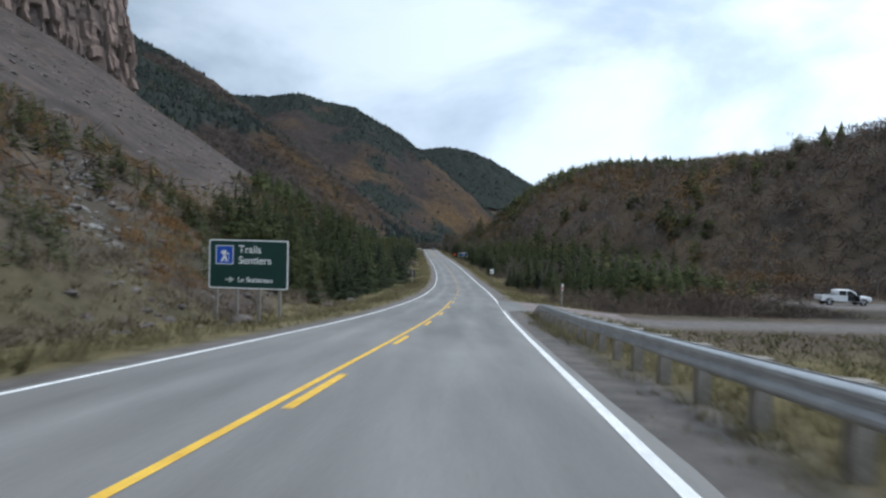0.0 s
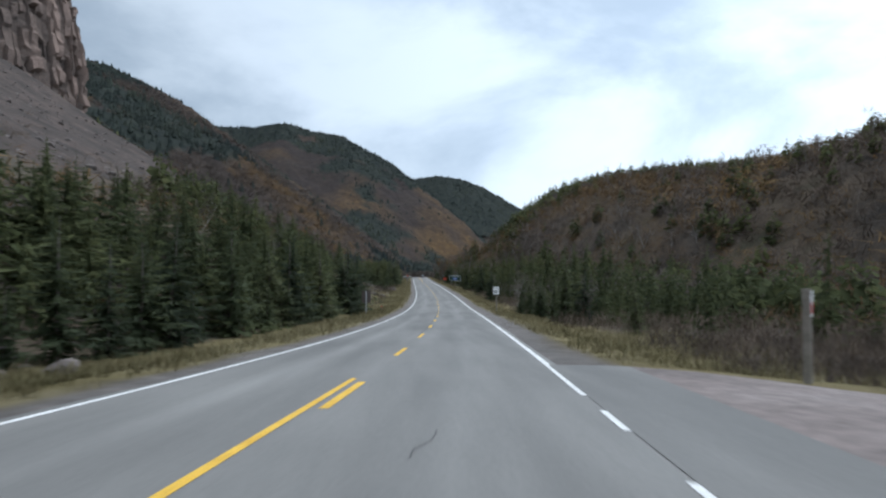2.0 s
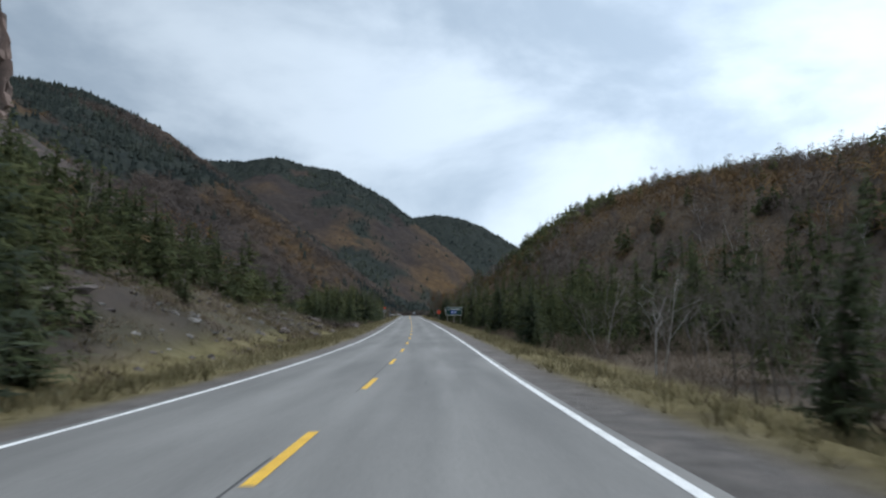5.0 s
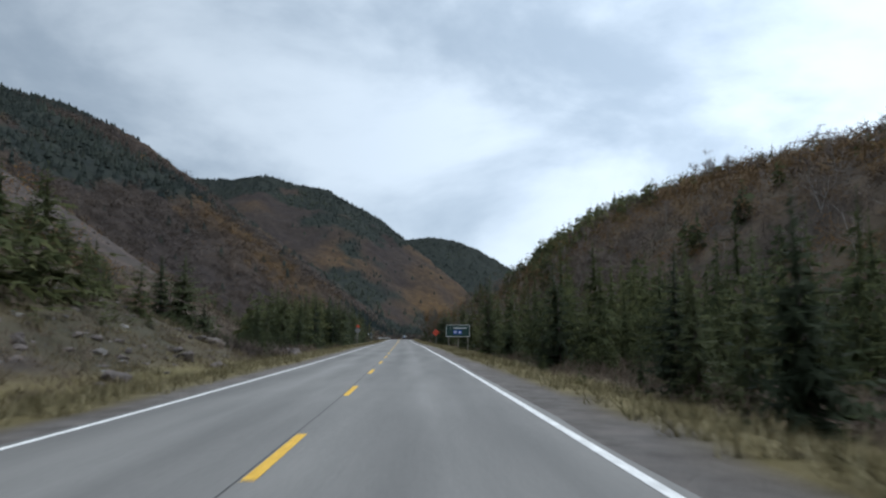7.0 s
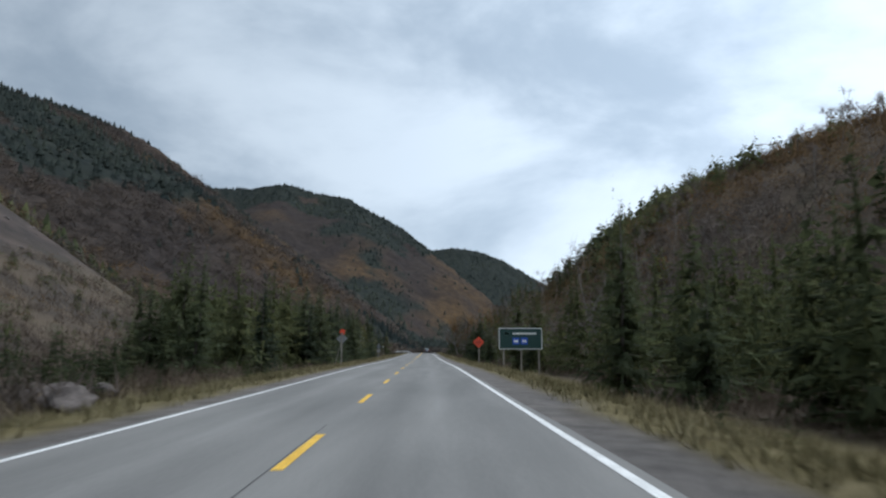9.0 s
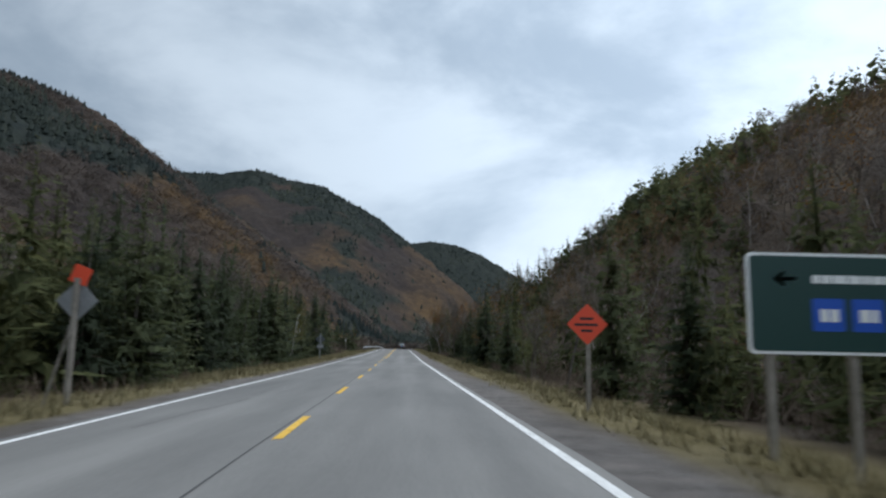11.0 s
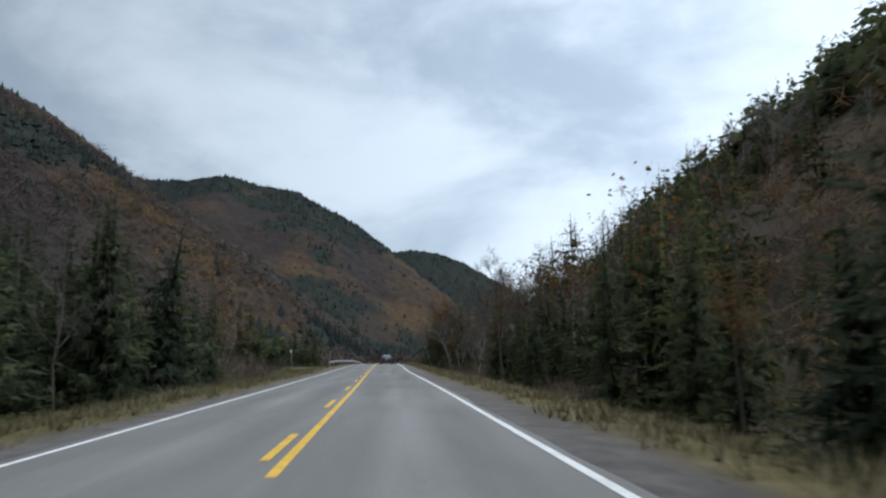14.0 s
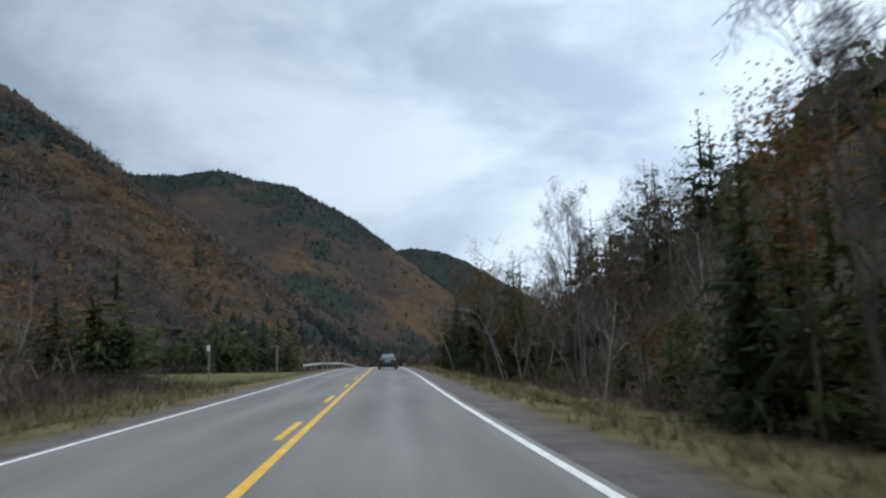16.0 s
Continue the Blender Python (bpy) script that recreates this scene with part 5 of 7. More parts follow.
def far_woods(x0, x1, y0, y1, step, seed, size=1.0, spread=1.6, share=1.0, crowns=None):
    x, y = jittered(x0, x1, y0, y1, step, seed)
    x, y = x + rf.normal(0, 0.35 * step, len(x)), y + rf.normal(0, 0.35 * step, len(x))
    d = x - road_x(y)
    inside = (x < -148) | (x > 158) | (y > 468)
    ok = rooms(x, y) & inside & (scree_zone(x, y) < 0.4) & ((np.abs(d) > 12) | (y > 575))
    cliffy = (x < -176) & (y < 330) & (y > 120)
    ok &= ~cliffy & (np.abs(x) < 0.62 * y + 60)
    x, y = x[ok], y[ok]
    z = land(x, y)
    c, gold = forest(x, y, z)
    is_con = rf.random(len(x)) < c
    rusty = ~is_con & (rf.random(len(x)) < gold)
    kept = rf.random(len(x)) < share
    hh = rf.uniform(5.5, 10.5, len(x)) * size * np.where((y > 480) & (y < 1060), 1.2, 1.0)
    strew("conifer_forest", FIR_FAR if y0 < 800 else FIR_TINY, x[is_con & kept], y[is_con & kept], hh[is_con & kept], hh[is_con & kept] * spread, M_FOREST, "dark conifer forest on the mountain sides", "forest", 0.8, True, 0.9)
    if crowns:
        for sel, mt, lb in ((~is_con & ~rusty & kept, M_HARDWOOD, "grey-brown leafless hardwood forest on the mountain sides"), (rusty & kept, M_RUST_FAR, "orange-brown hardwood forest in late autumn leaf")):
            strew("hardwood_forest", crowns, x[sel], y[sel], hh[sel] * 0.8, hh[sel] * 1.3, mt, lb, "forest", 0.5, True, 1.0)


far_woods(-420, 330, 180, 800, 4.8, 51, 0.85, 1.4, 0.65, WOOD_NEAR)
far_woods(-640, 420, 800, 1300, 5.6, 52, 0.75, 1.7, 0.6)
far_woods(-900, 420, 1300, 1500, 5.6, 53, 0.72, 2.0, 0.7)
far_woods(-350, 560, 1860, 2300, 8.5, 54, 0.85, 2.3, 0.6)

# ---------------------------------------------------------------- trees beside the road, one by one


def mesh_of(name, co, tri, mat, soft=False):
    ob = arrays(name, co, faced(co, tri) if soft else tri, mat, smooth=soft)
    me = ob.data
    if soft:
        me.normals_split_custom_set_from_vertices(outward(np.asarray(co), len(co)))
    bpy.data.objects.remove(ob)
    return me


def stem_arrays(seed, top=0.96, r0=0.016):
    r = np.random.default_rng(seed)
    co, tri = [], []
    p = np.array([0, 0, -0.03])
    for i in range(6):
        q = np.array([r.normal(0, 0.004), r.normal(0, 0.004), top * (i + 1) / 6])
        prism(co, tri, p, q, r0 * (1 - i / 6.3), r0 * (1 - (i + 1) / 6.3), 6)
        p = q
    # dead lower boughs
    for k in range(9):
        z = r.uniform(0.03, 0.22)
        a = r.uniform(0, 6.28)
        prism(co, tri, (0, 0, z), (0.13 * math.cos(a), 0.13 * math.sin(a), z - 0.01), 0.003, 0.001, 3)
    return np.array(co), np.array(tri)


FIR_MESH = [(mesh_of("trunk", *stem_arrays(i), M_BARK), mesh_of("crown", c, t, M_NEEDLE, True)) for i, (c, t) in enumerate(FIR_NEAR)]
BARE_MESH, LEAF_MESH = [], []
for s in range(6):
    c, t, e = branching(200 + s, 1 + (s % 3 == 0), 3, 4, 0.0088, 6, 0.45, first=3)
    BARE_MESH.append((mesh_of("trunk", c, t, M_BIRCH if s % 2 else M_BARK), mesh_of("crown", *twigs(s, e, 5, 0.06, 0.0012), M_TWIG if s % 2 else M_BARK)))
for s in range(4):
    c, t, e = branching(220 + s, 1, 3, 4, 0.0085, 6, 0.42)
    LEAF_MESH.append((mesh_of("trunk", c, t, M_BARK), mesh_of("crown", *leaves(s, e, 13, 0.0075, 0.04), M_RUST, True)))
OLIVE_MESH = []
for s in range(3):
    c, t, e = branching(240 + s, 1 + (s == 1), 3, 4, 0.0085, 6, 0.36)
    OLIVE_MESH.append((mesh_of("trunk", c, t, M_BIRCH), mesh_of("crown", *leaves(s, e, 12, 0.008, 0.045), M_OLIVE, True)))
TREE_KIND = {
    4: ("birch_tree", OLIVE_MESH, "birch tree", ("slender pale birch in thin olive-yellow leaf", "slender pale birch in thin olive-yellow leaf")),
    1: ("spruce_tree", FIR_MESH, "spruce tree", ("dark green ragged spruce at the edge of the road", "tall dark spruce with drooping boughs on the valley side")),
    2: ("bare_birch", BARE_MESH, "birch tree", ("leafless pale birch with fine twigs beside the road", "bare grey hardwood with forked limbs at the wood edge")),
    3: ("autumn_tree", LEAF_MESH, "autumn tree", ("hardwood with sparse rust-orange autumn leaves", "hardwood in thin brown leaf at the wood edge")),
}


def tree(kind, x, y, h, w, seed, form=None):
    r = np.random.default_rng(seed)
    name, meshes, cat, labels = TREE_KIND[kind]
    ob = new(name)
    ob.matrix_basis = pose(x, y, float(land(x, y)) - 0.08, r.normal(0, 2), r.normal(0, 2), r.uniform(0, 360)) @ Matrix.Diagonal((w, w, h, 1))
    k = int(r.integers(0, len(meshes))) if form is None else form
    for nm, me in zip(("trunk", "crown"), meshes[k]):
        c = new(nm, me)
        c.parent = ob
    return tagged(ob, labels[int(h > 7.5) if kind == 1 else k % 2], cat, "trees along the road")


for n, i in enumerate(np.where(hero)[0]):
    tree(int(K1[i]), float(X1[i]), float(Y1[i]), float(H1[i]), float(H1[i] * np.random.default_rng(int(i)).uniform(0.85, 1.2) * (1.45 if K1[i] == 1 and wind[i] else 1.0)), int(i))
for n, (kd, x, y, h) in enumerate([
    (2, 9.0, 354.0, 8.9), (1, 10.3, 363, 7.3), (2, 8.9, 377, 11.2), (2, 10.8, 379.5, 9.6), (2, 14.0, 384, 9.4), (2, 12.2, 372, 8.6), (2, 9.6, 369, 7.4),
    (4, -10.2, 307, 6.6), (4, -11.4, 303, 7.2), (4, -10.6, 311.5, 6.8), (4, -12.8, 309, 7.6), (4, -11.8, 298, 6.2), (1, -12.6, 289, 8.8), (1, -14.4, 294, 9.2), (1, -11.2, 318, 8.6), (1, -12.8, 322, 7.8), (1, -11.6, 283, 7.6), (1, -13.8, 279, 8.8), (1, -10.4, 327, 6.4), (1, -18.6, 385.0, 6.9), (1, -21.6, 386, 6.4), (1, -16.6, 384.4, 5.2), (1, -24.8, 385, 5.6), (2, 10.6, 383, 6.2), (2, 11.8, 388, 6.6), (2, 12.6, 369, 8.2),
    (1, 13.2, 357, 8.0), (1, 15.8, 361, 9.5), (1, 14.6, 367.5, 9.0), (1, 12.6, 341, 7.4), (1, 11.6, 346.5, 6.0), (1, 11.5, 327, 7.4), (1, 10.6, 318, 6.4), (1, -9.0, 231, 7.5), (1, -12.0, 236, 8.6), (1, -10.0, 243, 6.5),
    (1, -11.9, 155, 2.5), (1, -12.9, 157, 1.8), (1, -14.6, 180, 2.6), (1, -8.8, 134.5, 1.6), (1, -20.6, 225, 9.2), (1, -23.6, 226.5, 8.0), (1, -18.2, 226, 5.0), (1, -13.4, 235.5, 6.4), (1, -15.4, 239, 6.8), (1, -14.6, 243.5, 7.2), (1, -17.8, 247, 6.2), (1, -12.6, 230.5, 4.2)]):
    tree(kd, x, y, h * (1.22 if kd == 2 else 1.0), h * (0.72 if kd == 2 and y > 360 else 1.9 if kd == 1 and y > 380 else 1.5 if kd == 1 and 224 < y < 227 else 2.0 if kd == 1 and h < 2.8 else 1.0), 9000 + n, ((n % 3) * 2 + (h in (6.2, 6.6, 8.2))) if kd == 2 else None)

# pale birches that stand out on the right hillside and ragged bare trees along its crest
rb = np.random.default_rng(905)
for n, (x, y) in enumerate([(54, 224), (57.5, 213.5), (61, 203), (64.5, 196), (58, 221), (52, 229), (66, 207), (60, 240), (71, 196)]):
    h = rb.uniform(5.5, 7.5)
    tree(2, x, y, h, h * 1.35, 9500 + n, (1, 3, 5)[n % 3])
for n in range(26):
    y = 234 + 3.1 * n + rb.uniform(-1.5, 1.5)
    x = 94 - 0.31 * (y - 236) + rb.uniform(-2.5, 2.5)
    h = rb.uniform(3.6, 6.6)
    tree(2, x, y, h, h * 0.95, 9600 + n, int(rb.integers(0, 6)))

# ---------------------------------------------------------------- grass


def tuft_shape(seed, blades=7):
    r = np.random.default_rng(seed)
    co = []
    for _ in range(blades):
        a, l = r.uniform(0, 6.28), r.uniform(0.15, 0.75)
        b = np.array([r.normal(0, 0.16), r.normal(0, 0.16), 0])
        s = np.array([-math.sin(a), math.cos(a), 0]) * 0.024
        co += [b - s, b + s, b + np.array([math.cos(a) * l, math.sin(a) * l, r.uniform(0.6, 1.0)])]
    return np.array(co), np.arange(blades * 3).reshape(-1, 3), np.zeros(blades, int)


TUFTS = [tuft_shape(s) for s in range(6)]
rg = np.random.default_rng(77)


def verge(n, side, y0, y1, u0, u1, h0, h1, label):
    y = rg.uniform(y0, y1, n)
    u = u0 + (u1 - u0) * rg.beta(1.6, 1.6, n)
    u = u + 0.7 * (fbm(y, y * 0 + side * 40, 6) - 0.5)
    x = road_x(y) + side * u
    keep = rg.random(n) < 0.35 + 1.0 * fbm(x, y, 3.5, 2)
    lot = (side > 0) & (y > 39.5) & (y < 53.5)
    keep &= ~lot
    x, y = x[keep], y[keep]
    h = rg.uniform(h0, h1, len(x)) * (0.6 + 0.9 * fbm(x, y, 5, 2))
    strew("roadside_grass", TUFTS, x, y, h, h * rg.uniform(1.0, 1.9, len(x)), M_GRASS, label, "grass", 0.03)


verge(15000, -1, 0, 372, 4.5, 9.4, 0.16, 0.5, "dry yellow-green grass on the road verge")
verge(3500, -1, 372, 470, 5.2, 8.0, 0.1, 0.2, "dry yellow-green grass on the road verge")
verge(16000, 1, 53, 480, 5.0, 10.2, 0.15, 0.5, "pale dry grass along the gravel shoulder")
verge(3000, 1, -15, 33, 4.85, 7.2, 0.12, 0.4, "sparse dry grass under the guardrail")
verge(2600, 1, -12, 37, 4.35, 6.3, 0.08, 0.26, "low golden grass between the gravel and the guardrail")
verge(700, 1, 53.5, 76, 8, 14, 0.25, 0.6, "pale dry grass along the gravel shoulder")
verge(1500, 1, 31, 40, 5.7, 14, 0.15, 0.42, "dry yellow grass at the mouth of the side road")
n = 5200
xm, ym = rg.uniform(11, 56, n), rg.uniform(-5, 42, n)
strew("marsh_grass", TUFTS, xm, ym, rg.uniform(0.25, 0.6, n), rg.uniform(0.8, 1.6, n), M_MARSH, "dry tufted marsh grass on the low ground", "marsh grass", 0.03)
n = 1500
ym, um = rg.uniform(362, 393, n), rg.uniform(6.5, 24, n)
strew("field_sedge", TUFTS, road_x(ym) - um, ym, rg.uniform(0.3, 0.7, n), rg.uniform(0.4, 0.9, n), M_SEDGE, "brown sedge and dry grass beside the field", "sedge", 0.03)
n = 46
xm, ym = -12.1 + rg.normal(0, 0.55, n), 372.5 + rg.normal(0, 0.7, n)
strew("grass_clump", TUFTS, xm, ym, rg.uniform(0.5, 0.9, n), rg.uniform(0.6, 1.1, n), M_GRASS, "tall pale clump of dry grass beside the field", "grass", 0.03)
xm, ym = rg.uniform(26, 52, n), rg.uniform(18, 33, n)
strew("marsh_shrubs", SHRUB_MID, xm, ym, rg.uniform(0.8, 1.5, n), rg.uniform(1.2, 2.2, n), M_SHRUB, "low dark leafless shrubs in the marsh", "shrubs", 0.08)
# stones scattered on the gravel shoulder and scree
STONE = []
for s in range(5):
    bm = bmesh.new()
    bmesh.ops.create_icosphere(bm, subdivisions=1, radius=0.5)
    r0 = np.random.default_rng(300 + s)
    c = np.array([v.co[:] for v in bm.verts]) * r0.uniform(0.6, 1.15, (len(bm.verts), 1)) * np.array([1.2, 0.9, 0.6])
    t = np.array([[v.index for v in f.verts] for f in bm.faces])
    bm.free()
    STONE.append((c, t, np.zeros(len(t), int)))
n = 1300
ysn = rg.uniform(5, 440, n)
dsn = np.where(rg.random(n) < 0.62, rg.uniform(4.7, 6.6, n), -rg.uniform(4.5, 6.0, n))
hs = rg.uniform(0.02, 0.07, n)
strew("shoulder_stones", STONE, road_x(ysn) + dsn, ysn, hs * 1.2, hs, M_ROCK, "small grey stones on the gravel shoulder", "stones", 0.005, soft=False)
n = 2700
xs, ysn = rg.uniform(-178, -30, n), rg.uniform(60, 412, n)
okk = scree_zone(xs, ysn) > 0.5
hs = rg.uniform(0.25, 1.0, n) ** 2 * 1.6
strew("scree_blocks", STONE, xs[okk], ysn[okk], hs[okk] * 1.1, hs[okk] * 1.2, M_ROCK, "loose grey-brown blocks on the scree slope", "scree", 0.05, soft=False)
n = 420
xs, ysn = rg.uniform(-120, -34, n), rg.uniform(56, 215, n)
okk = (scree_zone(xs, ysn) > 0.5) & (fbm(xs + 70, ysn, 16, 2) > 0.58)
hs = rg.uniform(0.5, 1.3, n)
strew("scree_shrubs", SHRUB_MID, xs[okk], ysn[okk], hs[okk], hs[okk] * 2.0, M_SHRUB, "low brown shrubs in hollows of the scree", "shrubs", 0.08)
n = 8500
xb, yb = rg.uniform(-40, -4, n), rg.uniform(14, 222, n)
ub = np.abs(xb - road_x(yb))
okk = (ub > 8.8) & (ub < 36) & ((yb > 116) | (yb < 56)) & (rg.random(n) < 0.2 + fbm(xb, yb, 7, 2))
hs = rg.uniform(0.2, 0.5, n)
strew("bank_grass", TUFTS, xb[okk], yb[okk], hs[okk], hs[okk] * 2.4, M_SEDGE, "thin dry grass on the rocky roadside bank", "grass", 0.03)
n = 2600
xb, yb = rg.uniform(-26, -6, n), rg.uniform(10, 58, n)
ub = np.abs(xb - road_x(yb))
okk = (ub > 8.6) & (ub < 22) & (rg.random(n) < 0.3 + 0.9 * fbm(xb, yb, 6, 2))
hs = rg.uniform(0.2, 0.5, n)
strew("bank_grass", TUFTS, xb[okk], yb[okk], hs[okk], hs[okk] * 2.3, M_SEDGE, "thin dry grass on the rocky roadside bank", "grass", 0.03)
n = 190
xb, yb = rg.uniform(-24, -7, n), rg.uniform(12, 56, n)
ub = np.abs(xb - road_x(yb))
okk = (ub > 10.2) & (ub < 20)
hs = rg.uniform(0.5, 1.3, n)
strew("bank_shrubs", SHRUB_MID, xb[okk], yb[okk], hs[okk], hs[okk] * 1.7, M_SHRUB, "bare rusty shrubs on the roadside bank", "shrubs", 0.06)
n = 2000
xs, ysn = rg.uniform(-40, -4, n), np.where(rg.random(n) < 0.4, rg.uniform(20, 58, n), rg.uniform(18, 210, n))
okk = (np.abs(xs - road_x(ysn)) > 9) & (((ysn > 120) & (ysn < 208)) | (ysn < 60))
hs = rg.uniform(0.3, 1.0, n) ** 2 * 0.7
strew("bank_stones", STONE, xs[okk], ysn[okk], hs[okk] * 1.1, hs[okk] * 1.2, M_ROCK, "loose pale stones on the roadside bank", "stones", 0.04, soft=False)

n = 330
ysn = rg.uniform(34, 56, n)
xs = -17.5 - (ysn - 34) * 0.62 + rg.normal(0, 1.5, n)
hs = rg.uniform(0.25, 0.95, n) ** 2 * 0.85
strew("bank_rubble", STONE, xs, ysn, hs * 1.1, hs * 1.3, M_SCREE, "streak of pale broken stone running down the bank", "stones", 0.04, soft=False)

# low brush, heath and pale stones on the open bank
n = 3000
ysn = rg.uniform(124, 236, n)
ub = rg.uniform(8.6, 30, n)
xb = road_x(ysn) - ub
okk = (fbm(xb + 9, ysn, 5, 2) + 0.2 * (rg.random(n) - 0.5) > 0.4) & (scree_zone(xb, ysn) < 0.4)
hs = rg.uniform(0.3, 0.85, n)
for sel, mt, lb in ((okk & (ub % 0.5 < 0.22), M_SHRUB, "low brown heath on the open bank"), (okk & (ub % 0.5 >= 0.22), M_SEDGE, "dull ochre brush on the open bank")):
    strew("bank_brush", SHRUB_LOW, xb[sel], ysn[sel], hs[sel], hs[sel] * 2.1, mt, lb, "brush", 0.08)
n = 260
ysn = rg.uniform(128, 210, n)
xb = road_x(ysn) - rg.uniform(11, 24, n)
hs = rg.uniform(0.3, 1.0, n) ** 2 * 0.8
strew("bank_rubble", STONE, xb, ysn, hs, hs * 1.3, M_SCREE, "pale angular stones lying on the open bank", "stones", 0.05, soft=False)

# brown brush that closes the ground below the scree cone
n = 2600
ysn = rg.uniform(207, 300, n)
xb = 6 - rg.uniform(0.36, 0.72, n) * (ysn - 181)
okk = (scree_zone(xb, ysn) < 0.25) & (np.abs(xb - road_x(ysn)) > 9.5) & (rg.random(n) < 0.55)
hs = rg.uniform(0.7, 1.5, n) * np.where(np.abs(xb - road_x(ysn)) < 21, 1.5, 1.0)
mix5 = fbm(xb + 50, ysn, 8, 2) + 0.15 * (rg.random(n) - 0.5)
for sel, kit, mt, lb in ((okk & (mix5 < 0.5), SHRUB_LOW, M_HARDWOOD, "dark leafless brush below the foot of the scree"), (okk & (mix5 >= 0.5) & (mix5 < 0.57), SHRUB_LOW, M_SHRUB, "brown brush below the foot of the scree")):
    strew("bank_brush", kit, xb[sel], ysn[sel], hs[sel], hs[sel] * 1.7, mt, lb, "brush", 0.1)
sel = okk & (mix5 >= 0.57) & (rg.random(n) < 0.5)
strew("young_conifers", FIR_LOW, xb[sel], ysn[sel], hs[sel] * 1.2, hs[sel] * 1.8, M_NEEDLE_FAR, "low green young spruce below the foot of the scree", "young conifers", 0.1)

# dark brush at the corner of the field and between the side road and the parking place
n = 120
xb, ysn = rg.uniform(-24, -12.6, n), rg.uniform(369, 383.5, n)
okk = xb < -12.4 - 0.12 * (383.5 - ysn)
hs = rg.uniform(1.2, 2.4, n)
strew("field_brush", SHRUB_FINE, xb[okk], ysn[okk], hs[okk], hs[okk] * 1.4, M_HARDWOOD, "dark purple-brown leafless brush at the corner of the field", "brush", 0.1)
n = 380
xb, ysn = rg.uniform(13.5, 38.5, n), rg.uniform(52.3, 70, n)
okk = (((xb - 54) / 15) ** 4 + ((ysn - 74) / 8) ** 4 > 1) & (ysn > 52.3 + 0.04 * np.abs(xb - 28))
hs = rg.uniform(0.8, 1.5, n) * (0.75 + 0.8 * np.exp(-(((xb - 29) / 9) ** 2)))
strew("roadside_brush", SHRUB_FINE, xb[okk], ysn[okk], hs[okk], hs[okk] * 1.7, M_HARDWOOD, "dense dark brown brush between the side road and the parking place", "brush", 0.1)
n = 60
xb, ysn = rg.uniform(36.5, 43, n), rg.uniform(54, 66, n)
strew("roadside_grass", TUFTS, xb, ysn, rg.uniform(0.3, 0.6, n), rg.uniform(0.6, 1.0, n), M_GRASS, "yellow grass at the edge of the parking place", "grass", 0.03)

# patches of young spruce and of rusty shrubs higher on the same bank
rp = np.random.default_rng(77)
n = 1300
xb, yb = rp.uniform(-52, -12, n), rp.uniform(18, 76, n)
ub = np.abs(xb - road_x(yb))
kind = fbm(xb + 30, yb + 11, 9, 2) + 0.12 * (rp.random(n) - 0.5)
free = (ub > 15.5) & (ub < 48) & (scree_zone(xb, yb) < 0.6) & (np.abs(xb + 17.5 + (yb - 34) * 0.62) > 1.8)
okk = free & (kind > 0.49)
hs = rp.uniform(1.0, 2.3, n)
strew("bank_conifers", FIR_LOW, xb[okk], yb[okk], hs[okk], hs[okk] * 1.2, M_NEEDLE, "low green young spruce in patches on the bank", "young conifers", 0.1)
okk = free & (kind < 0.45) & (rp.random(n) < 0.85)
hs = rp.uniform(0.6, 1.5, n)
strew("bank_shrubs", SHRUB_MID, xb[okk], yb[okk], hs[okk], hs[okk] * 1.6, M_RUST, "rust-orange shrubs in patches on the bank", "shrubs", 0.08)

# ---------------------------------------------------------------- guardrails


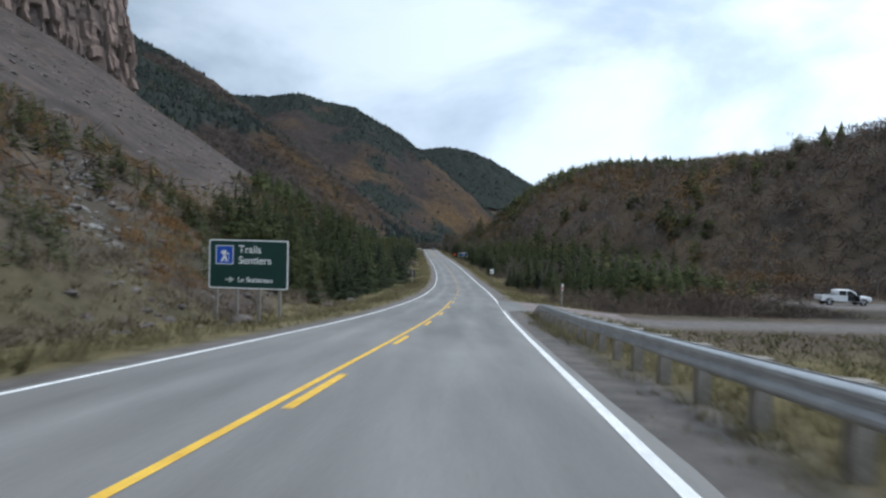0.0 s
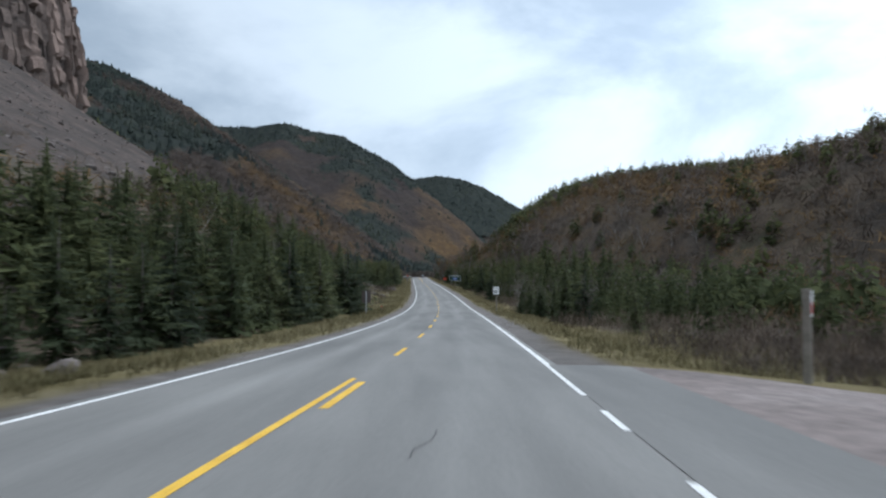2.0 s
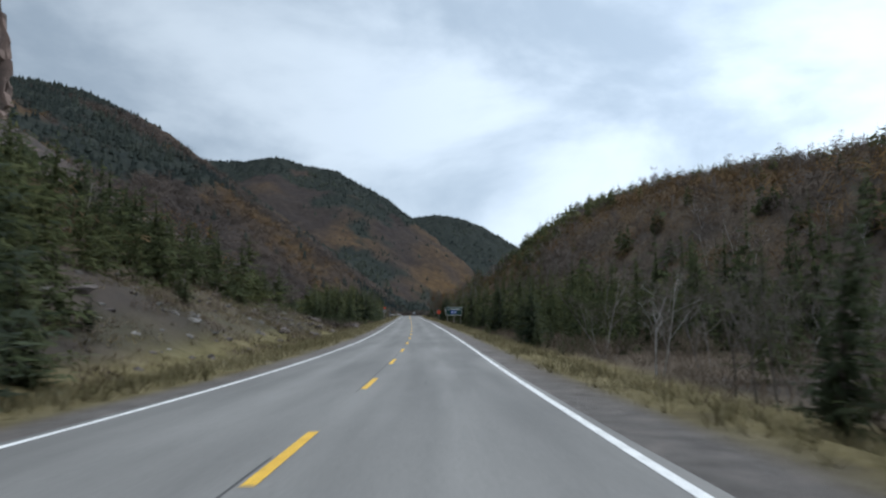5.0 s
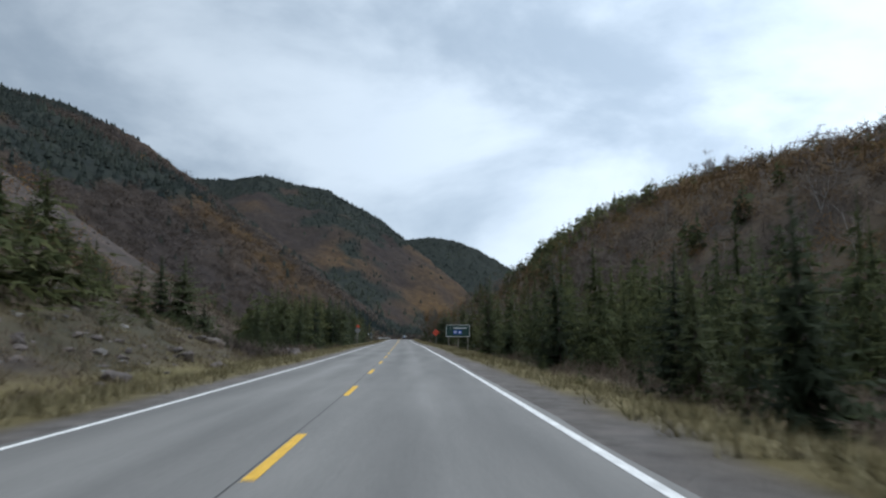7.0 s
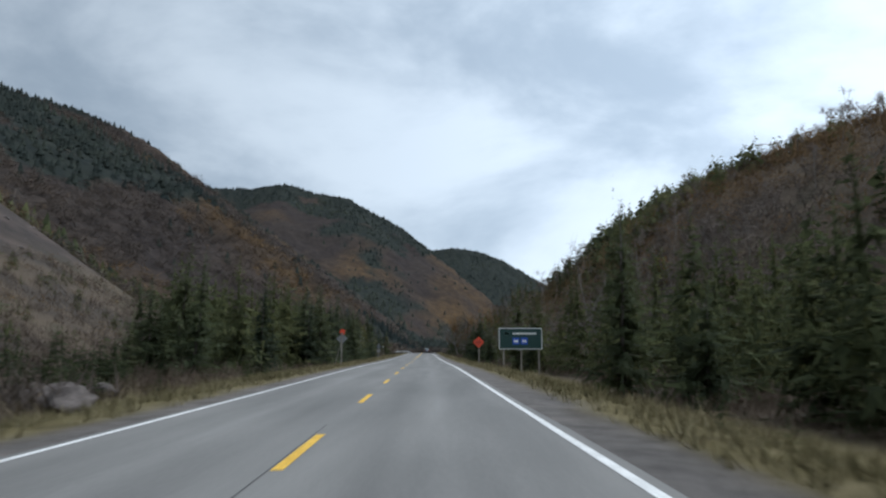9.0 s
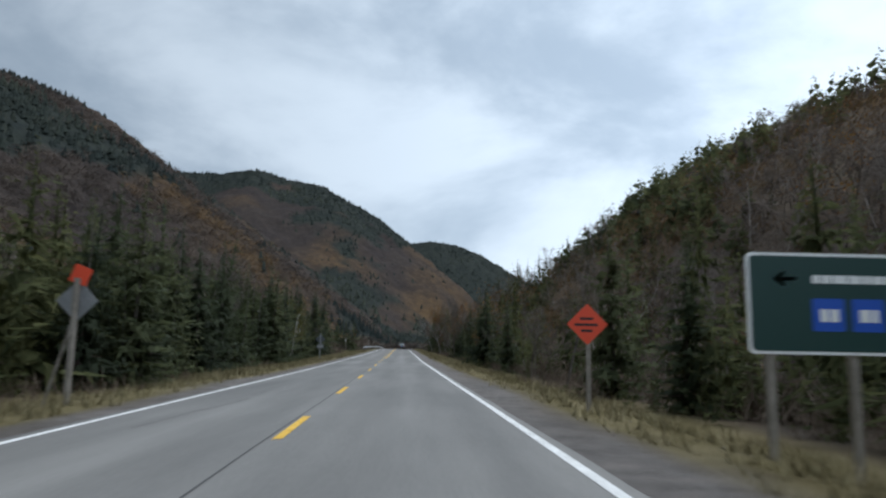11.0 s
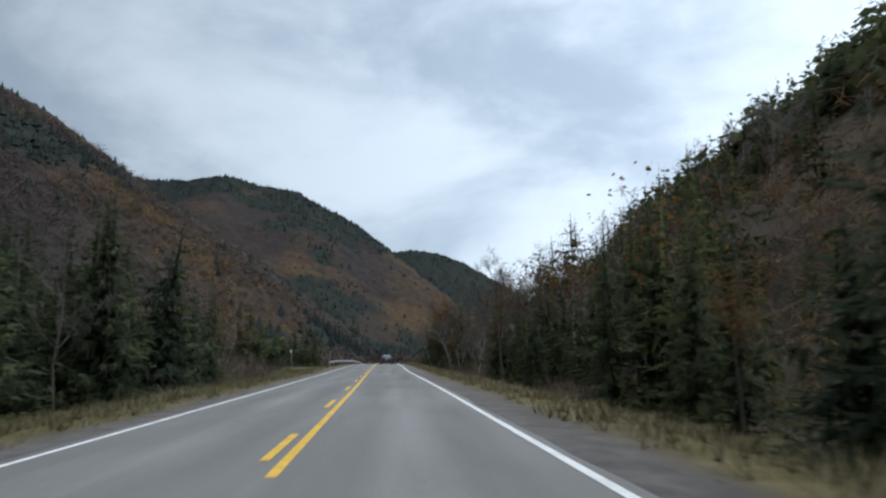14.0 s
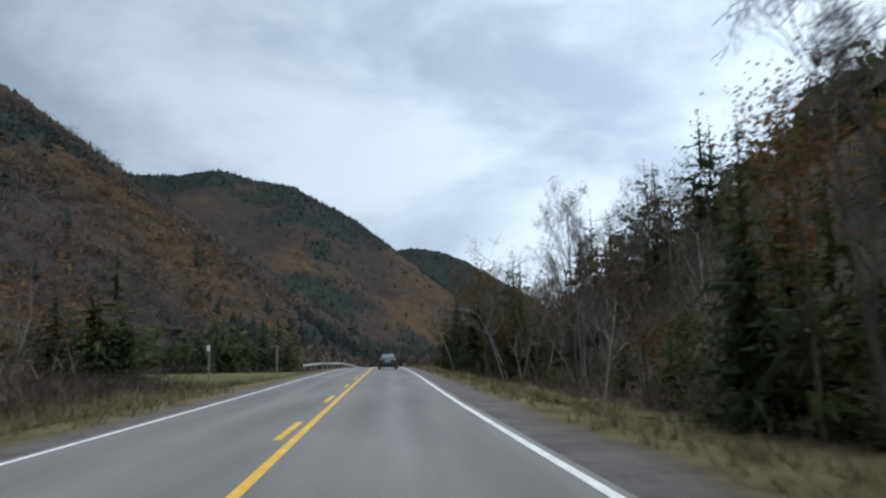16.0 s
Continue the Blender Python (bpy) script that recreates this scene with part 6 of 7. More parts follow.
def guardrail(pts, label, post_gap=1.9, sink_end=True):
    """A W-beam rail on wooden posts along points (x, y, height of its top)."""
    ob = tagged(new("guardrail"), label, "guardrail")
    P = np.array(pts, float)
    seg = np.concatenate([[0], np.cumsum(np.linalg.norm(np.diff(P[:, :2], axis=0), axis=1))])
    prof = [(0.0, 0.0), (-0.035, -0.02), (-0.08, -0.06), (-0.08, -0.1), (-0.02, -0.145), (-0.02, -0.17), (-0.08, -0.215), (-0.08, -0.255), (-0.035, -0.295), (0.0, -0.312)]
    s = np.linspace(0, seg[-1], max(int(seg[-1] / 0.6), 8))
    C = np.stack([np.interp(s, seg, P[:, k]) for k in range(3)], -1)
    T = np.gradient(C[:, :2], axis=0)
    T /= np.linalg.norm(T, axis=1, keepdims=True)
    side = 1 if P[len(P) // 2, 0] > road_x(P[len(P) // 2, 1]) else -1
    Nn = np.stack([T[:, 1], -T[:, 0]], -1) * side
    co = []
    for off in (0.0, 0.012):
        for o, dz in prof:
            co.append(np.concatenate([C[:, :2] + Nn * (o + off), (C[:, 2] + dz)[:, None]], 1))
    k, m = len(s), len(prof)
    co = np.stack(co, 0)
    fs = []
    for a in range(2):
        for j in range(m - 1):
            i = np.arange(k - 1) + (a * m + j) * k
            fs.append(np.stack([i, i + 1, i + k + 1, i + k], -1))
    for j in (0, m - 1):
        i = np.arange(k - 1)
        fs.append(np.stack([i + j * k, i + 1 + j * k, i + 1 + (j + m) * k, i + (j + m) * k], -1))
    arrays("beam", co.reshape(-1, 3), np.concatenate(fs), M_GALV, ob, "dull galvanised W-profile beam", smooth=True)
    for q in np.arange(1.0, seg[-1] - 0.6, post_gap):
        x, y, z = (float(np.interp(q, seg, P[:, j])) for j in range(3))
        j = min(int(np.searchsorted(s, q)), k - 1)
        nx_, ny_ = Nn[j]
        ang = math.degrees(math.atan2(T[j][1], T[j][0]))
        bm = bmesh.new()
        gz = float(land(x + nx_ * 0.2, y + ny_ * 0.2)) - z - 0.1
        box(bm, -0.09, -0.09, gz, 0.09, 0.09, -0.02, 0.01)
        pst = part("post", bm, M_WOODPOST, ob)
        pst.matrix_basis = pose(x + nx_ * 0.2, y + ny_ * 0.2, z, 0, 0, ang)
        bm = bmesh.new()
        box(bm, -0.07, -0.05, -0.3, 0.07, 0.05, -0.01, 0.008)
        blk = part("block", bm, M_WOODPOST, ob)
        blk.matrix_basis = pose(x + nx_ * 0.065, y + ny_ * 0.065, z, 0, 0, ang)
    return ob


RAIL_TOP = [(-62, 0.66), (16, 0.68), (20, 0.74), (23, 0.78), (26.3, 0.72), (28.5, 0.6), (30.5, 0.46), (32.5, 0.34), (33.6, 0.22), (34.6, 0.02)]
pts = [(float(road_x(y)) + 4.9 + 0.4 * float(smooth(26, 34, y)), y, float(road_z(y)) + float(interp(y, RAIL_TOP))) for y in (*np.arange(-62, 16, 3.0), 18, 20, 22, 24, 26.3, 28.5, 30.5, 32.5, 33.6, 34.6)]
guardrail(pts, "weathered galvanised guardrail on wooden posts with a turned-down end")
pts = [(-13.6, 434, 0.35), (-12.4, 438, 0.55), (-10.9, 444, 0.55), (-9.9, 451, 0.5)] + [(float(road_x(y)) - 4.6, y, float(road_z(y)) + 0.6) for y in np.arange(458, 521, 6.0)]
guardrail(pts, "pale galvanised guardrail at the bend beyond the field", 2.0)
pts = [(float(road_x(y)) + 4.9, y, float(road_z(y)) + 0.6) for y in np.arange(462, 521, 6.0)]
guardrail(pts, "galvanised guardrail on the far bend beside the woods", 2.0)

# ---------------------------------------------------------------- signs


def letters(name, body, size, mat, parent, x, y, z, label="", wide=1.0):
    """Upright lettering that faces down the road, its left end at x."""
    cu = bpy.data.curves.new(name, "FONT")
    cu.body, cu.size, cu.extrude, cu.offset = body, size, 0.002, size * 0.012
    tmp = bpy.data.objects.new(name, cu)
    scene.collection.objects.link(tmp)
    bpy.context.view_layer.update()
    me = bpy.data.meshes.new_from_object(tmp.evaluated_get(bpy.context.evaluated_depsgraph_get()))
    bpy.data.objects.remove(tmp)
    ob = link(name, me, mat, parent, label)
    ob.matrix_basis = pose(x, y, z, 90, 0, 0) @ Matrix.Diagonal((wide, 1, 1, 1))
    return ob


def slab(x0, x1, z0, z1, y0, y1, radius=0.0, seg=5):
    """An upright plate with rounded corners, from front y0 to back y1."""
    bm = bmesh.new()
    pts = []
    for cx, cz, a0 in ((x1 - radius, z1 - radius, 0), (x0 + radius, z1 - radius, 90), (x0 + radius, z0 + radius, 180), (x1 - radius, z0 + radius, 270)):
        for k in range(seg + 1):
            a = radians(a0 + 90 * k / seg)
            pts.append((cx + radius * math.cos(a), cz + radius * math.sin(a)))
            if radius == 0:
                break
    f = [bm.verts.new((x, y0, z)) for x, z in pts]
    b = [bm.verts.new((x, y1, z)) for x, z in pts]
    bm.faces.new(f[::-1])
    bm.faces.new(b)
    for k in range(len(pts)):
        k2 = (k + 1) % len(pts)
        bm.faces.new((f[k], f[k2], b[k2], b[k]))
    bmesh.ops.recalc_face_normals(bm, faces=bm.faces)
    return bm


def bars(parent, mat, x0, x1, z, h, y, n, seed, name="lettering"):
    """A line of lettering too small to read, as plain bars."""
    r = np.random.default_rng(seed)
    w = r.uniform(0.6, 1.4, n)
    w = w / w.sum() * (x1 - x0) * 0.9
    g = (x1 - x0) * 0.1 / max(n - 1, 1)
    x = x0
    for k in range(n):
        part(name, slab(x, x + w[k], z - h / 2, z + h / 2, y - 0.006, y - 0.002), mat, parent)
        x += w[k] + g


def at_turn(ob, x, y, z, rz=0.0):
    ob.matrix_basis = pose(x, y, z, 0, 0, rz)
    return ob


def posts(parent, xs, top, yb, mat, x, y, z, size=0.055):
    for px in xs:
        gz = float(land(x + px, y + yb)) - z - 0.2
        bm = bmesh.new()
        box(bm, px - size, yb, gz, px + size, yb + 2 * size, top, 0.008)
        part("post", bm, mat, parent)


def arrow(parent, mat, x, z, s, y, left=False):
    bm = bmesh.new()
    k = -1 if left else 1
    pts = [(-1, 0.16), (0.2, 0.16), (-0.15, 0.6), (0.2, 0.6), (1, 0), (0.2, -0.6), (-0.15, -0.6), (0.2, -0.16), (-1, -0.16)]
    bm.faces.new([bm.verts.new((x + k * px * s, y - 0.006, z + pz * s)) for px, pz in (pts if not left else pts[::-1])])
    bmesh.ops.solidify(bm, geom=bm.faces[:], thickness=0.004)
    part("arrow", bm, mat, parent)


# trail sign on the left
s1 = tagged(new("trail_sign"), "large dark green bilingual trail sign with white border on four posts", "road sign")
at_turn(s1, -7.45, 28.1, 4.97, -9)
posts(s1, (-1.65, -0.6, 0.55, 1.6), 2.2, 0.03, M_WOODPOST, -7.45, 28.1, 4.97, 0.07)
part("panel", slab(-2.03, 2.03, 0.0, 2.38, 0.0, 0.03, 0.12), M_SIGNWHITE, s1, "white reflective border plate")
part("face", slab(-1.97, 1.97, 0.06, 2.32, -0.006, 0.0, 0.1), M_SIGNGREEN, s1, "dark green reflective sheeting")
part("pictogram_frame", slab(-1.68, -0.76, 1.17, 2.1, -0.011, -0.006, 0.05), M_SIGNWHITE, s1)
part("pictogram_field", slab(-1.64, -0.8, 1.21, 2.06, -0.014, -0.011, 0.04), M_SIGNBLUE, s1, "blue square with a white walking pictogram")
bm = bmesh.new()
for x0, z0, x1, z1, w in ((-1.25, 1.62, -1.2, 1.86, 0.075), (-1.22, 1.6, -1.38, 1.3, 0.05), (-1.2, 1.6, -1.1, 1.3, 0.05), (-1.2, 1.8, -1.04, 1.66, 0.03), (-1.0, 1.72, -1.0, 1.32, 0.015), (-1.33, 1.68, -1.33, 1.84, 0.06)):
    v = Vector((x1 - x0, 0, z1 - z0))
    q = Vector((-v.z, 0, v.x)).normalized() * w
    f = [bm.verts.new(p) for p in (Vector((x0, -0.018, z0)) - q, Vector((x1, -0.018, z1)) - q, Vector((x1, -0.018, z1)) + q, Vector((x0, -0.018, z0)) + q)]
    bm.faces.new(f)
part("pictogram", bm, M_SIGNWHITE, s1, "plain white bars")
letters("word", "Trails", 0.52, M_SIGNWHITE, s1, -0.5, -0.012, 1.75)
letters("word", "Sentiers", 0.52, M_SIGNWHITE, s1, -0.5, -0.012, 1.22)
letters("word", "Le Buttereau", 0.34, M_SIGNWHITE, s1, -0.52, -0.012, 0.33)
arrow(s1, M_SIGNWHITE, -0.95, 0.44, 0.22, -0.008)

# speed sign
s2 = tagged(new("speed_sign"), "white maximum 80 speed sign on a grey wooden post", "road sign")
at_turn(s2, 10.5, 107.25, 0, 0)
posts(s2, (0.03,), 2.68, 0.02, M_WOODPOST, 10.5, 107.25, 0, 0.055)
part("panel", slab(-0.31, 0.31, 1.95, 2.72, 0.0, 0.012, 0.04), M_ALU, s2)
part("face", slab(-0.3, 0.3, 1.96, 2.71, -0.004, 0.0, 0.035), M_SIGNWHITE, s2, "white reflective face")
letters("word", "MAXIMUM", 0.105, M_SIGNBLACK, s2, -0.25, -0.008, 2.54, "", 0.95)
letters("number", "80", 0.4, M_SIGNBLACK, s2, -0.235, -0.008, 2.09)

# green service sign
s3 = tagged(new("service_sign"), "dark green service sign with blue symbols on three posts", "road sign")
at_turn(s3, 10.64, 246.2, 0, 0)
posts(s3, (-1.3, 0.05, 1.4), 2.5, 0.03, M_WOODPOST, 10.64, 246.2, 0, 0.06)
part("panel", slab(-1.66, 1.66, 0.98, 2.6, 0.0, 0.03, 0.1), M_SIGNWHITE, s3, "white reflective border plate")
part("face", slab(-1.61, 1.61, 1.03, 2.55, -0.006, 0.0, 0.08), M_SIGNGREEN, s3, "dark green reflective sheeting")
arrow(s3, M_SIGNWHITE, -1.05, 2.18, 0.19, -0.008, True)
bars(s3, M_SIGNWHITE, -0.6, 1.2, 2.18, 0.13, -0.006, 9, 3)
for x0 in (-0.62, 0.02):
    part("symbol", slab(x0, x0 + 0.52, 1.35, 1.87, -0.012, -0.006, 0.03), M_SIGNBLUE, s3, "blue service symbol")
    bars(s3, M_SIGNWHITE, x0 + 0.12, x0 + 0.42, 1.6, 0.2, -0.012, 2, int(x0 * 100) + 90, "symbol_mark")


def diamond(name, label, x, y, zc, half, face, back=False, rz=0.0):
    ob = tagged(new(name), label, "road sign")
    at_turn(ob, x, y, 0, rz)
    bm = slab(-half, half, -half, half, 0.0, 0.012, half * 0.12)
    bmesh.ops.rotate(bm, verts=bm.verts, cent=(0, 0, 0), matrix=Matrix.Rotation(radians(45), 3, "Y"))
    bmesh.ops.translate(bm, verts=bm.verts, vec=(0, 0, zc))
    part("panel", bm, face, ob)
    return ob


s4 = diamond("construction_sign", "orange diamond construction sign on a wooden post", 7.63, 251.4, 1.57, 0.34, M_SIGNORANGE)
posts(s4, (0.03,), 1.9, 0.02, M_WOODPOST, 7.63, 251.4, 0, 0.05)
for k, (zz, w) in enumerate(((1.7, 0.17), (1.56, 0.3), (1.42, 0.15))):
    bars(s4, M_SIGNBLACK, -w, w, zz, 0.055, -0.001, 1, 5 + k)
s5 = diamond("construction_sign", "grey back of a diamond sign below an orange flag board", -3.84, 250.8, 1.85, 0.33, M_ALU)
posts(s5, (0.0,), 2.35, -0.12, M_WOODPOST, -3.84, 250.8, 0, 0.05)
bm = slab(-0.2, 0.2, -0.2, 0.2, 0.0, 0.012, 0.03)
bmesh.ops.rotate(bm, verts=bm.verts, cent=(0, 0, 0), matrix=Matrix.Rotation(radians(20), 3, "Y"))
bmesh.ops.translate(bm, verts=bm.verts, vec=(0.04, -0.02, 2.42))
part("flag", bm, M_SIGNORANGE, s5, "small bright orange flag board")
bm = bmesh.new()
gz = float(land(-4.4, 250.8))
tube(bm, [(-0.62, 0.1, gz - 0.1), (-0.06, 0.05, 1.5)], [0.03, 0.03], 6)
part("brace", bm, M_WOODPOST, s5)
s6 = diamond("warning_sign", "grey back of a diamond warning sign, coloured dark as in shade, with pale tab below", -5.62, 299, 1.4, 0.32, M_SIGNBACK, rz=4)
posts(s6, (0.0,), 1.92, -0.1, M_ALU, -5.62, 299, 0, 0.045)
part("tab", slab(-0.27, 0.27, 0.62, 0.94, -0.012, 0.0, 0.03), M_ALU, s6, "small grey plate")

s7 = tagged(new("speed_sign"), "dull brown back of a sign on a grey post", "road sign")
at_turn(s7, -2.4, 106.5, 0, 3)
posts(s7, (0.0,), 2.35, -0.12, M_GALV, -2.4, 106.5, 0, 0.045)
part("panel", slab(-0.42, 0.42, 1.2, 2.38, 0.0, 0.014, 0.04), M_BROWNBACK, s7, "dull brown back")
s8 = tagged(new("marker_post"), "grey wooden post with a small red and white plate", "marker post")
at_turn(s8, 12.28, 52.6, 0, 55)
posts(s8, (0.0,), 4.05, 0.02, M_WOODPOST, 12.28, 52.6, 0, 0.08)
part("plate", slab(-0.14, 0.14, 3.45, 4.0, 0.0, 0.01, 0.02), M_SIGNWHITE, s8, "small white plate")
part("mark", slab(-0.11, 0.11, 3.52, 3.76, -0.006, 0.0, 0.05), M_SIGNRED, s8, "faded red mark")
for x, y, top, label in ((-0.8, 105.6, 0.95, "short delineator post with an orange reflector"), (-13.65, 390.9, 2.1, "grey wooden post with a white marker plate"), (-8.14, 386.2, 1.9, "thin grey wooden post in the grass"), (-10.6, 432, 1.75, "white delineator post beside the guardrail")):
    s9 = tagged(new("marker_post"), label, "marker post")
    at_turn(s9, x, y, 0, 0)
    posts(s9, (0.0,), top, 0.0, M_WOODPOST, x, y, 0, 0.032 if top < 1 else 0.05)
    if top < 1:
        part("reflector", slab(-0.035, 0.035, top - 0.16, top - 0.02, -0.012, -0.002, 0.01), M_SIGNORANGE, s9)
    elif top > 2:
        part("plate", slab(-0.16, 0.04, top - 0.45, top - 0.05, -0.012, -0.002, 0.02), M_SIGNWHITE, s9, "white marker plate")

# ---------------------------------------------------------------- picnic tables on the field


def picnic_table(x, y, rz):
    ob = tagged(new("picnic_table"), "dark weathered wooden picnic table on the grass field", "picnic table", "picnic tables")
    at_turn(ob, x, y, float(land(x, y)), rz)
    for k in range(5):
        bm = bmesh.new()
        box(bm, -0.9, -0.36 + k * 0.148, 0.71, 0.9, -0.36 + k * 0.148 + 0.135, 0.75, 0.006)
        part("tabletop_board", bm, M_BARK, ob)
    for sg in (-1, 1):
        bm = bmesh.new()
        box(bm, -0.9, sg * 0.72 - 0.13, 0.42, 0.9, sg * 0.72 + 0.13, 0.46, 0.006)
        part("bench", bm, M_BARK, ob)
        for sx in (-0.6, 0.6):
            bm = bmesh.new()
            tube(bm, [(sx, sg * 0.66, -0.05), (sx, sg * 0.18, 0.72)], [0.05, 0.05], 4)
            part("leg", bm, M_BARK, ob)


picnic_table(-24.5, 430, 12)
picnic_table(-21.5, 438, -20)
picnic_table(-19.0, 445, 5)

# ---------------------------------------------------------------- vehicles
M_CARPAINT = plain("dark_grey_brown_car_paint", (0.042, 0.038, 0.035), 0.28, 0.35, 0.6)
# pale base colour and metal imitate sky reflected in the panes
M_CARGLASS = plain("sky_toned_window_glass", (0.3, 0.36, 0.38), 0.1, 0.55, 0.8)
M_TYRE = material("tyre_rubber", [(0.015, 0.015, 0.015), (0.028, 0.028, 0.028)], 8, 0.85)
M_RIM = plain("alloy_rim", (0.5, 0.5, 0.51), 0.35, 0.8)
M_TAIL = plain("red_tail_light", (0.24, 0.01, 0.012), 0.2, 0.0, 0.6, 0.02)
M_CHROME = plain("chrome_trim", (0.6, 0.6, 0.6), 0.2, 0.9)
M_TRIM = plain("black_plastic_trim", (0.018, 0.018, 0.02), 0.55)
M_PLATE = plain("pale_number_plate", (0.55, 0.62, 0.7), 0.5)
M_TRUCK = plain("white_truck_paint", (0.74, 0.75, 0.76), 0.3, 0.0, 0.5)


def loft(stations):
    """Skins rings of equal size, given as lists of points, and closes both ends."""
    bm = bmesh.new()
    rings = [[bm.verts.new(p) for p in st] for st in stations]
    n = len(rings[0])
    for a, b in zip(rings, rings[1:]):
        for k in range(n):
            bm.faces.new((a[k], a[(k + 1) % n], b[(k + 1) % n], b[k]))
    bm.faces.new(rings[0][::-1])
    bm.faces.new(rings[-1])
    bmesh.ops.recalc_face_normals(bm, faces=bm.faces)
    for f in bm.faces:
        f.smooth = True
    return bm


def wheel(parent, x, y, r, w):
    sx = 1 if x > 0 else -1
    bm = bmesh.new()
    prof = [(0.62 * r, -w / 2), (0.9 * r, -w / 2), (r, -w / 2 + 0.03), (r, w / 2 - 0.03), (0.9 * r, w / 2), (0.62 * r, w / 2)]
    rings = []
    for k in range(28):
        a = 2 * math.pi * k / 28
        rings.append([bm.verts.new((o, math.cos(a) * q, math.sin(a) * q)) for q, o in prof])
    for k in range(28):
        a, b = rings[k], rings[(k + 1) % 28]
        for j in range(5):
            bm.faces.new((a[j], a[j + 1], b[j + 1], b[j]))
    ty = part("wheel", bm, M_TYRE, parent, "black tyre with alloy rim")
    ty.matrix_basis = pose(x, y, r)
    bm = bmesh.new()
    bmesh.ops.create_cone(bm, cap_ends=True, segments=28, radius1=0.64 * r, radius2=0.64 * r, depth=w * 0.5, matrix=Matrix.Rotation(radians(90), 4, "Y"))
    rim = part("rim_barrel", bm, M_TRIM, ty)
    for k in range(5):
        bm = bmesh.new()
        box(bm, -0.02, -0.045, 0.0, 0.02, 0.045, 0.62 * r, 0.01)
        sp = part("spoke", bm, M_RIM, ty)
        sp.matrix_basis = pose(sx * w * 0.3, 0, 0, 72 * k)
    bm = bmesh.new()
    tube(bm, [(sx * w * 0.26 + 0, math.cos(t) * 0.6 * r, math.sin(t) * 0.6 * r) for t in np.linspace(0, 2 * math.pi, 25)], [0.02] * 25, 5)
    part("rim", bm, M_RIM, ty, "bright alloy rim")


def quadpatch(pts, push):
    """A thin pane through the given corners, thickened a little."""
    bm = bmesh.new()
    bm.faces.new([bm.verts.new(Vector(p) + Vector(push)) for p in pts])
    bmesh.ops.solidify(bm, geom=bm.faces[:], thickness=0.012)
    return bm


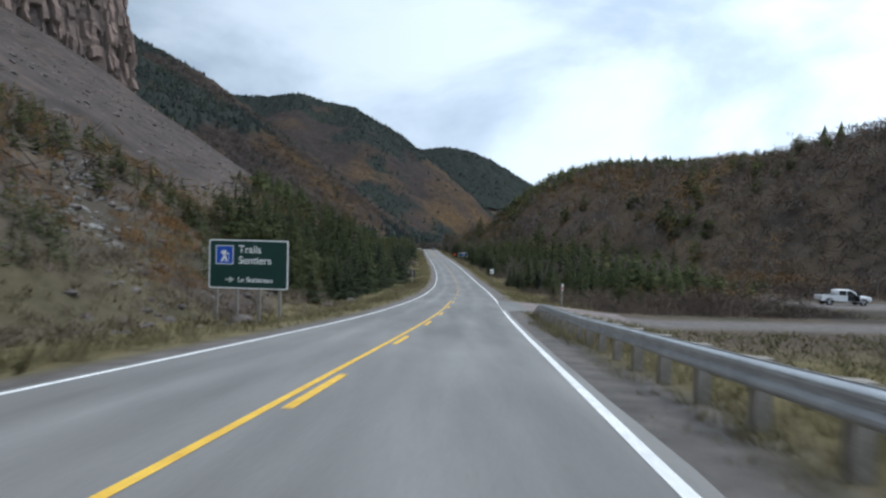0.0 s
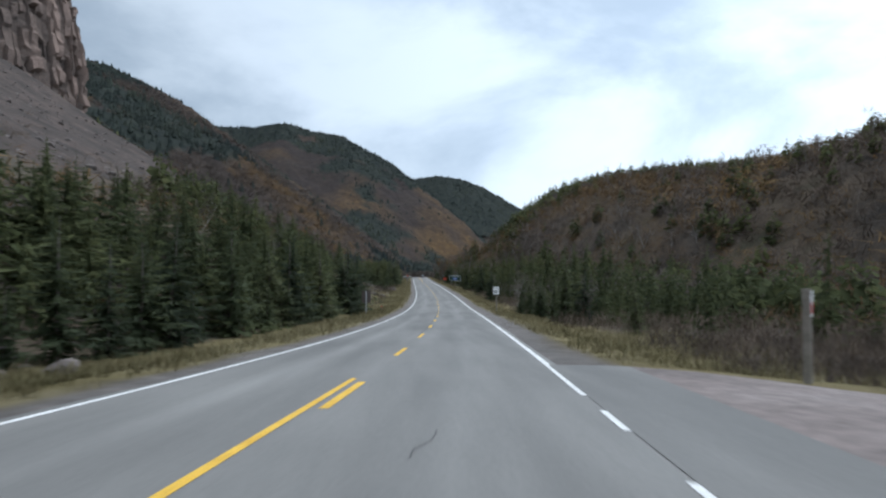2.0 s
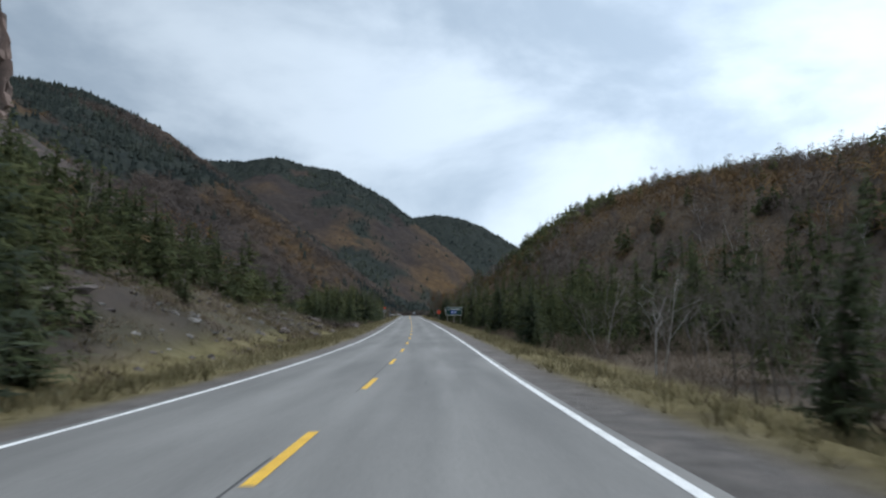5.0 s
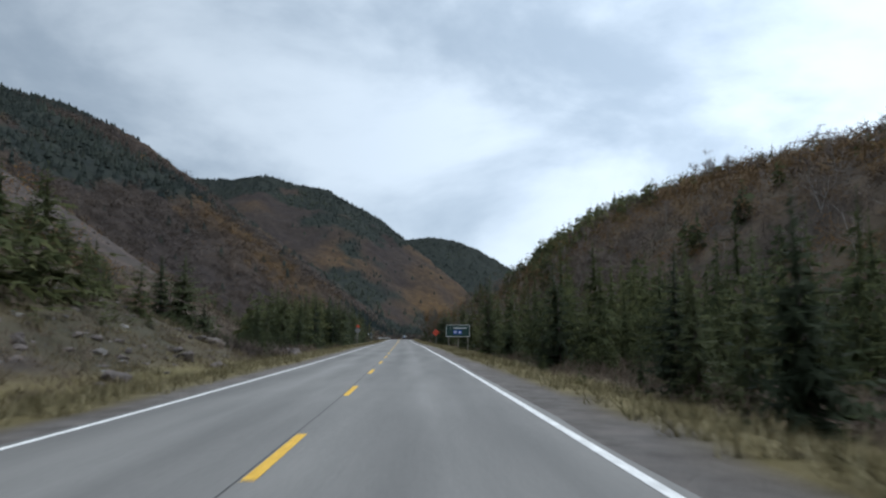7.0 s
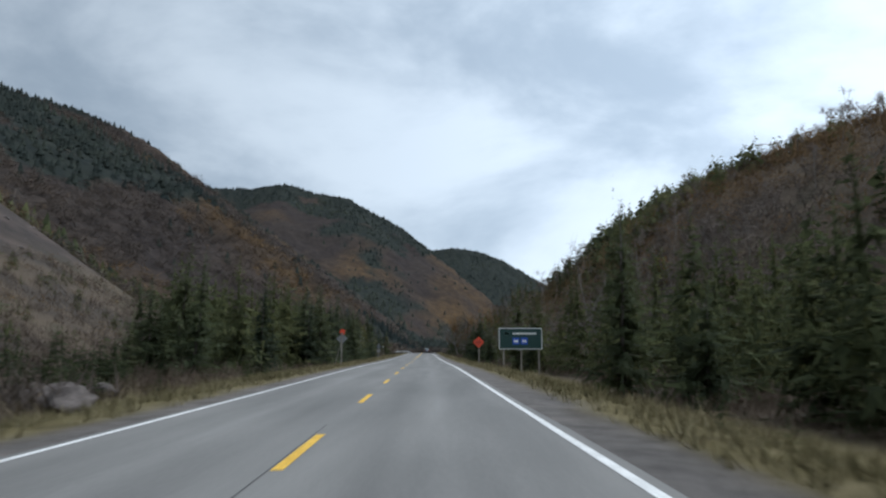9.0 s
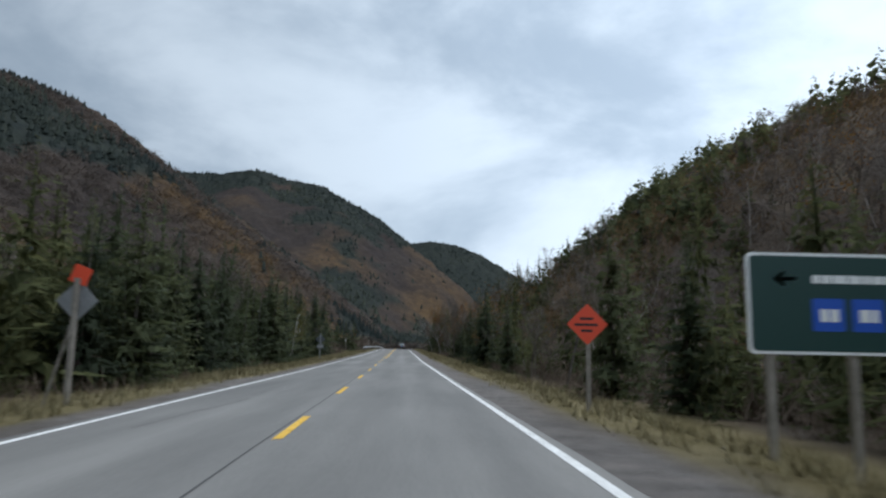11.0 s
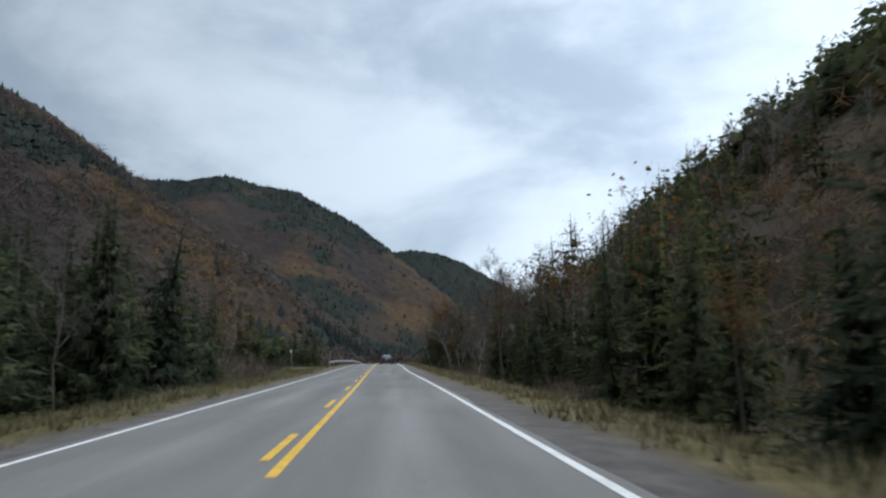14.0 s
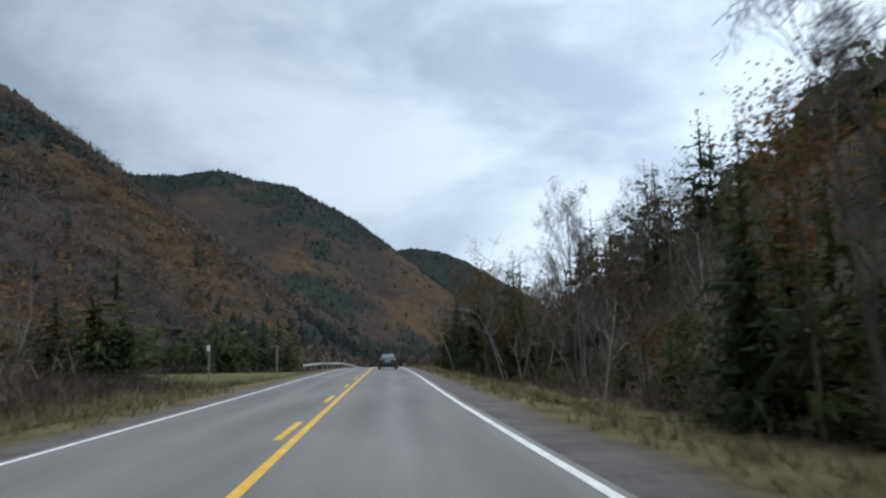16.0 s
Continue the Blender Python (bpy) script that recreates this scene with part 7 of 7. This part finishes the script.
def sedan(x, y, z, rz):
    ob = tagged(new("sedan_car"), "dark grey-brown four-door sedan with red tail lights on the road", "car")
    ob.matrix_basis = pose(x, y, z, 0, 0, rz)
    st = []
    for yy, w, z0, z1 in ((-2.32, 0.7, 0.45, 0.82), (-2.28, 0.79, 0.34, 0.95), (-2.1, 0.86, 0.26, 1.02), (-1.75, 0.885, 0.22, 1.03), (-1.0, 0.89, 0.2, 1.0), (0.0, 0.89, 0.19, 0.97), (0.9, 0.89, 0.2, 0.95), (1.45, 0.88, 0.21, 0.9), (1.9, 0.85, 0.24, 0.8), (2.2, 0.77, 0.3, 0.68), (2.32, 0.62, 0.38, 0.58)):
        half = [(w * 0.9, z0), (w, z0 + 0.12), (w * 1.0, (z0 + z1) / 2), (w * 0.98, z1 - 0.16), (w * 0.92, z1 - 0.05), (w * 0.75, z1), (0.0, z1 + 0.02)]
        st.append([(a, yy, b) for a, b in half] + [(-a, yy, b) for a, b in half[-2::-1]])
    part("body", loft(st), M_CARPAINT, ob)
    st = []
    for yy, wb, wt, zt in ((-1.78, 0.72, 0.66, 1.03), (-1.35, 0.76, 0.62, 1.24), (-0.92, 0.78, 0.58, 1.41), (-0.4, 0.79, 0.57, 1.455), (0.1, 0.79, 0.57, 1.45), (0.45, 0.79, 0.58, 1.39), (0.85, 0.78, 0.62, 1.2), (1.3, 0.74, 0.68, 0.97)):
        zb = 0.93
        half = [(wb, zb), (wb + (wt - wb) * 0.75, zb + (zt - zb) * 0.75), (wt, zt - 0.025), (wt * 0.8, zt), (0, zt + 0.012)]
        st.append([(a, yy, b) for a, b in half] + [(-a, yy, b) for a, b in half[-2::-1]])
    part("cabin", loft(st), M_CARPAINT, ob)
    part("rear_window", quadpatch([(-0.6, -1.7, 1.075), (0.6, -1.7, 1.075), (0.5, -0.97, 1.4), (-0.5, -0.97, 1.4)], (0, -0.02, 0.02)), M_CARGLASS, ob)
    part("windscreen", quadpatch([(0.62, 1.2, 1.04), (-0.62, 1.2, 1.04), (-0.52, 0.5, 1.38), (0.52, 0.5, 1.38)], (0, 0.025, 0.02)), M_CARGLASS, ob)
    for sg in (-1, 1):
        for pts in ([(0.79, -1.2, 1.0), (0.8, -0.28, 1.0), (0.605, -0.28, 1.38), (0.63, -0.85, 1.33)], [(0.8, -0.2, 1.0), (0.79, 0.82, 1.0), (0.62, 0.42, 1.33), (0.605, -0.2, 1.38)]):
            p = [(sg * a, b, c) for a, b, c in pts]
            part("side_window", quadpatch(p if sg > 0 else p[::-1], (sg * 0.006, 0, 0.004)), M_CARGLASS, ob)
        bm = bmesh.new()
        box(bm, sg * 0.815 - 0.008, -1.3, 0.965, sg * 0.815 + 0.008, 0.95, 0.982)
        part("window_trim", bm, M_CHROME, ob, "bright window trim")
        bm = bmesh.new()
        box(bm, sg * 0.95 - 0.1, 0.66, 0.96, sg * 0.95 + 0.09, 0.8, 1.1, 0.03)
        part("wing_mirror", bm, M_TRIM, ob)
        for yy in (-0.62, 0.32):
            bm = bmesh.new()
            box(bm, sg * 0.89 - 0.02, yy - 0.1, 0.83, sg * 0.89 + 0.025, yy + 0.1, 0.86, 0.008)
            part("door_handle", bm, M_CHROME, ob)
        bm = bmesh.new()
        box(bm, sg * 0.63 - 0.2, -2.335, 0.78, sg * 0.63 + 0.2, -2.05, 0.93, 0.035)
        part("tail_light", bm, M_TAIL, ob, "glowing red tail light")
        for yy in (-1.33, 1.33):
            wheel(ob, sg * 0.8, yy, 0.32, 0.2)
    bm = bmesh.new()
    box(bm, -0.82, -2.375, 0.36, 0.82, -2.2, 0.62, 0.05)
    part("rear_bumper", bm, M_CARPAINT, ob)
    bm = bmesh.new()
    box(bm, -0.62, -2.36, 0.26, 0.62, -2.2, 0.37, 0.03)
    part("bumper_insert", bm, M_TRIM, ob)
    bm = bmesh.new()
    box(bm, -0.25, -2.36, 0.68, 0.25, -2.3, 0.84, 0.01)
    pl = part("number_plate", bm, M_PLATE, ob)
    bm = bmesh.new()
    box(bm, -0.19, -2.366, 0.72, 0.19, -2.361, 0.79)
    part("plate_bar", bm, M_SIGNBLUE, pl)
    bm = bmesh.new()
    bmesh.ops.create_cone(bm, cap_ends=True, segments=20, radius1=0.055, radius2=0.055, depth=0.02, matrix=Matrix.Translation((0, -2.33, 0.91)) @ Matrix.Rotation(radians(90), 4, "X"))
    part("badge", bm, M_CHROME, ob)
    return ob


def pickup(x, y, z, rz):
    ob = tagged(new("pickup_truck"), "white crew-cab pickup truck with an open door on gravel", "truck")
    ob.matrix_basis = pose(x, y, z, 0, 0, rz)
    st = []
    for yy, w, z0, z1 in ((0.3 - 0.02, 0.93, 0.5, 1.18), (1.4, 0.95, 0.48, 1.18), (1.9, 0.95, 0.5, 1.17), (2.5, 0.94, 0.52, 1.12), (2.85, 0.9, 0.5, 1.06), (2.95, 0.84, 0.5, 0.98)):
        half = [(w * 0.94, z0), (w, z0 + 0.1), (w, z1 - 0.12), (w * 0.94, z1 - 0.02), (0, z1 + 0.02)]
        st.append([(a, yy, b) for a, b in half] + [(-a, yy, b) for a, b in half[-2::-1]])
    part("bonnet", loft(st), M_TRUCK, ob)
    bm = bmesh.new()
    box(bm, -0.95, -1.0, 0.48, 0.95, 1.35, 1.2, 0.05)
    part("cab_lower", bm, M_TRUCK, ob)
    st = []
    for yy, wb, wt, zt in ((-0.99, 0.9, 0.8, 1.4), (-0.95, 0.9, 0.76, 1.8), (-0.75, 0.9, 0.75, 1.86), (-0.2, 0.9, 0.75, 1.88), (0.6, 0.9, 0.75, 1.86), (0.85, 0.9, 0.76, 1.78), (1.5, 0.88, 0.82, 1.2)):
        half = [(wb, 1.14), (wb + (wt - wb) * 0.8, 1.14 + (zt - 1.14) * 0.85), (wt, zt - 0.02), (0, zt + 0.02)]
        st.append([(a, yy, b) for a, b in half] + [(-a, yy, b) for a, b in half[-2::-1]])
    part("cab_roof", loft(st), M_TRUCK, ob)
    for sg in (-1, 1):
        for pts in ([(0.9, -0.84, 1.22), (0.9, 0.0, 1.22), (0.78, 0.0, 1.77), (0.79, -0.8, 1.75)], [(0.9, 0.1, 1.22), (0.895, 1.12, 1.22), (0.79, 0.68, 1.74), (0.78, 0.1, 1.77)]):
            p = [(sg * a, b, c) for a, b, c in pts]
            part("side_window", quadpatch(p if sg > 0 else p[::-1], (sg * 0.02, 0, 0)), M_TRIM, ob, "dark side window")
        bm = bmesh.new()
        box(bm, sg * 0.9 - 0.05, -2.9, 0.55, sg * 0.9 + 0.05, -1.02, 1.16, 0.03)
        part("bed_side", bm, M_TRUCK, ob)
        bm = bmesh.new()
        box(bm, sg * 0.88 - 0.06, -1.5, 0.4, sg * 0.88 + 0.08, 1.5, 0.5, 0.02)
        part("sill_step", bm, M_TRIM, ob)
        for yy in (-1.95, 1.95):
            bm = bmesh.new()
            tube(bm, [(sg * 0.955, yy + 0.45 * math.cos(a), 0.42 + 0.45 * math.sin(a)) for a in np.linspace(0, math.pi, 11)], [0.05] * 11, 6)
            part("wheel_arch", bm, M_TRIM, ob)
            wheel(ob, sg * 0.84, yy, 0.39, 0.26)
        bm = bmesh.new()
        box(bm, sg * 0.86 - 0.07, -2.93, 0.72, sg * 0.86 + 0.07, -2.85, 1.1, 0.02)
        part("tail_light", bm, M_TAIL, ob)
        bm = bmesh.new()
        box(bm, sg * 1.08 - 0.1, 0.82, 1.2, sg * 1.08 + 0.1, 0.95, 1.42, 0.03)
        part("wing_mirror", bm, M_TRIM, ob)
    bm = bmesh.new()
    box(bm, -0.86, -2.88, 0.56, 0.86, -1.02, 0.66)
    part("bed_floor", bm, M_TRIM, ob)
    bm = bmesh.new()
    box(bm, -0.86, -2.92, 0.58, 0.86, -2.84, 1.14, 0.02)
    part("tailgate", bm, M_TRUCK, ob)
    for yy in (-3.02, 2.9):
        bm = bmesh.new()
        box(bm, -0.92, yy, 0.48, 0.92, yy + 0.14, 0.68, 0.04)
        part("bumper", bm, M_CHROME, ob)
    # black slab on the closed cab side stands in for the doorway's shade
    bm = bmesh.new()
    box(bm, 0.9, 0.14, 0.55, 0.962, 1.12, 1.2, 0.01)
    part("door_shade_panel", bm, M_TRIM, ob, "flat black panel standing in for the shaded cab interior")
    bm = bmesh.new()
    box(bm, 0.97, 1.1, 0.52, 1.78, 1.19, 1.2, 0.03)
    door = part("door", bm, M_TRUCK, ob, "open white front door")
    bm = bmesh.new()
    box(bm, 0.99, 1.085, 0.56, 1.74, 1.1, 1.17, 0.004)
    part("door_lining", bm, M_TRIM, door)
    bm = bmesh.new()
    box(bm, 1.0, 1.12, 1.2, 1.7, 1.15, 1.7, 0.01)
    part("door_window", bm, M_TRIM, door)
    part("windscreen", quadpatch([(0.78, 1.44, 1.26), (-0.78, 1.44, 1.26), (-0.7, 0.9, 1.75), (0.7, 0.9, 1.75)], (0, 0.03, 0.02)), M_TRIM, ob)
    return ob


yc = 411.0
hd = math.degrees(math.atan2(-(float(road_x(yc + 3)) - float(road_x(yc - 3))), 6.0))
sedan(float(road_x(yc)) + 1.72, yc, float(road_z(yc)) - 0.02, hd)
pickup(50.0, 76.6, float(land(50.0, 76.6)), -93)
